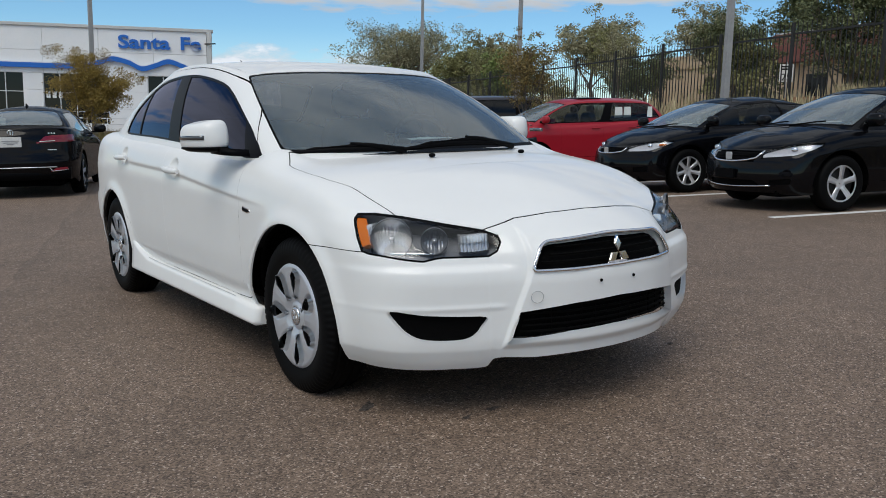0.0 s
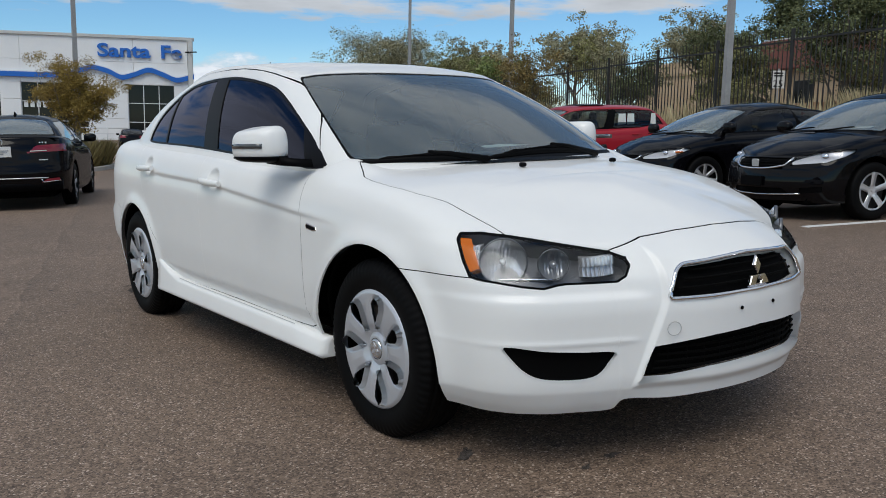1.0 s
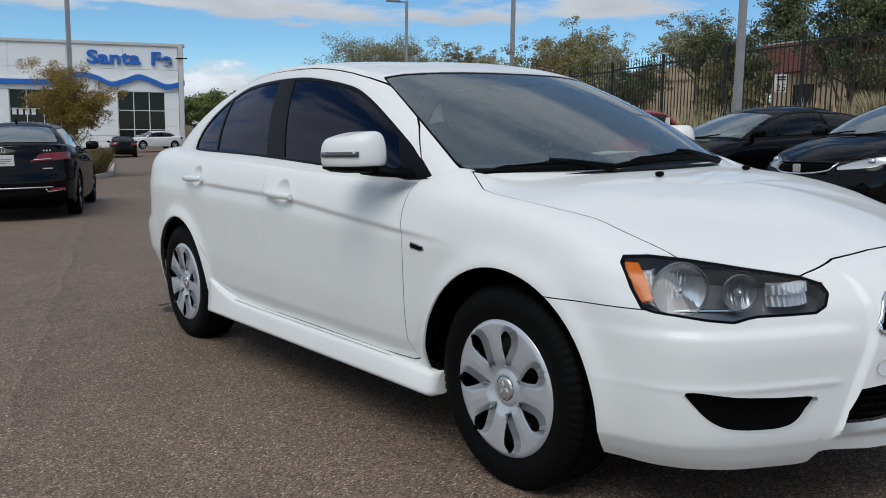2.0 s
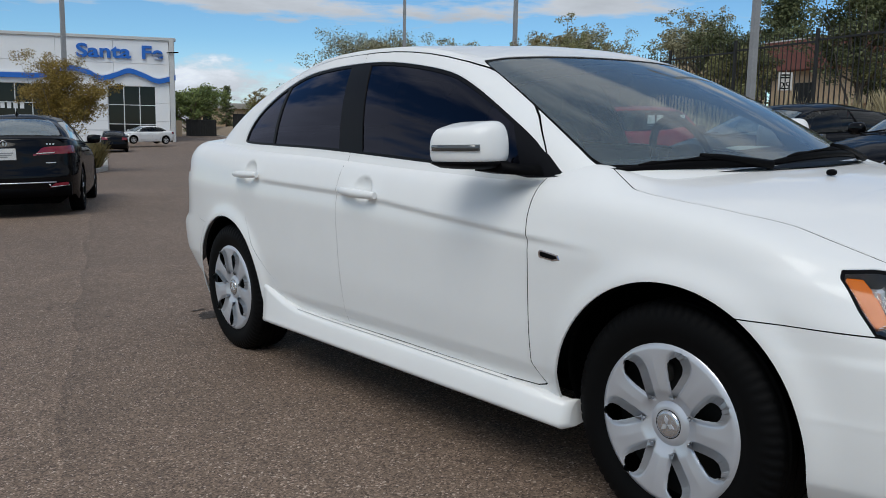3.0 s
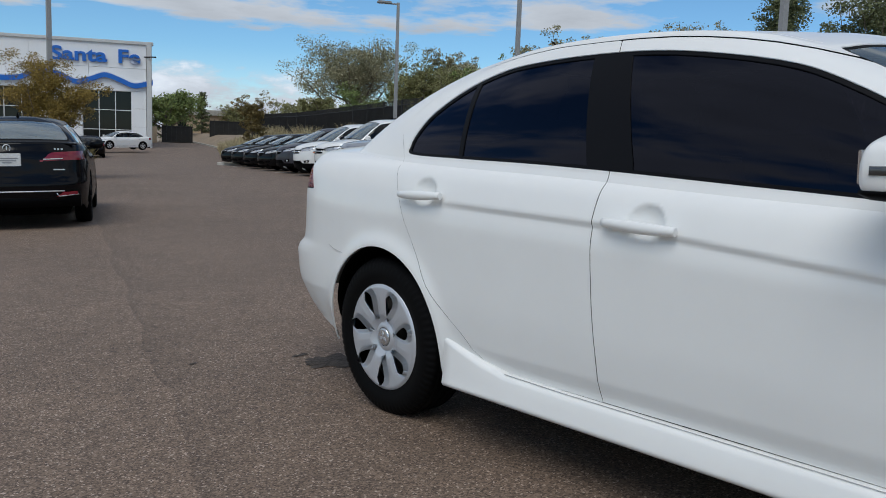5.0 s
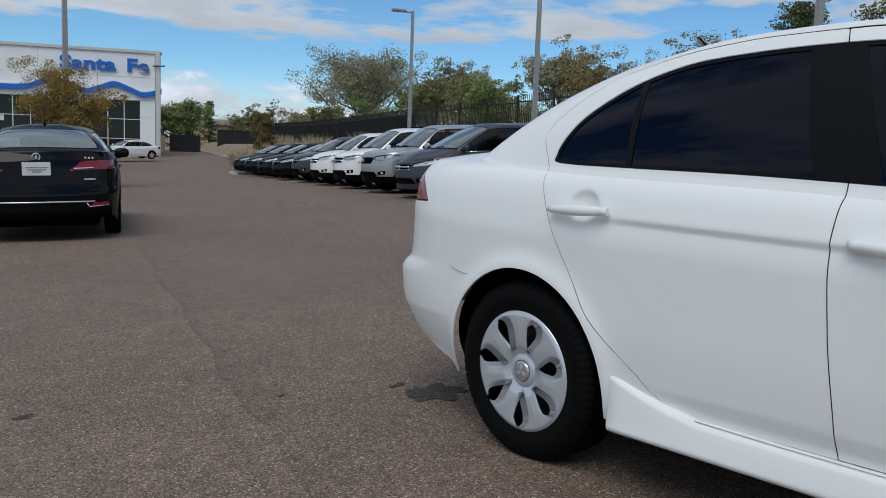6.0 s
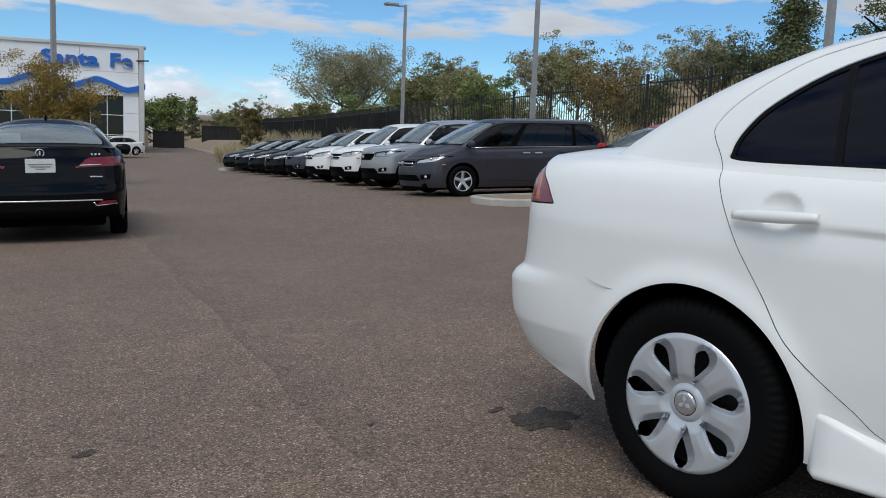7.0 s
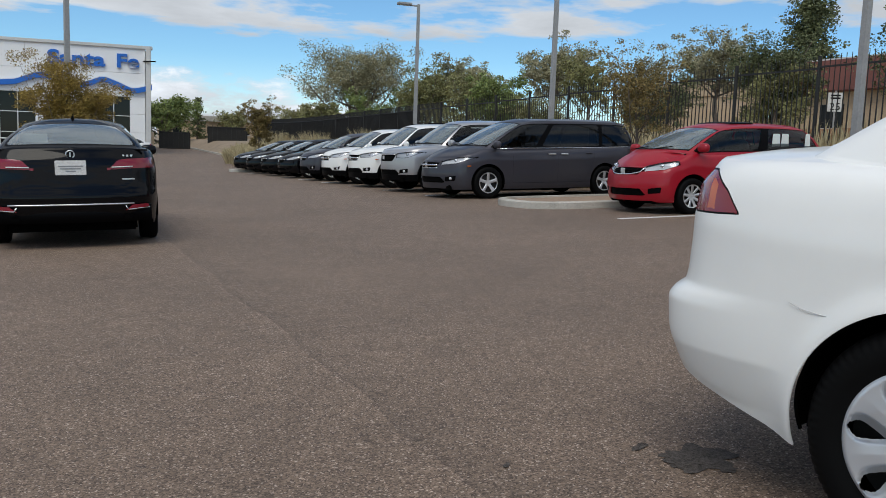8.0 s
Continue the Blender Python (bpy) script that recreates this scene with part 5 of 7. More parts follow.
stripe(5.79, 2.27, 5.4)
stripe(6.75, 4.76, 5.3)
stripe(7.37, 9.86, 5.2)
stripe(6.65, 7.35, 5.2)
for k in range(1, 9):
    x, y = 9.46 + 2.75 * 0.2756 * (k - 0.42), 14.91 + 2.75 * 0.9613 * (k - 0.42)
    stripe(x - 0.7, y + 0.25, 5.0)


def blotch(x, y, rx, ry, turn, seed):
    rnd = random.Random(seed)
    bm = bmesh.new()
    for k in range(5):
        cx, cy = (rnd.uniform(-0.7, 0.7) * rx, rnd.uniform(-0.6, 0.6) * ry) if k else (0, 0)
        s = 1.0 if k == 0 else rnd.uniform(0.2, 0.5)
        ph = [rnd.uniform(0, 6.3) for _ in range(4)]
        pts = []
        for i in range(48):
            t = 2 * math.pi * i / 48
            g = 0.62 + 0.10 * math.sin(2 * t + ph[0]) + 0.09 * math.sin(5 * t + ph[1]) + 0.06 * math.sin(9 * t + ph[2]) + rnd.uniform(-0.06, 0.06)
            pts.append(bm.verts.new((cx + s * g * rx * math.cos(t), cy + s * g * ry * math.sin(t), 0.003 + 0.0004 * k)))
        bm.faces.new(pts)
    solid("oil_stain", bm, OIL, "dark irregular oil stain on the asphalt", "stain", "", LOT @ pose(x, y, 0, 0, 0, turn), "oil stains")


for k, s in enumerate(((-2.04, 4.25, 0.06, 0.035, 20), (-2.30, 4.42, 0.04, 0.022, 0), (-0.55, 3.46, 0.20, 0.18, -41), (-0.62, 3.66, 0.06, 0.03, 0), (-0.71, -0.35, 0.065, 0.035, 30), (-0.345, -0.65, 0.05, 0.022, 10), (-0.48, -0.67, 0.03, 0.016, 0),
                       (-1.10, 3.85, 0.035, 0.018, 40), (0.9, -0.45, 0.03, 0.02, 0))):
    blotch(*s, k)


# ---------------------------------------------------------------- showroom
SHOP_Z = -0.73


def showroom():
    B = Matrix(((-0.9195, 0.3931, 0, 26.26), (0.3931, 0.9195, 0, 75.2), (0, 0, 1, SHOP_Z), (0, 0, 0, 1)))   # x: along the front to the west, y: back, z: up
    shop = thing("showroom", "white dealership showroom with a blue wave band and dark windows", "building", B)
    L, D, H = 48.0, 26.0, 9.68
    opens = []
    for x0, x1 in ((1.7, 5.75), (9.2, 14.75), (16.43, 22.4), (25, 31), (35, 41)):
        opens.append((x0, x1, 0.75, 5.3))
    # front wall as panels between the openings
    xs = [0.45]
    for o in opens:
        xs += [o[0], o[1]]
    xs.append(L)

    def slab(x0, x1, z0, z1, y0=0.0, y1=0.35, mat=PANEL, nm="wall_panel", lab=""):
        part(nm, block((x1 - x0 - 0.02, y1 - y0, z1 - z0 - 0.02), ((x0 + x1) / 2, (y0 + y1) / 2, (z0 + z1) / 2), 0.008, 1), mat, shop, lab)
    part("core_wall", block((L, 0.1, H - 0.3), (L / 2, 0.42, H / 2 - 0.2)), GREYTRIM, shop)
    for k in range(0, len(xs), 2):
        for z0, z1 in ((0, 2.2), (2.2, 3.8), (3.8, 5.3)):
            slab(xs[k], xs[k + 1], z0, z1)
    for k in range(10):
        x0, x1 = 0.45 + k * 4.75, min(0.45 + (k + 1) * 4.75, L)
        slab(x0, x1, 5.3, 7.3)
        slab(x0, x1, 7.3, 9.44)
    for o in opens:
        slab(o[0], o[1], 0, 0.75)
        win = part("window", block((o[1] - o[0], 0.04, o[3] - o[2]), ((o[0] + o[1]) / 2, 0.24, (o[2] + o[3]) / 2)), WINDOW, shop, "dark reflecting shop window")
        n = 3 if o[1] - o[0] < 5 else 4
        for k in range(n + 1):
            x = o[0] + (o[1] - o[0]) * k / n
            part("mullion", block((0.07, 0.12, o[3] - o[2]), (x, 0.17, (o[2] + o[3]) / 2)), FRAME, win)
        for z in (o[2], 1.9, 3.62, o[3]):
            part("transom", block((o[1] - o[0], 0.10, 0.06), ((o[0] + o[1]) / 2, 0.175, z)), FRAME, win)
    part("coping", block((L + 0.3, 0.7, 0.28), (L / 2, 0.2, H - 0.14), 0.03), GREYTRIM, shop, "grey metal parapet coping")
    part("corner_fin", block((0.42, 0.9, H - 0.02), (0.2, 0.15, H / 2), 0.02), GREYTRIM, shop, "grey corner fin")
    part("side_wall", loft([[(x, y, 0), (x + 0.3, y, 0), (x + 0.3, y, H - 0.3), (x, y, H - 0.3)] for x, y in ((0.1, 0.62), (4.2, D))], True, False), PANEL, shop)
    part("back_wall", block((L - 4.2, 0.3, H - 0.3), (L / 2 + 2.1, D + 0.16, H / 2 - 0.15)), PANEL, shop)
    part("roof", prism([(0.45, 0.5), (L, 0.5), (L, D), (4.5, D)], pose(0, 0, H - 0.7), 0.2), GREYTRIM, shop)
    # wave band: flat far away, two waves near the corner
    wave = curve1([(-0.2, 6.18), (0.3, 6.05), (1.4, 5.80), (2.6, 6.24), (3.85, 6.63), (5.05, 6.22), (6.15, 5.92), (7.4, 6.45), (8.7, 6.72), (9.8, 6.42), (10.8, 6.05), (12.2, 5.95), (13.5, 5.95), (50, 5.95)])
    xs = np.concatenate([np.linspace(-0.1, 12, 80), np.linspace(13, L, 12)])
    part("wave_band", loft([[(x, -0.28, float(wave(x)) - 0.22), (x, -0.28, float(wave(x)) + 0.22), (x, 0.05, float(wave(x)) + 0.22), (x, 0.05, float(wave(x)) - 0.22)] for x in xs], True, False), BLUE, shop, "bright blue wavy band")
    part("band_edge", loft([[(x, -0.20, float(wave(x)) + 0.22), (x, -0.20, float(wave(x)) + 0.32), (x, 0.05, float(wave(x)) + 0.32), (x, 0.05, float(wave(x)) + 0.22)] for x in xs], True, False), FRAME, shop, "white upper edge of the band")
    # letters
    for text, x0, x1 in (("Santa", 8.2, 3.68), ("Fe", 2.74, 0.95)):
        cu = bpy.data.curves.new("text", "FONT")
        cu.body, cu.size, cu.extrude, cu.offset = text, 1.35, 0.10, 0.035
        tmp = new("letters", cu)
        dg = bpy.context.evaluated_depsgraph_get()
        me = bpy.data.meshes.new_from_object(tmp.evaluated_get(dg))
        bpy.data.objects.remove(tmp)
        lo, hi = min(v.co.x for v in me.vertices), max(v.co.x for v in me.vertices)
        g = (x0 - x1) / (hi - lo)
        for v in me.vertices:
            v.co = Vector((x0 - (v.co.x - lo) * g, -0.10 - v.co.z, 7.76 + v.co.y * 1.19))
        me.flip_normals()
        part("letters", me, BLUE, shop, "raised blue letters")
    # the number on the glass becomes bars
    for k in range(4):
        part("number_bar", block((0.34, 0.02, 0.5), (14.4 - k * 0.52, 0.19, 3.33)), FRAME, shop)
    part("flood_lamp", tube([(0.6, -0.2, 8.35), (-0.4, -0.9, 8.35)], 0.06, 6), BLACK, shop)
    part("rail", tube([(5.5, -3.0, 1.35), (14, -3.0, 1.35)], 0.05, 6), FRAME, shop)
    part("rail", tube([(5.5, -3.0, 0.85), (14, -3.0, 0.85)], 0.04, 6), FRAME, shop)
    for k in range(6):
        part("rail_post", tube([(5.5 + 1.7 * k, -3.0, 0.2), (5.5 + 1.7 * k, -3.0, 1.35)], 0.05, 6), FRAME, shop)
    return shop


showroom()


# ---------------------------------------------------------------- fence
def fence():
    a0, c0 = 18.14 + 0.4, 13.21
    # a runs along the fence; posts every 2.7 m
    f = thing("fence", "black iron picket fence on a low bank of dry grass", "fence")
    post = bpy.data.meshes.new("post")
    bm = block((0.072, 0.072, 2.50), (0, 0, 1.1), 0.006, 1)
    bm.to_mesh(post), bm.free()
    picket = bpy.data.meshes.new("picket")
    bm = block((0.030, 0.030, 2.28), (0, 0, 1.19), 0.0)
    for v in bm.verts:
        if v.co.z > 1:
            v.co.x *= 0.4
            v.co.y *= 0.4
    bm.to_mesh(picket), bm.free()
    rail = bpy.data.meshes.new("rail")
    bm = block((2.62, 0.035, 0.045), (1.35, 0, 0), 0.0)
    bm.to_mesh(rail), bm.free()
    for m in (post, picket, rail):
        m.materials.append(IRON)
    first, last = -9, 22
    turn = math.degrees(math.atan2(AY, AX))
    rest = bmesh.new()
    count = 0
    for k in range(first, last):
        a = a0 + 2.7 * k
        p = along(a, c0)
        z = ground_z(p[0], p[1])
        part("post", post, None, f, at=pose(p[0], p[1], z, 0, 0, turn))
        for h in (0.28, 2.05):
            part("rail", rail, None, f, at=pose(p[0], p[1], z + h, 0, 0, turn))
        near = -6 <= k <= 6
        for i in range(1, 18):
            q = along(a + 2.7 * i / 18, c0)
            if near and count < 300:
                part("picket", picket, None, f, at=pose(q[0], q[1], z, 0, 0, turn))
                count += 1
            else:
                w = 0.015
                vs = [rest.verts.new((q[0] + dx * w, q[1] + dy * w, z + h)) for h in (0.05, 2.32) for dx, dy in ((-1, -1), (1, -1), (1, 1), (-1, 1))]
                for e in range(4):
                    n = (e + 1) % 4
                    rest.faces.new((vs[e], vs[n], vs[4 + n], vs[4 + e]))
                rest.faces.new(vs[4:])
    part("picket_rest", rest, IRON, f)["kind"] = "stuff"
    # dark cloth behind the far panels
    for k in range(8, last - 1):
        a = a0 + 2.7 * k
        p = along(a, c0 + 0.05)
        z = ground_z(p[0], p[1])
        part("screen_cloth", block((2.66, 0.008, 1.95), (1.35, 0, 1.1)), MESHCLOTH, f, "dark screening cloth", pose(p[0], p[1], z, 0, 0, turn))
    return f


fence()


def sliding_gate(x, y, turn, length, label):
    z = ground_z(x, y)
    g = thing("gate", label, "gate", pose(x, y, z - 0.1, 0, 0, turn))
    for h in (0.25, 1.9):
        part("gate_rail", block((length, 0.06, 0.09), (length / 2, 0, h)), IRON, g)
    part("gate_screen", block((length, 0.02, 1.8), (length / 2, 0.03, 1.05)), MESHCLOTH, g)
    for k in range(int(length / 0.5) + 1):
        part("gate_bar", block((0.05, 0.05, 2.1), (min(k * 0.5, length), 0, 1.05)), IRON, g)
    return g


sliding_gate(32.9, 89.6, -18, 3.2, "closed black metal gate at the end of the aisle")
sliding_gate(37.6, 87.9, -22, 4.2, "closed black metal gate beside dry grass")
solid("low_wall", block((2.0, 0.4, 1.9), (0, 0, 0.9), 0.02), STUCCO, "low tan stucco wall beside the gate", "wall", "", pose(31.6, 90.4, ground_z(31.6, 90.4) - 0.1, 0, 0, -15))


# ---------------------------------------------------------------- lamp poles
def lamp_pole(x, y, arm_turn, high=7.6):
    z = ground_z(x, y)
    t = thing("street_lamp", "tall grey square lamp pole with a flat shoebox head", "street lamp", pose(x, y, z, 0, 0, arm_turn), "lamp poles of the lot")
    part("footing", lathe([(-0.2, 0.28), (0.55, 0.28), (0.6, 0.25), (0.6, 0.001)], 24), CONCRETE, t, at=Matrix.Rotation(radians(-90), 4, "Y"))
    part("base_plate", block((0.34, 0.34, 0.03), (0, 0, 0.615), 0.006), GALV, t)
    part("pole", loft([[(sx * r, sy * r, h) for sx, sy in ((-1, -1), (1, -1), (1, 1), (-1, 1))] for h, r in ((0.6, 0.075), (high * 0.5, 0.066), (high, 0.055))], True, False), GALV, t)
    part("arm", block((0.36, 0.07, 0.06), (0.2, 0, high - 0.07), 0.008), GALV, t)
    part("lamp_head", block((0.62, 0.32, 0.10), (0.65, 0, high - 0.03), 0.02), GALV, t, "flat dark lamp head")
    part("lamp_lens", block((0.5, 0.24, 0.012), (0.65, 0, high - 0.084), 0.003), PAPER, t)
    return t


lamp_pole(20.6, 31.3, 160, 7.1)
lamp_pole(17.68, 20.63, 160, 7.1)
lamp_pole(14.66, 9.56, 160, 7.1)
lamp_pole(11.7, -1.4, 160, 7.1)
lamp_pole(4.71, 27.45, 90, 8.2)


# ---------------------------------------------------------------- plants
def tree(name, x, y, high, wide, leaves, label, seed, count=2600, size=0.16, crown_low=0.25, density=0.7, trunk=0.14, lean=0.0, spire=False, clump=0.55, base=None, bare=0.0, bushy=False):
    rnd = random.Random(seed)
    high *= 0.88
    z0 = ground_z(x, y) if base is None else base
    t = thing(name, label, "tree" if not bushy else "shrub", pose(x, y, z0, 0, 0, rnd.uniform(0, 360)))
    bm = bmesh.new()
    tips = []

    def limb(points, r0, r1):
        n = len(points)
        b = tube(points, [r0 + (r1 - r0) * i / (n - 1) for i in range(n)], 7)
        me = bpy.data.meshes.new("tmp")
        b.to_mesh(me), b.free()
        bm.from_mesh(me)
        bpy.data.meshes.remove(me)
    top = high * (0.96 if spire else 0.62)
    stem = [Vector((lean * (k / 6) ** 2 * high * 0.2 + rnd.uniform(-0.02, 0.02) * high * (k > 0), rnd.uniform(-0.02, 0.02) * high * (k > 0), -0.15 + (top + 0.15) * k / 6)) for k in range(7)]
    limb(stem, trunk, trunk * 0.3)
    limbs = 26 if spire else 13
    for i in range(limbs):
        q = (i + 0.5) / limbs
        h = crown_low * high * 0.8 + (top - crown_low * high * 0.8) * q
        k = min(int(h / top * 6), 5)
        p0 = stem[k].lerp(stem[k + 1], max(0.0, min(1.0, h / top * 6 - k)))
        ang = i * 2.4 + rnd.uniform(-0.4, 0.4)
        if spire:
            reach = wide / 2 * (1 - q * 0.93) * rnd.uniform(0.75, 1.05)
            rise = reach * rnd.uniform(-0.05, 0.25)
        else:
            reach = wide / 2 * rnd.uniform(0.55, 1.0) * (1.0 - 0.45 * max(0, q - 0.4))
            rise = (high - p0.z) * rnd.uniform(0.3, 0.95)
        d = Vector((math.cos(ang), math.sin(ang), 0))
        mid = p0 + d * reach * 0.5 + Vector((0, 0, rise * 0.35))
        end = p0 + d * reach + Vector((0, 0, rise))
        limb([p0, mid, end], trunk * 0.32 * (1 - 0.4 * q), trunk * 0.05)
        tips += [(mid, 0.8), (end, 1.0), (mid.lerp(end, 0.5), 1.0)]
        for j in range(3):
            s = p0.lerp(end, rnd.uniform(0.35, 0.8))
            e = s + Vector((rnd.uniform(-1, 1), rnd.uniform(-1, 1), rnd.uniform(0.0, 1.0) if not spire else rnd.uniform(-0.3, 0.2))) * reach * 0.45
            limb([s, s.lerp(e, 0.5) + Vector((0, 0, 0.05)), e], trunk * 0.10, trunk * 0.03)
            tips += [(e, 0.9), (s.lerp(e, 0.6), 0.8)]
    part("trunk", bm, BARK, t, "grey-brown trunk and limbs")
    verts, faces = [], []
    ball = wide * 0.082 * clump / 0.55 + 0.05 if not spire else wide * 0.10
    more = []
    for tip, g in tips:
        more.append((tip, g))
        for j in range(2):
            d = Vector((rnd.gauss(0, 1), rnd.gauss(0, 1), rnd.gauss(0, 0.6))) * ball * 0.8
            more.append((tip + d, g * rnd.uniform(0.5, 0.9)))
    rnd.shuffle(more)
    tips = more[:max(4, int(len(more) * density))]
    for i in range(int(count * 4.2)):
        tip, g = tips[i % len(tips)]
        if rnd.random() < bare:
            continue
        v = Vector((rnd.gauss(0, 1), rnd.gauss(0, 1), rnd.gauss(0, 1))).normalized() * rnd.random() ** 0.45
        c = tip + Vector((v.x, v.y, v.z * 0.75)) * ball * g
        if c.z < crown_low * high * 0.55:
            c.z = crown_low * high * 0.55 + rnd.random() * 0.3 * high
        s = size * 0.68 * rnd.uniform(0.6, 1.25)
        u = Vector((rnd.gauss(0, 1), rnd.gauss(0, 1), rnd.gauss(0, 0.7))).normalized()
        w = u.cross(Vector((rnd.gauss(0, 1), rnd.gauss(0, 1), rnd.gauss(0, 1)))).normalized()
        k = len(verts)
        verts += [c - u * s * 0.5, c + w * s * 0.30 - u * s * 0.05, c + u * s * 0.5, c - w * s * 0.30 - u * s * 0.05]
        faces.append((k, k + 1, k + 2, k + 3))
    me = bpy.data.meshes.new("crown")
    me.from_pydata([v[:] for v in verts], [], faces)
    part("crown", me, leaves, t)
    return t


def tuft(name, x, y, high, wide, leaves, label, seed, blades=260, base=None):
    rnd = random.Random(seed)
    z0 = ground_z(x, y) if base is None else base
    verts, faces = [], []
    for i in range(blades):
        a, r = rnd.uniform(0, 2 * math.pi), wide / 2 * math.sqrt(rnd.random()) * 0.55
        b = rnd.uniform(0, 2 * math.pi)
        h = high * rnd.uniform(0.5, 1.05)
        o = wide / 2 * rnd.uniform(0.1, 0.6)
        p0 = Vector((r * math.cos(a), r * math.sin(a), -0.03))
        p2 = p0 + Vector((o * math.cos(a + 0.5 * math.sin(b)), o * math.sin(a + 0.5 * math.sin(b)), h))
        p1 = p0.lerp(p2, 0.55) + Vector((0, 0, h * 0.14))
        side_v = Vector((math.cos(b), math.sin(b), 0)) * 0.016
        k = len(verts)
        verts += [p0 - side_v, p0 + side_v, p1 + side_v * 0.8, p1 - side_v * 0.8, p2]
        faces += [(k, k + 1, k + 2, k + 3), (k + 3, k + 2, k + 4)]
    me = bpy.data.meshes.new(name)
    me.from_pydata([v[:] for v in verts], [], faces)
    me.materials.append(leaves)
    ob = new(name, me)
    ob.matrix_basis = pose(x, y, z0)
    return tagged(ob, label, "grass tuft", "grass tufts")


def grass_bank():
    """Dry grass on the bank below the fence: nobody could count it."""
    rnd = random.Random(5)
    verts, faces = [], []
    for i in range(26000):
        a = rnd.uniform(-14, 78)
        c = rnd.uniform(10.6, 13.9)
        p = along(a, c)
        patch = noise.noise(Vector((a * 0.45, c * 0.6, 3.1)))
        if patch < -0.16:
            continue
        h = (0.42 + 0.95 * max(0.0, patch + 0.2)) * rnd.uniform(0.5, 1.15)
        z = ground_z(p[0], p[1]) - 0.02
        d = rnd.uniform(0, 6.3)
        e = rnd.uniform(0.05, 0.35) * h
        s = Vector((math.sin(d), -math.cos(d), 0)) * rnd.uniform(0.010, 0.022)
        p0 = Vector((p[0], p[1], z))
        p2 = p0 + Vector((e * math.cos(d), e * math.sin(d), h))
        p1 = p0.lerp(p2, 0.5) + Vector((0, 0, h * 0.1))
        k = len(verts)
        verts += [p0 - s, p0 + s, p1 + s, p1 - s, p2]
        faces += [(k, k + 1, k + 2, k + 3), (k + 3, k + 2, k + 4)]
    me = bpy.data.meshes.new("grass")
    me.from_pydata([v[:] for v in verts], [], faces)
    me.materials.append(STRAW)
    tagged(new("grass", me), "tall straw-coloured dry grass on the bank below the fence", "grass", kind="stuff")


grass_bank()
# young trees in the lot
tree("tree", 4.45, 26.5, 4.2, 2.7, GOLD, "young yellow-brown tree in a kerbed island", 11, 8500, 0.078, 0.18, 0.95, 0.06, clump=0.68)
tree("tree", 10.75, 12.1, 3.8, 2.0, AUTUMN, "young autumn tree with rusty leaves in a gravel island", 12, 2100, 0.075, 0.26, 0.75, 0.05, clump=0.5)
tree("tree", 23.2, 50.2, 5.2, 2.3, AUTUMN, "small rusty autumn tree beside dry grass", 13, 2400, 0.15, 0.12, 0.95, 0.07)
# behind the fence, from the far end
tree("tree", 40.0, 63.5, 9.4, 11.5, GREYGREEN, "large spreading grey-green cottonwood half bare behind the fence", 21, 9000, 0.24, 0.22, 0.95, 0.42, clump=0.75)
tree("tree", 35.6, 61.5, 4.0, 4.2, OLIVE, "low olive-green tree behind the fence", 22, 2200, 0.28, 0.1, 0.9, 0.2)
tree("tree", 44.5, 60.0, 6.4, 7.0, FRESH, "green tree behind the dark fence", 23, 2200, 0.28, 0.1, 0.9, 0.2)
tree("tree", 35.2, 48.0, 7.0, 5.6, OLIVE, "olive-green elm behind the fence", 24, 3200, 0.24, 0.2, 0.95, 0.2)
tree("tree", 37.6, 46.3, 7.6, 5.2, GREYGREEN, "tall grey-green elm behind the fence", 25, 3400, 0.24, 0.22, 0.95, 0.22)
tree("tree", 33.0, 52.0, 4.6, 5.0, FRESH, "bushy green tree behind the fence", 26, 2000, 0.24, 0.08, 0.9, 0.15)
tree("tree", 29.2, 34.6, 5.0, 3.8, FRESH, "light green willow shrub behind the fence", 27, 2600, 0.20, 0.1, 0.95, 0.12)
tree("tree", 31.0, 38.5, 5.2, 4.6, OLIVE, "dense olive shrub behind the fence", 28, 2200, 0.2, 0.06, 0.9, 0.12)
tree("tree", 50.0, 49.2, 10.6, 7.4, GREYGREEN, "tall grey-green tree with thin foliage beyond the fence", 29, 3400, 0.30, 0.3, 0.9, 0.24)
tree("tree", 44.0, 41.0, 8.0, 4.6, OLIVE, "upright olive tree beyond the fence", 30, 2400, 0.24, 0.2, 0.9, 0.14)
tree("tree", 25.2, 17.0, 4.6, 3.6, DEEP, "dark green juniper behind the fence", 31, 5200, 0.13, 0.12, 0.95, 0.16)
tree("tree", 33.0, 24.0, 6.5, 5.0, GREYGREEN, "bushy grey-green tree with bare upper twigs behind the fence", 32, 3800, 0.17, 0.5, 0.95, 0.18)
tree("tree", 36.0, 21.3, 8.2, 5.4, DEEP, "dark layered conifer behind the fence", 33, 5200, 0.22, 0.10, 1.0, 0.2, spire=True)
tree("tree", 24.4, 10.2, 5.4, 4.6, OLIVE, "broad olive tree close behind the fence", 34, 4800, 0.12, 0.12, 0.95, 0.16)
tree("tree", 21.7, 10.5, 5.2, 3.4, DEEP, "dense dark green tree close behind the fence", 36, 5200, 0.13, 0.04, 0.95, 0.14, clump=0.7)
tree("tree", 23.4, 8.0, 5.8, 4.6, DEEP, "tall dense dark tree close behind the fence", 37, 5200, 0.13, 0.04, 0.95, 0.14, clump=0.7)
tree("tree", 22.8, 20.6, 4.8, 2.0, GREYGREEN, "thin bare-topped sapling behind the fence", 35, 700, 0.11, 0.35, 0.8, 0.05)
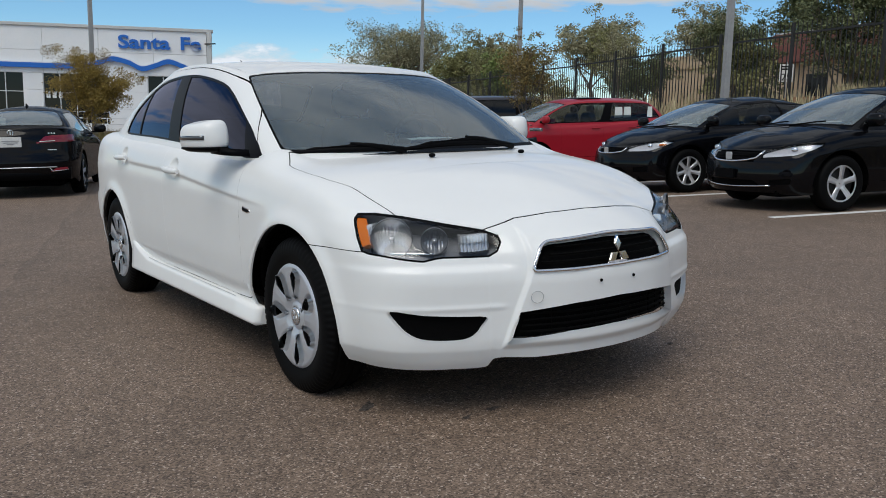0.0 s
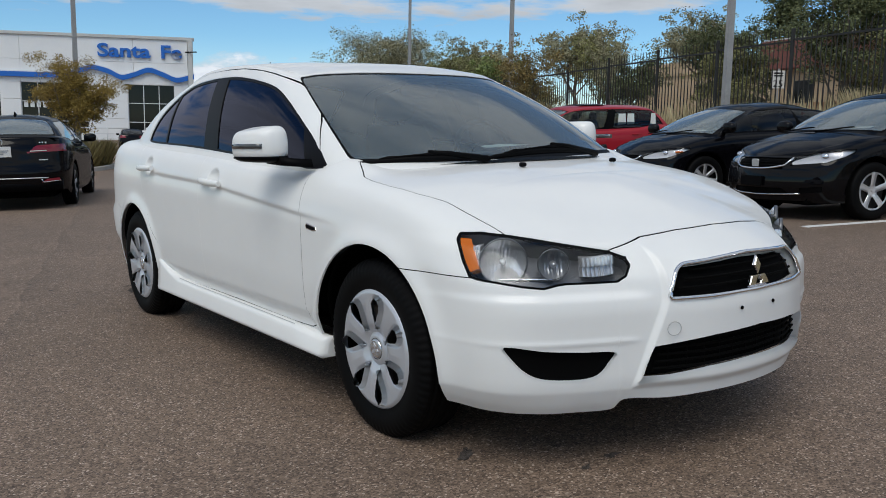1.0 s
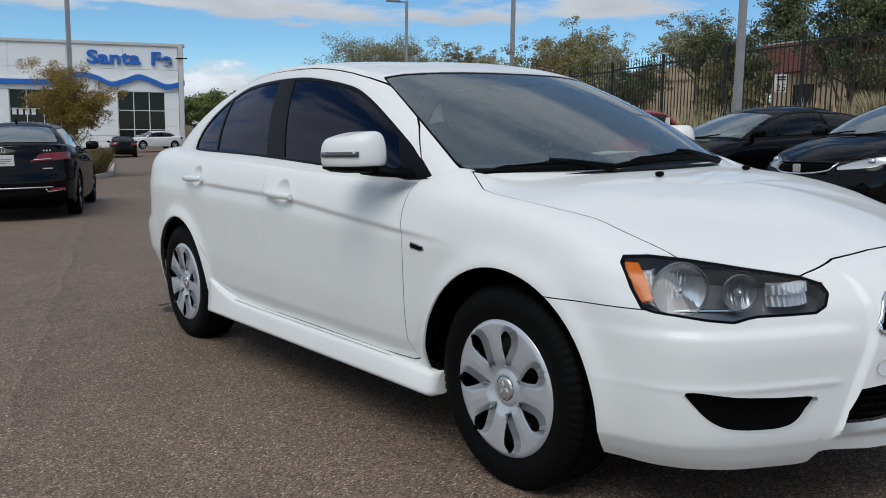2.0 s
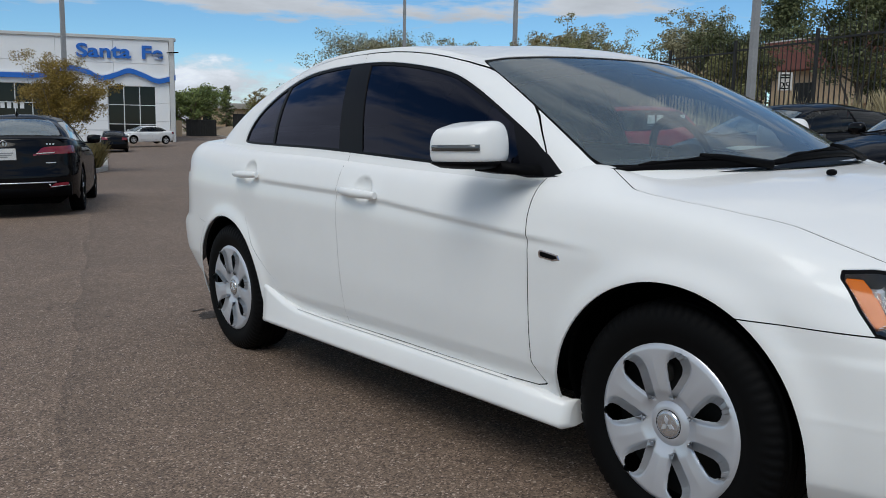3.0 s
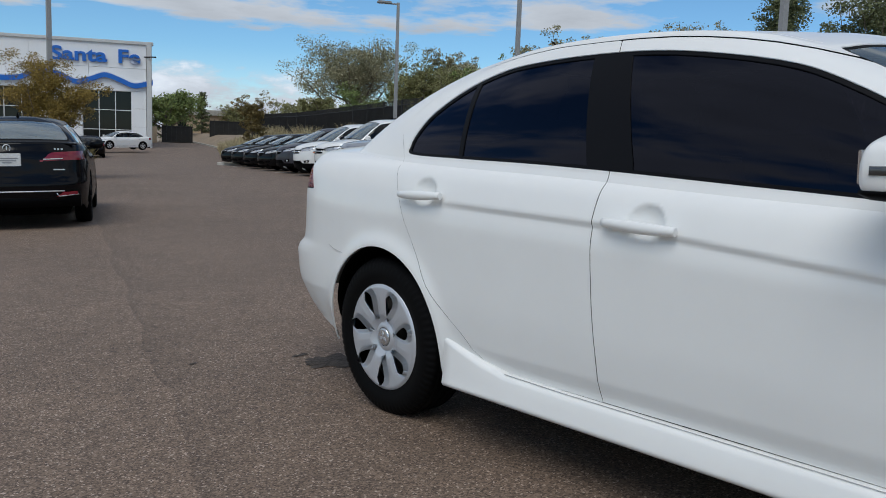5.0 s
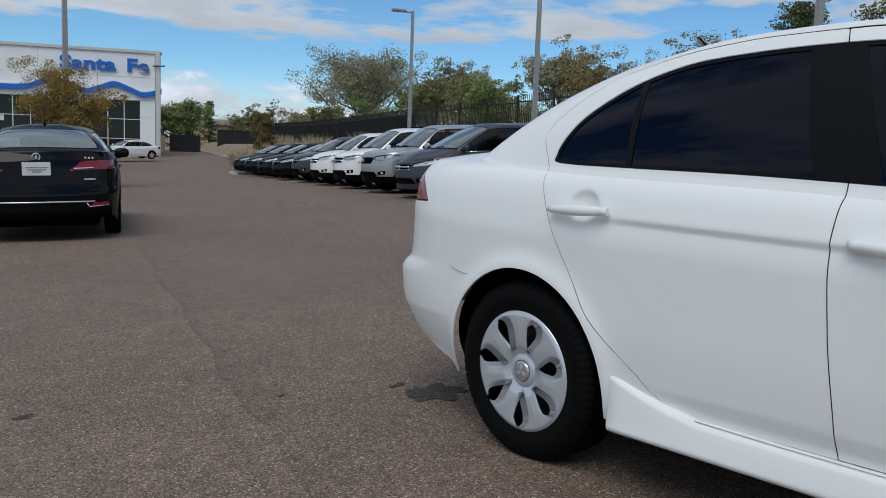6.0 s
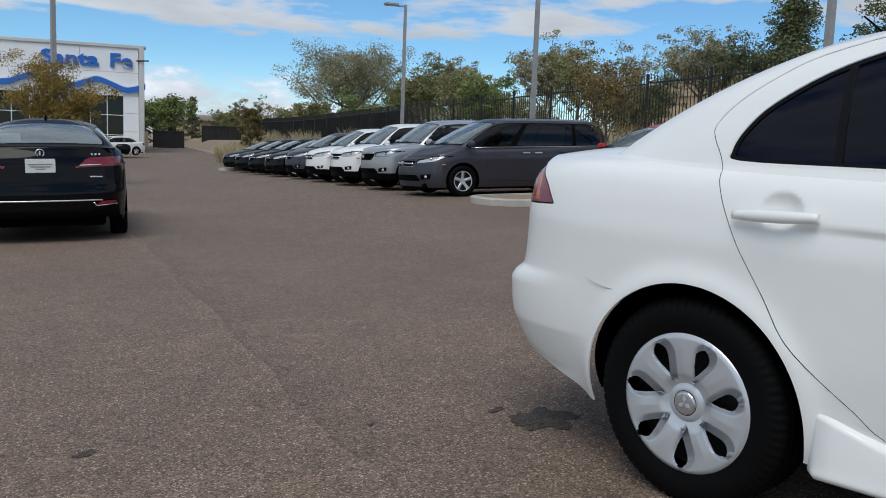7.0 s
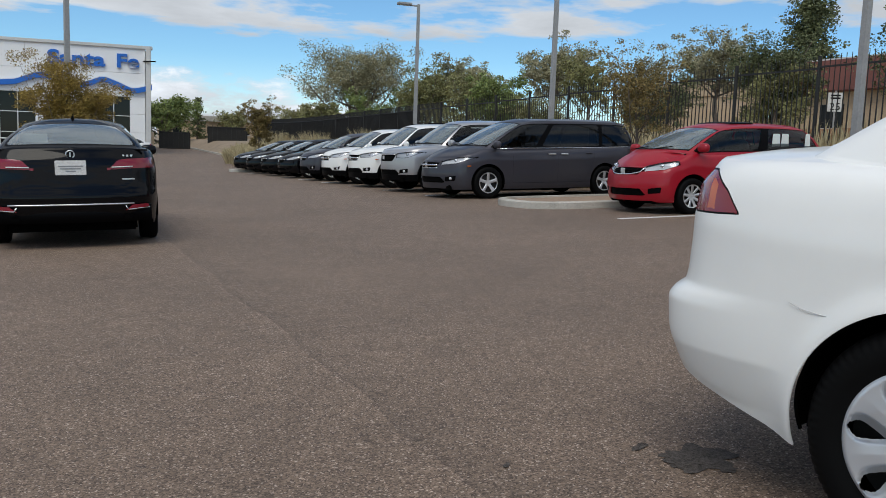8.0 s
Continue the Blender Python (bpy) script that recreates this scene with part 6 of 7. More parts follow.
for k, (x, y, h, w) in enumerate(((25.6, 21.6, 3.6, 3.2), (24.6, 16.6, 3.4, 3.0), (27.0, 23.6, 3.2, 3.2), (22.4, 9.0, 3.2, 2.8), (21.8, 6.6, 3.6, 3.0), (28.6, 31.0, 3.2, 3.4), (30.2, 35.8, 3.0, 3.4), (32.6, 42.5, 3.0, 3.8))):
    tree("shrub", x, y, h, w, DEEP if k % 2 == 0 else OLIVE, "dense dark shrub close behind the fence", 90 + k, 2200, 0.13, 0.03, 0.95, 0.07, bushy=True)
# far end of the aisle
tree("tree", 39.2, 104.0, 6.8, 9.6, FRESH, "round green tree beyond the gates", 41, 3600, 0.42, 0.1, 0.95, 0.3)
tree("tree", 33.5, 106.0, 4.6, 8.0, OLIVE, "low olive tree beyond the gates", 42, 1600, 0.4, 0.05, 0.95, 0.2)
tree("tree", 47.5, 112.0, 6.6, 2.9, DEEP, "dark pointed conifer in the distance", 43, 1500, 0.30, 0.05, 1.0, 0.15, spire=True)
tree("tree", 52.5, 112.0, 4.6, 5.0, OLIVE, "small green tree in the distance", 44, 1100, 0.35, 0.05, 0.95, 0.15)
tree("tree", 57.0, 120.0, 5.0, 4.2, DEEP, "dark round tree in the distance", 45, 1200, 0.32, 0.05, 0.95, 0.15)
tree("tree", 44.0, 80.0, 4.4, 6.0, OLIVE, "low green tree past the far fence", 46, 1500, 0.3, 0.05, 0.95, 0.15)
for k, (x, y, h, w) in enumerate(((21.3, 48.0, 1.25, 2.2), (22.8, 51.5, 1.3, 2.4), (24.0, 55.0, 1.2, 2.2), (19.4, 41.5, 1.2, 2.0), (15.2, 16.9, 1.3, 1.8), (14.8, 15.4, 1.35, 1.9), (14.4, 13.9, 1.35, 1.9), (14.0, 12.3, 1.3, 1.8), (13.6, 10.8, 1.2, 1.7), (15.4, 6.6, 0.9, 1.3), (14.9, 5.0, 0.8, 1.2))):
    tuft("grass_tuft", x, y, h, w, STRAW, "large straw-coloured tuft of dry grass", 60 + k, 700)
bank = random.Random(77)
for k in range(17):
    x, y, _ = along(20.0 + 2.9 * k + bank.uniform(-0.7, 0.7), bank.uniform(11.3, 12.4))
    tuft("grass_tuft", x, y, bank.uniform(1.1, 1.6), bank.uniform(1.9, 2.8), STRAW, "large straw-coloured tuft of dry grass", 160 + k, 620)
for k, (x, y, h, w) in enumerate(((4.3, 25.7, 0.85, 1.6), (5.0, 26.8, 0.95, 1.7), (5.6, 28.8, 0.9, 1.7), (6.0, 31.0, 0.8, 1.6), (3.0, 25.4, 0.7, 1.4))):
    tuft("shrub", x, y, h, w, SHRUB, "low yellow-green shrub in the kerbed island", 80 + k, 800, base=ground_z(x, y) + 0.1)


# ---------------------------------------------------------------- houses past the fence
def low_house(x, y, turn, size, wall, roof, label, eave=0.5, storey_windows=3, band=None):
    z = ground_z(x, y)
    h = thing("house", label, "house", pose(x, y, z, 0, 0, turn))
    L, D, H = size
    part("wall", block((L, D, H), (0, 0, H / 2), 0.02), wall, h)
    band = band or H * 0.28
    part("fascia", block((L + 2 * eave, D + 2 * eave, band), (0, 0, H + band / 2 - 0.02), 0.03), roof, h, "red-brown metal fascia")
    part("roof", block((L + 2 * eave - 0.2, D + 2 * eave - 0.2, 0.1), (0, 0, H + band)), GREYTRIM, h)
    for k in range(storey_windows):
        xx = -L / 2 + L * (k + 0.5) / storey_windows
        w = part("window", block((1.2, 0.06, 1.0), (xx, -D / 2 - 0.01, H * 0.52)), WINDOW, h)
        part("window_frame", block((1.36, 0.05, 0.08), (xx, -D / 2 - 0.02, H * 0.52 - 0.54)), FRAME, w)
    return h


low_house(36.1, 11.7, -106, (16, 9, 2.2), STUCCO, REDROOF, "low tan building with a red-brown fascia behind the fence", 0.5, 4, 1.3)
low_house(47.9, 34.9, -106, (8.6, 5, 3.2), STUCCO, STUCCO, "plain tan stucco building behind the fence", 0.1, 0)
low_house(52.0, 118.0, -20, (14, 8, 2.6), STUCCO, CONCRETE, "pale low house in the distance beyond the gates", 0.4, 3)


def block_wall():
    rings = []
    for a in np.arange(-20, 24, 2.0):
        p, q = along(a, 19.5), along(a, 19.8)
        z = ground_z(p[0], p[1])
        rings.append([(p[0], p[1], z - 0.2), (p[0], p[1], z + 0.75), (q[0], q[1], z + 0.75), (q[0], q[1], z - 0.2)])
    solid("garden_wall", loft(rings, True, False), weathered("brown_block_wall", (0.30, 0.15, 0.08), (0.36, 0.20, 0.11), 1.0, 20.0), "low rusty-brown block wall behind the fence", "wall", "structure")


block_wall()


def speed_sign(x, y):
    z = ground_z(x, y)
    s = thing("traffic_sign", "white speed-limit sign on a steel post behind the fence", "sign", pose(x, y, z, 0, 0, -57))
    part("post", block((0.05, 0.05, 2.1), (0, 0.03, 0.95)), GALV, s)
    part("plate", block((0.46, 0.012, 0.62), (0, 0, 1.62), 0.004), LINE, s, "white plate")
    cu = bpy.data.curves.new("text", "FONT")
    cu.body, cu.size, cu.extrude, cu.align_x = "25", 0.34, 0.004, "CENTER"
    tmp = new("digits", cu)
    me = bpy.data.meshes.new_from_object(tmp.evaluated_get(bpy.context.evaluated_depsgraph_get()))
    bpy.data.objects.remove(tmp)
    for v in me.vertices:
        v.co = Vector((v.co.x, -0.008 - v.co.z, 1.36 + v.co.y))
    part("digits", me, BLACK, s)
    for k in range(2):
        part("word_bar", block((0.30, 0.008, 0.05), (0, -0.008, 1.84 - 0.09 * k)), BLACK, s)


speed_sign(25.1, 14.8)


# ---------------------------------------------------------------- other cars
def family_spec(W, front, wb, rear, H, nose, cowl, belt, tail, y_cowl, y_head, y_back, y_deck, z_deck, clear=0.2, roof_in=0.70, square=1.0):
    """A car's outline from a few lengths: width, overhangs, wheelbase, height; heights of nose, cowl, belt and tail; where windscreen and rear glass begin and end."""
    w = W / 2
    r = wb + rear
    plan = []
    for (x, y, zb, zt) in SALOON["plan"]:
        x = x / 0.868 * w
        if y < 0:
            yy = y * front / 0.918
        elif y < 2.635:
            yy = y / 2.635 * wb
        else:
            yy = wb + (y - 2.635) / 1.01 * rear
        z0 = clear + (0.08 if y > 3.2 else 0.0) + (0.02 if y < -0.7 else 0)
        t = curve1([(-front, nose), (-front * 0.55, nose + (cowl - nose) * 0.35), (-front * 0.15, nose + (cowl - nose) * 0.66), (y_cowl + 0.25, cowl - 0.035), (y_cowl + 0.6, belt - 0.01), (wb * 0.8, belt + 0.035), (wb + 0.2, tail - 0.01), (r, tail)])
        plan.append((x, yy, z0, float(t(yy))))
    spec = dict(plan=plan, section=SALOON["section"], medial=(-front * 0.35, max(r - 0.5, wb)), crown=3.0)
    spec["front"] = [(0.1, 0.08), (clear + 0.06, 0.03), (nose * 0.55, 0.0), (nose * 0.78, 0.02 * square), (nose * 0.92, 0.07 * square), (nose, 0.16 * square), (nose + 0.2, 0.18 * square)]
    spec["rear"] = [(clear, -0.10), (clear + 0.2, -0.02), (0.55, 0), (0.66, -0.03), (tail * 0.85, -0.06), (tail, -0.12), (tail + 0.2, -0.14)]
    spec["deck"] = [(-front, nose), (-front * 0.6, nose + (cowl - nose) * 0.45), (y_cowl - 0.18, nose + (cowl - nose) * 0.85), (y_cowl + 0.1, cowl + 0.02), (wb * 0.9, belt + 0.05), (r, tail + 0.02)]
    b = w * 0.905
    q = w * roof_in
    yl, ys = y_back, y_deck
    spec["base"] = [(0, y_cowl, cowl + 0.01), (0.38 * w, y_cowl + 0.04, cowl + 0.01), (0.69 * w, y_cowl + 0.15, cowl), (0.83 * w, y_cowl + 0.27, cowl - 0.015), (b - 0.012, y_cowl + 0.45, belt), (b, y_cowl + 0.9, belt + 0.01),
                    (b, max(wb * 0.58, (y_head + yl) / 2 - 0.1), belt + 0.02), (b, max(wb * 0.80, yl - 0.55), belt + 0.035), (b - 0.02, ys - 0.35, belt + 0.05), (0.80 * w, ys - 0.12, z_deck - 0.01), (0.58 * w, ys - 0.03, z_deck), (0, ys, z_deck + 0.01)]
    h = H - 0.085
    spec["roof"] = [(0, y_head - 0.06, h), (0.32 * w, y_head - 0.05, h - 0.01), (0.54 * w, y_head - 0.02, h - 0.03), (0.66 * w, y_head + 0.03, h - 0.055), (q, y_head + 0.18, h - 0.02), (q + 0.012, y_head + 0.45, h + 0.005),
                    (q + 0.015, (y_head + yl) / 2 + 0.05, h + 0.012), (q + 0.005, yl - 0.5, h), (q - 0.02, yl - 0.2, h - 0.02), (q - 0.07, yl - 0.06, h - 0.035), (0.42 * w, yl - 0.01, h - 0.01), (0, yl + 0.03, h + 0.01)]
    spec["roof_medial"] = (y_head + 0.35, max(yl - 0.4, y_head + 0.5))
    spec["roof_line"] = [(y_head, H - 0.06), (y_head + 0.4, H - 0.012), ((y_head + yl) / 2, H), (yl - 0.3, H - 0.02), (yl, H - 0.05)]
    return spec


WHEELS = {}


def wheel_set(R, rim, spokes):
    key = (R, rim, spokes)
    if key not in WHEELS:
        n = 2 * math.pi / spokes
        WHEELS[key] = wheel_meshes(R, 0.205, rim, spokes, 0.04, rim * 0.27, rim * 0.90, rim * 0.27 * n * 0.56, rim * 0.9 * n * 0.78, [0.060, 0.060, 0.058, 0.070, 0.088, 0.085, 0.07], steps=40)
    return WHEELS[key]


def other_car(name, label, at, spec, mat, wb, W, R=0.32, rim=0.22, spokes=5, lamp=(0.72, 0.62, 0.40), grille=(0.38, 0.60, 0.70), low=(0.36, 0.30, 0.42), chrome="top", cladding=0.0,
              panes=((3.35, 5.75, 0.05, 0.86), (6.0, 8.35, 0.05, 0.86)), glass_mat=None, tail=(0.80, 0.98, 0.5), rear_glass=(9.3, 0.05, 0.95), rails=False, plate=False, amber=False, group="", columns=170, rows=34, posts=None, tail_shape=None, chin=False, dash_card=False, belt=False):
    skin = car_skin(spec, columns, rows)
    w = W / 2
    front = -spec["plan"][0][1]
    r = spec["plan"][-1][1]
    zl, zi, xi = lamp
    zg0, zg1 = grille[1], grille[2]
    head = [(0.965 * w, zl + 0.065), (0.90 * w, zl + 0.078), (0.75 * w, zl + 0.06), (xi * w + 0.05, zi + 0.055), (xi * w, zi + 0.02), (xi * w + 0.03, zi - 0.04), (0.70 * w, zl - 0.075), (0.86 * w, zl - 0.06), (0.93 * w, zl - 0.01)]
    gr = [(-0.2, zg0), (grille[0] * w * 0.85, zg0), (grille[0] * w, (zg0 + zg1) / 2), (grille[0] * w * 1.05, zg1 - 0.01), (grille[0] * w * 0.9, zg1), (-0.2, zg1 + 0.01)]
    lo = [(-0.3, low[1]), (low[0] * w * 1.1, low[1]), (low[0] * w * 1.2, low[1] + 0.02), (low[0] * w, low[2]), (-0.3, low[2])]
    fog = [(0.60 * w, low[1] + 0.03), (0.84 * w, low[1] + 0.05), (0.86 * w, low[2] + 0.03), (0.62 * w, low[2])]
    ylim = (-front - 0.2, -0.25)
    y0 = 0.18 * wb + 0.05
    pst = posts or (y0, wb * 0.575, wb * 0.90)
    zd = 0.33 + cladding * 0.25
    marks = [Mark("none", (1,), top([(-1, spec["base"][0][1] + 0.03), (0.5 * w, spec["base"][1][1] + 0.08), (2, spec["base"][3][1]), (2, spec["base"][8][1]), (0.6 * w, spec["base"][10][1] - 0.12), (-1, spec["base"][11][1] - 0.1)]))]
    if cladding:
        marks.append(Mark("cladding", (0,), lambda v, a: np.minimum.reduce([v[:, 2] - cladding - 0.08 * smooth(0.2, 0.0, np.abs(v[:, 0])), np.hypot(v[:, 1], v[:, 2] - R) - R - 0.10, np.hypot(v[:, 1] - wb, v[:, 2] - R) - R - 0.10])))
    marks += [
        Mark("hood", (0, 1), lambda v, a: np.maximum.reduce([inside([(-0.1, -front - 0.2), (xi * w, -front - 0.2), (0.62 * w, -front * 0.62), (0.80 * w, -front * 0.3), (0.83 * w, 0.1), (0.78 * w, spec["base"][2][1] - 0.01), (0.38 * w, spec["base"][1][1] - 0.02), (-0.1, spec["base"][0][1] - 0.02)])(v[:, 0], v[:, 1]), zg1 + 0.02 - v[:, 2]]), 0.003),
        Mark("front_door", (0,), side([(pst[0], zd), (pst[1], zd), (pst[1] + 0.03, 1.6), (pst[0] + 0.03, 1.6)]), 0.003),
        Mark("rear_door", (0,), side([(pst[1], zd), (pst[2] - 0.30, zd), (pst[2] - 0.12, 0.55), (pst[2], 0.85), (pst[2] + 0.02, 1.6), (pst[1] + 0.03, 1.6)]), 0.003),
        Mark("windscreen_band", (2,), pane(-1, 2.88, 0.01, 0.985)), Mark("windscreen", (2,), pane(-1, 2.78, 0.05, 0.96)),
        Mark("rear_band", (2,), pane(rear_glass[0], 99, rear_glass[1], rear_glass[2])), Mark("rear_glass", (2,), pane(rear_glass[0] + 0.12, 99, rear_glass[1] + 0.04, rear_glass[2] - 0.03)),
        Mark("window_trim", (2,), pane(panes[0][0] - 0.1, panes[-1][1] + 0.12, 0.015, panes[0][3] + 0.035))]
    for k, p in enumerate(panes):
        marks.append(Mark("pane_%d" % k, (2,), pane(*p)))
    tl = tail_shape or [(1.2 * w, tail[0]), (tail[2] * w, tail[0] + 0.02), (tail[2] * w + 0.03, tail[1]), (1.2 * w, tail[1] - 0.01)]
    marks += [Mark("tail_lamp", (0,), face(tl, (r - 0.42, r + 0.5))),
              Mark("headlamp", (0, 1), face(head, ylim), 0.004, "lamp_edge"),
              Mark("grille", (0,), face(gr, ylim)),
              Mark("intake", (0,), face(lo, ylim)), Mark("fog_recess", (0,), face(fog, ylim)),
              Mark("none", (0,), circle(0, R, R + 0.055)), Mark("none", (0,), circle(wb, R, R + 0.055))]
    reg, cv = carve(skin, marks)
    car = thing(name, label, "car", at, group)
    G = glass_mat or SMOKED

    def panel(nm, region, m, wall=0.01, sink=0.0, lab=""):
        if region in reg:
            return part(nm, skin_mesh(nm, *skin.piece(reg[region], True, wall=wall, sink=sink)), m, car, lab)

    def pair(nm, region, m, wall=0.01, sink=0.0, lab=""):
        return [part(nm, skin_mesh(nm, *skin.piece(reg[region], False, (s,), wall=wall, sink=sink)), m, car, lab) for s in (1, -1)] if region in reg else []
    panel("body_shell", "body", mat)
    panel("hood", "hood", mat)
    panel("seam", "seam", DARK, 0, 0.008)
    panel("cladding", "cladding", BLACK, 0.01, 0, "black plastic cladding")
    fd = pair("front_door", "front_door", mat)
    rd = pair("rear_door", "rear_door", mat)
    panel("windscreen_frame", "windscreen_band", BLACK, 0, 0.002)
    panel("windscreen", "windscreen", VEILED, 0, 0.003)
    panel("rear_screen_frame", "rear_band", BLACK, 0, 0.002)
    panel("rear_screen", "rear_glass", G, 0, 0.003)
    pair("window_trim", "window_trim", BLACK, 0, 0.002)
    for k in range(len(panes)):
        pair("side_window", "pane_%d" % k, G, 0, 0.004)
    panel("grille", "grille", MESH, 0, 0.02, "black grille")
    panel("intake", "intake", MESH, 0, 0.02)
    pair("fog_recess", "fog_recess", BLACK, 0, 0.012)
    if cladding or chrome == "bar":
        c = np.mean(cv[reg["fog_recess"]], axis=0)
        for s in (1, -1):
            part("fog_lamp", blob((0.085, 0.05, 0.06), (s * c[0], c[1] + 0.012, c[2]), 2.6, 16, 10), LAMP_BRIGHT, car, "small bright fog lamp")
    if chrome == "bar":
        for s in (1, -1):
            part("side_marker", blob((0.02, 0.10, 0.028), (s * (w - 0.006), -R - 0.12, zl - 0.12), 3, 12, 8), AMBER, car, "amber side marker")
    pair("tail_lamp", "tail_lamp", RED, 0.01, -0.004, "red tail lamp")
    pair("lamp_surround", "lamp_edge", DARK, 0, 0.004)
    if "headlamp" in reg:
        for s in (1, -1):
            hl = part("headlamp", skin_mesh("headlamp", *skin.piece(reg["headlamp"], False, (s,), sink=0.0)), LENS, car)
            part("reflector", skin_mesh("reflector", *skin.piece(reg["headlamp"], False, (s,), sink=0.03)), LAMP_BRIGHT, hl)
            c = np.mean(cv[reg["headlamp"]], axis=0)
            part("projector", blob((0.09, 0.07, 0.075), (s * (c[0] + 0.02), c[1] + 0.025, c[2]), 2.3, 16, 10), CHROME, hl)
            if amber:
                part("amber_corner", blob((0.06, 0.12, 0.03), (s * 0.88 * w, c[1] + 0.16, c[2] + 0.015), 3, 14, 8), AMBER, hl)
    fx = -front
    plan_y = curve1([(p[0], p[1]) for p in spec["plan"][:7]])
    front_of = curve1(spec["front"])

    def nose(x, z, out=0.004):
        """A point on the front of the car at x and z."""
        return (x, float(plan_y(min(abs(x), 0.8 * w))) + float(front_of(z)) - out, z)
    if chrome == "ring":
        # a bright lip that runs under the grille and up its sides
        gx = grille[0] * w * 1.03
        pts = [nose(-gx, zg1 - 0.005), nose(-gx * 0.97, zg1 - 0.035)]
        pts += [nose(x, zg0 + 0.004 + (zg1 - zg0) * 0.42 * abs(x / gx) ** 2.6) for x in np.linspace(-gx * 0.9, gx * 0.9, 15)]
        pts += [nose(gx * 0.97, zg1 - 0.035), nose(gx, zg1 - 0.005)]
        part("chrome_lip", tube(pts, 0.011, 8), CHROME, car, "chrome lip under the grille")
        for k in range(3):
            z = zg0 + (zg1 - zg0) * (0.35 + 0.22 * k)
            part("grille_bar", tube([nose(x, z, -0.010) for x in np.linspace(-gx * 0.82, gx * 0.82, 11)], 0.005, 6), BLACK, car)
    if chin:
        part("chrome_chin", tube([nose(x, low[1] + 0.012 + 0.05 * (x / w) ** 2) for x in np.linspace(-0.62 * w, 0.62 * w, 17)], 0.008, 6), CHROME, car, "thin chrome strip under the intake")
    if dash_card:
        part("dash_card", prism([(0.30, 0), (0.56, 0.01), (0.54, 0.10), (0.29, 0.09)], pose(0, spec["base"][0][1] + 0.22, spec["base"][0][2] + 0.035, 8), 0.003), PAPER, car, "white card on the dashboard")
    if chrome in ("top", "bar"):
        pts = []
        for x in np.linspace(-grille[0] * w * 1.02, grille[0] * w * 1.02, 13):
            yy = float(np.interp(abs(x), [p[0] for p in spec["plan"][:6]], [p[1] for p in spec["plan"][:6]])) + (0.02 if chrome != "bar" else 0.0)
            z = zg1 - 0.012 if chrome == "top" else (zg0 + zg1) / 2
            pts.append((x, yy + float(curve1(spec["front"])(z)) - 0.022, z))
        if chrome == "bar":
            part("chrome_bar", tube([(x * 0.97, y + 0.012, z - 0.062) for x, y, z in pts], 0.011, 8, False, 0.8), CHROME, car)
        part("chrome_bar", tube(pts, 0.014 if chrome != "bar" else 0.022, 8, False, 0.9), CHROME, car, "chrome grille bar")
    zb = (zg0 + zg1) / 2
    part("badge", prism([(-0.05, -0.04), (0.05, -0.04), (0.055, 0.03), (0.04, 0.045), (-0.04, 0.045), (-0.055, 0.03)], pose(0, fx + float(curve1(spec["front"])(zb)) - 0.002, zb, 90), 0.012, 0.004), GLOSSY, car, "plain chrome badge")
    b = spec["base"]
    for s in (1, -1):
        ym = b[4][1] - 0.05
        mir = part("wing_mirror", blob((0.22, 0.13, 0.15), (s * (w + 0.03), ym, b[4][2] + 0.09), 2.8, 20, 12), mat if mat is not None else BLACK, car)
        part("mirror_arm", block((0.12, 0.06, 0.03), (s * (w - 0.07), ym + 0.02, b[4][2] + 0.03), 0.008), BLACK, mir)
        for (yh, d) in ((pst[1] - 0.16, fd), (pst[2] - 0.14, rd)):
            if d:
                z = b[6][2] - 0.11
                part("door_handle", blob((0.03, 0.19, 0.028), (s * (w * 0.995), yh, z), 3, 16, 8), mat, d[0] if s > 0 else d[1])
        for yc in (0, wb):
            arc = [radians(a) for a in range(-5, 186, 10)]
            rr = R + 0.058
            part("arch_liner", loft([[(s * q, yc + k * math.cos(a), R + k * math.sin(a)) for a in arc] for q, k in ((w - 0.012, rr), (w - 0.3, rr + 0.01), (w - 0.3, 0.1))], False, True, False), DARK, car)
            add_wheel(car, wheel_set(R, rim, spokes), pose(s * (w - 0.115), yc, R - 0.003, 0, 0, 0 if s > 0 else 180), ALLOY)
        if rails:
            part("roof_rail", tube([(s * w * 0.64, y, spec["roof"][5][2] + 0.075) for y in np.linspace(spec["roof"][4][1] + 0.15, spec["roof"][8][1] - 0.1, 6)], 0.016, 8), BLACK, car)
    if belt:
        # bright strip under the side windows, bright door handles and the side of the tail lamp
        for s in (1, -1):
            part("belt_strip", tube([(s * (p[0] + 0.012), p[1], p[2] + 0.006) for p in b[4:9]], 0.009, 6), CHROME, car, "chrome strip under the side windows")
            for yh in (pst[1] - 0.14, pst[1] + 0.18):
                part("bright_handle", blob((0.03, 0.21, 0.03), (s * (w * 0.998), yh, b[6][2] - 0.13), 3, 16, 8), GLOSSY, car, "chrome door handle")
            part("tail_side", prism([(r - 0.42, b[8][2] - 0.11), (r - 0.10, b[8][2] - 0.12), (r - 0.12, b[8][2] + 0.01), (r - 0.34, b[8][2] - 0.01)], Matrix(((0, 0, s, s * (w * 0.955 - 0.002)), (1, 0, 0, 0), (0, 1, 0, 0), (0, 0, 0, 1))), 0.03, 0.008), RED, car, "red side of the tail lamp")
    # near-black pan, set low and wide to block light from the ground beneath
    part("floor_pan", block((W - 0.52, r + front - 0.45, 0.12), (0, (r - front) / 2, 0.235 + cladding * 0.2), 0.02), DARK, car)
    part("dashboard", block((W - 0.35, 0.5, 0.2), (0, b[0][1] + 0.45, b[4][2] - 0.10), 0.05), DASH, car)
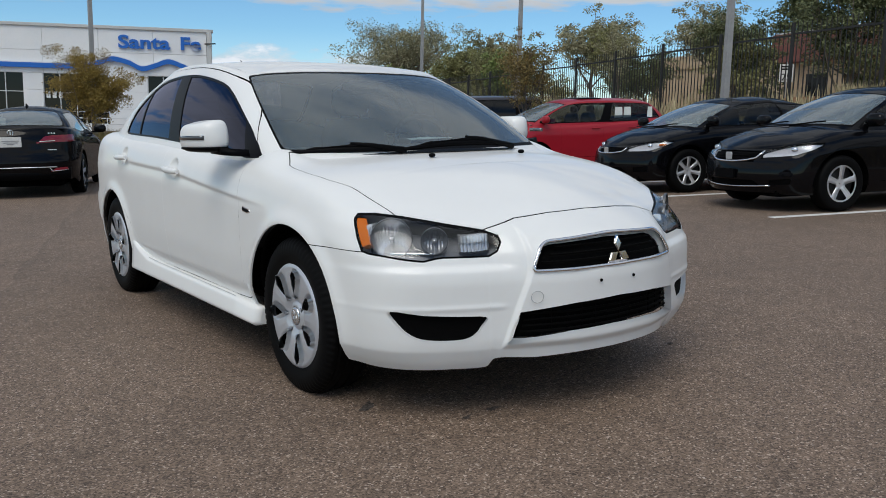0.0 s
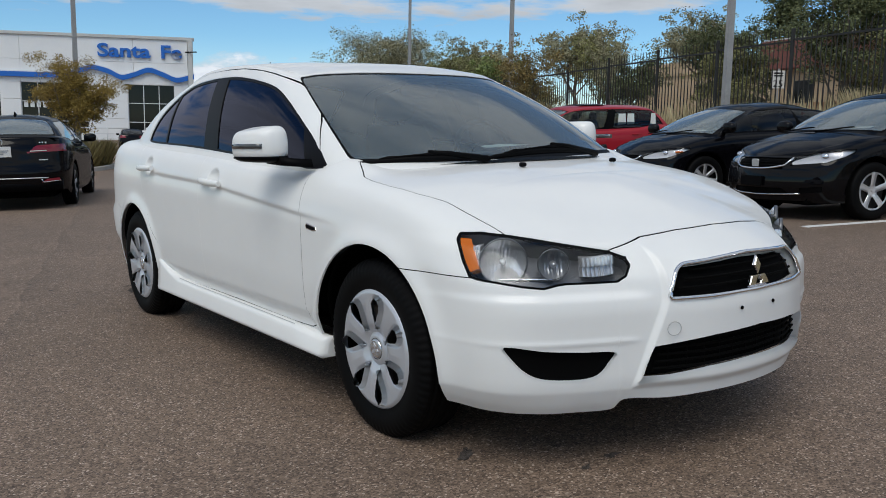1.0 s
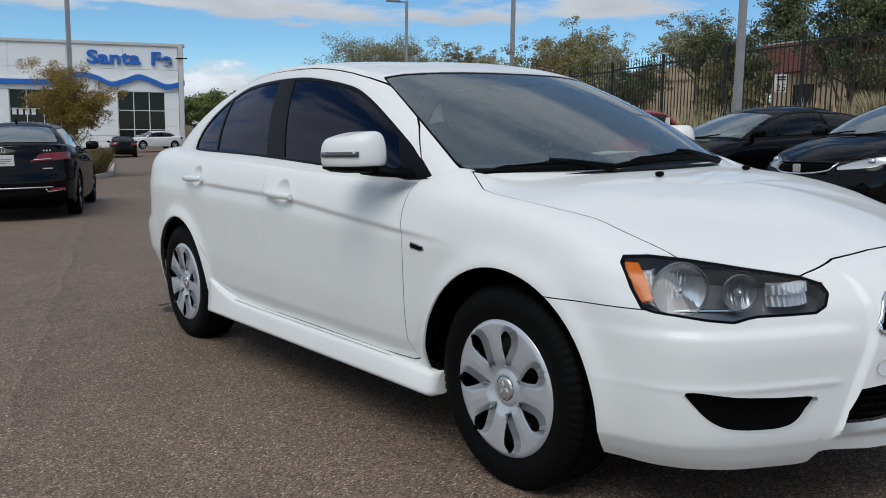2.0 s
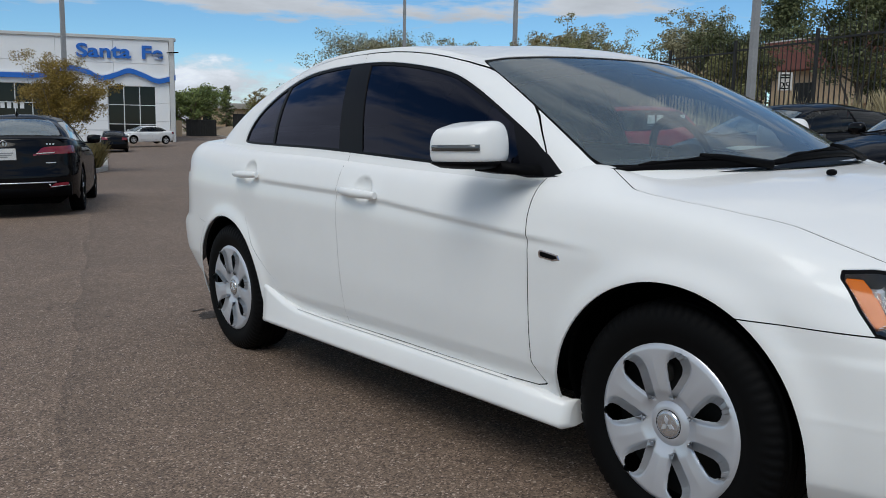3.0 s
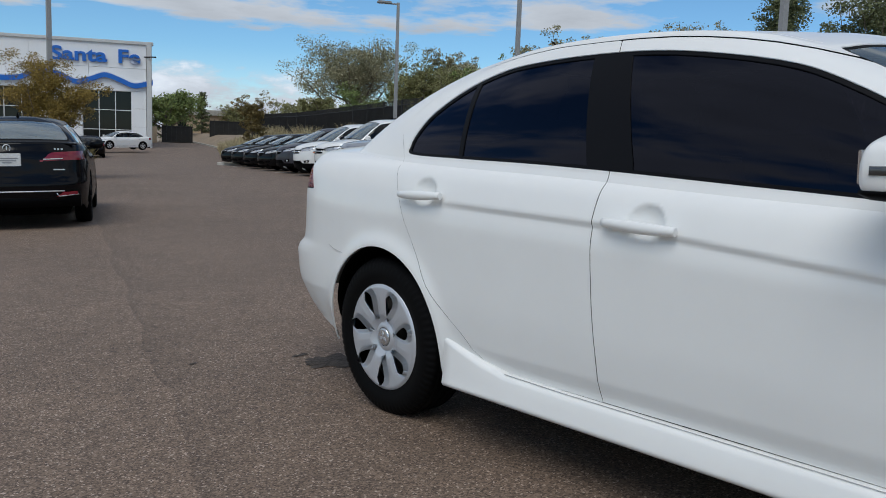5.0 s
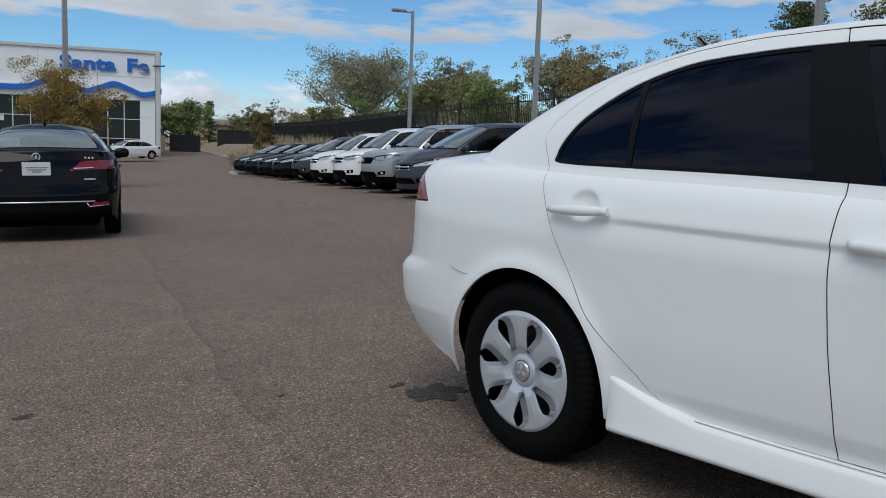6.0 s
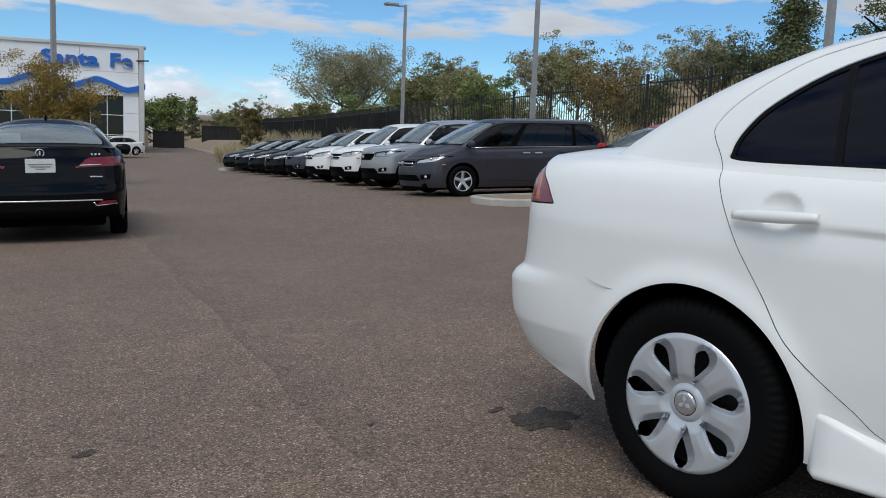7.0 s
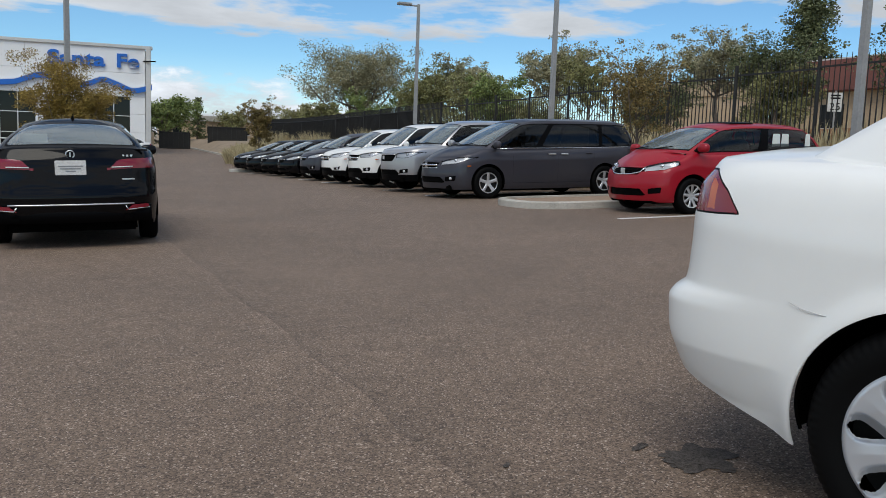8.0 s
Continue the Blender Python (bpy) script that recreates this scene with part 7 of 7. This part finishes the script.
    for x in (-0.36, 0.36):
        st = part("front_seat", blob((0.5, 0.5, 0.25), (x, b[0][1] + 1.35, 0.55), 3.5, 16, 8), SEAT, car)
        part("seat_back", blob((0.5, 0.2, 0.7), (x, b[0][1] + 1.62, 0.88), 3.5, 16, 8), SEAT, st)
        part("headrest", blob((0.25, 0.1, 0.17), (x, b[0][1] + 1.68, 1.28), 3, 12, 8), SEAT, st)
    part("rear_bench", blob((W - 0.5, 0.25, 0.6), (0, wb * 0.95, 0.85), 4, 16, 8), SEAT, car)
    for k, x in enumerate((-0.3, 0.25)):
        pts = [(x + 0.5 * q, b[0][1] + 0.02 + 0.10 * abs(x + 0.5 * q) + 0.03 * q, b[0][2] + 0.03 + 0.02 * math.sin(3 * q)) for q in np.linspace(-0.5, 0.5, 7)]
        part("wiper", tube(pts, 0.009, 6), BLACK, car)
    if plate:
        part("plate_holder", block((0.34, 0.02, 0.11), (0, fx - 0.012, low[2] + 0.07), 0.006), BLACK, car)
    return car


TURN = -106.0      # parked nose-out, square to the row


def stand(px, py, W, turn=TURN):
    """The pose of a parked car whose left front tyre touches the ground at (px, py)."""
    m = pose(0, 0, 0, 0, 0, turn)
    q = m @ Vector((W / 2 - 0.03, 0, 0))
    return LOT @ pose(px - q.x, py - q.y, 0, 0, 0, turn)


def row(k):
    return 9.46 + 2.75 * 0.2756 * k, 14.91 + 2.75 * 0.9613 * k


ROWGROUP = "cars parked in a row along the fence"
SEDAN = dict(W=1.76, front=0.90, wb=2.67, rear=0.95, H=1.43, nose=0.72, cowl=0.95, belt=0.93, tail=1.05, y_cowl=-0.02, y_head=0.95, y_back=2.35, y_deck=3.05, z_deck=1.06)
other_car("sedan", "black four-door sedan with silver alloy wheels parked nose-out on asphalt", stand(6.83, 2.1, 1.76), family_spec(**SEDAN), INK, 2.67, 1.76, chrome="ring", spokes=5,
                  lamp=(0.70, 0.65, 0.46), grille=(0.46, 0.565, 0.69), low=(0.42, 0.27, 0.36), plate=True, chin=True, dash_card=True, group=ROWGROUP)
COUPE = dict(W=1.76, front=0.90, wb=2.62, rear=0.98, H=1.39, nose=0.70, cowl=0.93, belt=0.93, tail=1.04, y_cowl=-0.05, y_head=0.92, y_back=2.15, y_deck=3.10, z_deck=1.06)
other_car("coupe", "black two-door coupe with machined alloy wheels parked beside a sedan", stand(7.67, 4.88, 1.76), family_spec(**COUPE), INK, 2.62, 1.76, chrome="ring", spokes=7,
          lamp=(0.68, 0.64, 0.44), grille=(0.42, 0.57, 0.66), low=(0.42, 0.27, 0.37), dash_card=True, panes=((3.35, 6.3, 0.05, 0.84), (6.45, 8.2, 0.08, 0.80)), amber=True, group=ROWGROUP, posts=(0.55, 1.95, 1.96))
HATCH = dict(W=1.70, front=0.82, wb=2.53, rear=0.70, H=1.52, nose=0.80, cowl=1.04, belt=0.99, tail=1.10, y_cowl=-0.25, y_head=0.75, y_back=2.75, y_deck=3.10, z_deck=1.10)
red = other_car("hatchback", "red five-door hatchback with price stickers on the side window", stand(8.97, 9.62, 1.70), family_spec(**HATCH), CRIMSON, 2.53, 1.70, R=0.30, rim=0.205, chrome="ring", spokes=9,
                lamp=(0.79, 0.735, 0.40), grille=(0.46, 0.645, 0.765), low=(0.46, 0.30, 0.42), rear_glass=(9.3, 0.1, 0.9), group=ROWGROUP)
part("sunroof_visor", loft([[(x, y, 1.505 + 0.03 * q - 0.02 * (x / 0.4) ** 2) for y, q in ((1.10, 0.2), (1.14, 1.0), (1.62, 1.0), (1.66, 0.2))] for x in np.linspace(-0.42, 0.42, 9)], True, False), TRIM, red, "dark tilted sunroof panel")
for y0, y1 in ((1.78, 1.97), (1.99, 2.17), (2.55, 2.68)):
    part("sticker", prism([(y0, 1.10), (y1, 1.11), (y1 - 0.01, 1.32), (y0 + 0.02, 1.32)], Matrix(((0, 0, 1, 0.735), (1, 0, 0, 0), (0, 1, 0, 0), (0, 0, 0, 1))) @ pose(0, 0, 0), 0.002), PAPER, red, "white price sticker")
VAN = dict(W=1.99, front=1.05, wb=3.0, rear=1.12, H=1.75, nose=0.88, cowl=1.12, belt=1.06, tail=1.14, y_cowl=-0.22, y_head=0.95, y_back=3.80, y_deck=4.05, z_deck=1.14)
other_car("minivan", "dark grey minivan with silver alloy wheels parked beside a planted island", stand(9.46, 14.91, 1.99), family_spec(**VAN), GRAPHITE, 3.0, 1.99, R=0.345, rim=0.235, chrome="bar", spokes=5,
          lamp=(0.82, 0.76, 0.46), grille=(0.42, 0.66, 0.78), low=(0.50, 0.34, 0.47), panes=((3.35, 5.35, 0.05, 0.86), (5.45, 6.55, 0.05, 0.86), (6.65, 8.5, 0.05, 0.86)), rear_glass=(9.3, 0.1, 0.85), glass_mat=PRIVACY, belt=True, group=ROWGROUP)
TRUCK = dict(W=1.99, front=0.98, wb=3.18, rear=1.15, H=1.79, nose=1.04, cowl=1.17, belt=1.12, tail=1.16, y_cowl=0.0, y_head=0.85, y_back=2.70, y_deck=2.95, z_deck=1.16, clear=0.28, square=0.5)
other_car("pickup_truck", "silver-grey crew-cab pickup truck with a dark grille", stand(*row(1), 1.99), family_spec(**TRUCK), MOON, 3.18, 1.99, R=0.38, rim=0.24, chrome="top",
          lamp=(0.92, 0.90, 0.48), grille=(0.46, 0.76, 0.94), low=(0.50, 0.44, 0.56), cladding=0.44, group=ROWGROUP)
SUV = dict(W=1.98, front=0.93, wb=2.82, rear=1.15, H=1.77, nose=1.0, cowl=1.15, belt=1.10, tail=1.14, y_cowl=-0.05, y_head=0.85, y_back=3.50, y_deck=3.85, z_deck=1.14, clear=0.26, square=0.55)
other_car("suv", "white large sport-utility vehicle with a barred chrome grille", stand(*row(2), 1.98), family_spec(**SUV), PEARL, 2.82, 1.98, R=0.375, rim=0.24, chrome="bar",
          lamp=(0.90, 0.87, 0.46), grille=(0.44, 0.74, 0.90), low=(0.50, 0.42, 0.54), cladding=0.42, rails=True, rear_glass=(9.3, 0.1, 0.85), glass_mat=PRIVACY, group=ROWGROUP)
CROSS = dict(W=1.85, front=0.90, wb=2.66, rear=1.02, H=1.68, nose=0.95, cowl=1.10, belt=1.06, tail=1.12, y_cowl=-0.12, y_head=0.80, y_back=3.10, y_deck=3.50, z_deck=1.12, clear=0.25, square=0.7)
other_car("crossover", "white compact crossover with black lower cladding", stand(*row(3), 1.85), family_spec(**CROSS), PEARL, 2.66, 1.85, R=0.36, rim=0.235, chrome="bar",
          lamp=(0.88, 0.84, 0.42), grille=(0.42, 0.72, 0.84), low=(0.46, 0.40, 0.50), cladding=0.42, rear_glass=(9.3, 0.1, 0.85), glass_mat=PRIVACY, group=ROWGROUP)
SMALL = dict(W=1.78, front=0.85, wb=2.61, rear=0.88, H=1.60, nose=0.90, cowl=1.06, belt=1.02, tail=1.10, y_cowl=-0.10, y_head=0.82, y_back=2.85, y_deck=3.30, z_deck=1.10, clear=0.23, square=0.8)
other_car("crossover", "dark grey small crossover with bright alloy wheels", stand(*row(4), 1.78), family_spec(**SMALL), GRAPHITE, 2.61, 1.78, R=0.345, rim=0.235, chrome="top", spokes=6,
          lamp=(0.84, 0.79, 0.44), grille=(0.40, 0.68, 0.78), low=(0.46, 0.36, 0.48), cladding=0.36, rear_glass=(9.3, 0.1, 0.85), glass_mat=PRIVACY, group=ROWGROUP)
BIG = dict(W=1.86, front=0.93, wb=2.83, rear=1.10, H=1.45, nose=0.76, cowl=0.97, belt=0.95, tail=1.07, y_cowl=0.05, y_head=1.05, y_back=2.60, y_deck=3.40, z_deck=1.08)
dark = other_car("sedan", "black mid-size sedan with dark alloy wheels in the parked row", stand(*row(5), 1.86), family_spec(**BIG), INK, 2.83, 1.86, R=0.335, rim=0.235, chrome="top", spokes=10,
                 lamp=(0.74, 0.70, 0.46), grille=(0.44, 0.56, 0.70), low=(0.46, 0.28, 0.38), group=ROWGROUP)
for k in (6, 7, 8):
    copy_thing(dark, stand(*row(k), 1.86))

# the black sedan ahead, seen from behind
LUXURY = dict(roof_in=0.60, W=1.82, front=1.0, wb=2.775, rear=1.06, H=1.45, nose=0.72, cowl=0.96, belt=0.96, tail=1.08, y_cowl=0.05, y_head=1.05, y_back=2.45, y_deck=3.28, z_deck=1.075)
spec = family_spec(**LUXURY)
sedan_ahead = other_car("sedan", "black luxury sedan standing on the aisle with a white dealer plate", LOT @ pose(1.04, 14.84, 0, 0, 0, 161), spec, INK, 2.775, 1.82, R=0.33, rim=0.235, spokes=5, tail=(0.84, 0.975, 0.42),
                tail_shape=[(0.36, 0.838), (0.43, 0.90), (0.47, 0.945), (0.55, 0.955), (1.2, 0.985), (1.2, 0.865), (0.72, 0.858), (0.50, 0.850)], glass_mat=VEILED, rear_glass=(9.25, 0.06, 0.985))


def rear_dress(car, r):
    """What shows at the back of the black sedan: plate, lamp insets, chrome strips, aerial fin, pipes."""
    part("number_plate", block((0.305, 0.012, 0.155), (0, r - 0.046, 0.865), 0.004), LINE, car, "white dealer plate with unreadable print")
    for k, (w, z) in enumerate(((0.24, 0.882), (0.20, 0.855), (0.10, 0.830))):
        part("plate_bar", block((w, 0.004, 0.012), (0, r - 0.0385, z)), PLATEGREY, car)
    part("boot_lip", tube([(x, r - 0.17 - 0.10 * (x / 0.8) ** 2, 1.072 - 0.02 * (x / 0.8) ** 2) for x in np.linspace(-0.78, 0.78, 13)], 0.018, 8, False, 0.6), INK, car)
    ring = [(0.042 * math.cos(t * math.pi / 8), r - 0.085, 1.005 + 0.042 * math.sin(t * math.pi / 8)) for t in range(16)]
    part("badge", tube(ring, 0.007, 6, True), GLOSSY, car, "plain round chrome badge")
    part("badge_bar", block((0.012, 0.01, 0.05), (0, r - 0.085, 1.005), 0.002), GLOSSY, car)
    for x in (-0.61, -0.57, -0.53):
        part("name_bar", block((0.022, 0.008, 0.022), (x, r - 0.135, 0.992), 0.002), GLOSSY, car)
    part("name_bar", block((0.13, 0.006, 0.014), (-0.57, r - 0.075, 0.74), 0.002), GLOSSY, car)
    part("chrome_strip", tube([(x, r + 0.005 - 0.16 * (abs(x) / 0.85) ** 2.2, 0.475) for x in np.linspace(-0.62, 0.62, 15)], 0.009, 6), GLOSSY, car, "thin chrome strip on the bumper")
    part("lower_valance", loft([[(x, r - 0.02 - 0.16 * (abs(x) / 0.85) ** 2.2, z) for z in (0.28, 0.46)] + [(x, r - 0.12 - 0.16 * (abs(x) / 0.85) ** 2.2, z) for z in (0.46, 0.28)] for x in np.linspace(-0.8, 0.8, 15)]), BLACK, car)
    for s in (1, -1):
        part("reflector", prism([(0, 0), (0.26, 0.03), (0.25, 0.065), (0.08, 0.055)], Matrix(((s * 0.93, 0, s * 0.35, s * 0.53), (-0.36, 0, 0.93, r - 0.035), (0, 1, 0, 0.405), (0, 0, 0, 1))), 0.012, 0.003), RED, car, "red bumper reflector")
        part("chrome_edge", tube([(s * 0.53, r - 0.03, 0.455), (s * 0.56, r - 0.035, 0.41), (s * 0.78, r - 0.125, 0.43)], 0.007, 6), CHROME, car)
        part("lamp_bar", tube([(s * 0.40, r - 0.065, 0.868), (s * 0.62, r - 0.105, 0.875)], 0.006, 6), PAPER, car, "clear strip in the tail lamp")
        part("tail_pipe", tube([(s * 0.55, r - 0.25, 0.33), (s * 0.55, r - 0.06, 0.33)], 0.04, 14, False, 0.7), DARK, car)
    part("roof_fin", loft([[(sx * w, y, z) for sx, z in ((-1, 1.40), (1, 1.40), (0.2, zz), (-0.2, zz))] for y, w, zz in ((2.12, 0.03, 1.455), (2.22, 0.03, 1.475), (2.28, 0.02, 1.485))]), BLACK, car, "roof aerial fin")
    part("sun_visor_card", block((0.30, 0.004, 0.10), (0.42, 2.62, 1.19), 0.0), PAPER, car, "white card behind the rear window")


PLATEGREY = material("grey_print", (0.22, 0.23, 0.24), 0.6)
rear_dress(sedan_ahead, 2.775 + 1.06)
other_car("sedan", "white sedan on the raised forecourt before the showroom", pose(19.1, 66.2, ground_z(19.1, 66.2) + 0.27, 0, 0, -83), family_spec(**SEDAN), PEARL, 2.67, 1.76, columns=110, rows=24, spokes=5)
other_car("sedan", "black sedan with red lamps beside the forecourt", pose(16.0, 60.0, ground_z(16.0, 60.0), 0, 0, 165), family_spec(**SEDAN), INK, 2.67, 1.76, columns=110, rows=24)
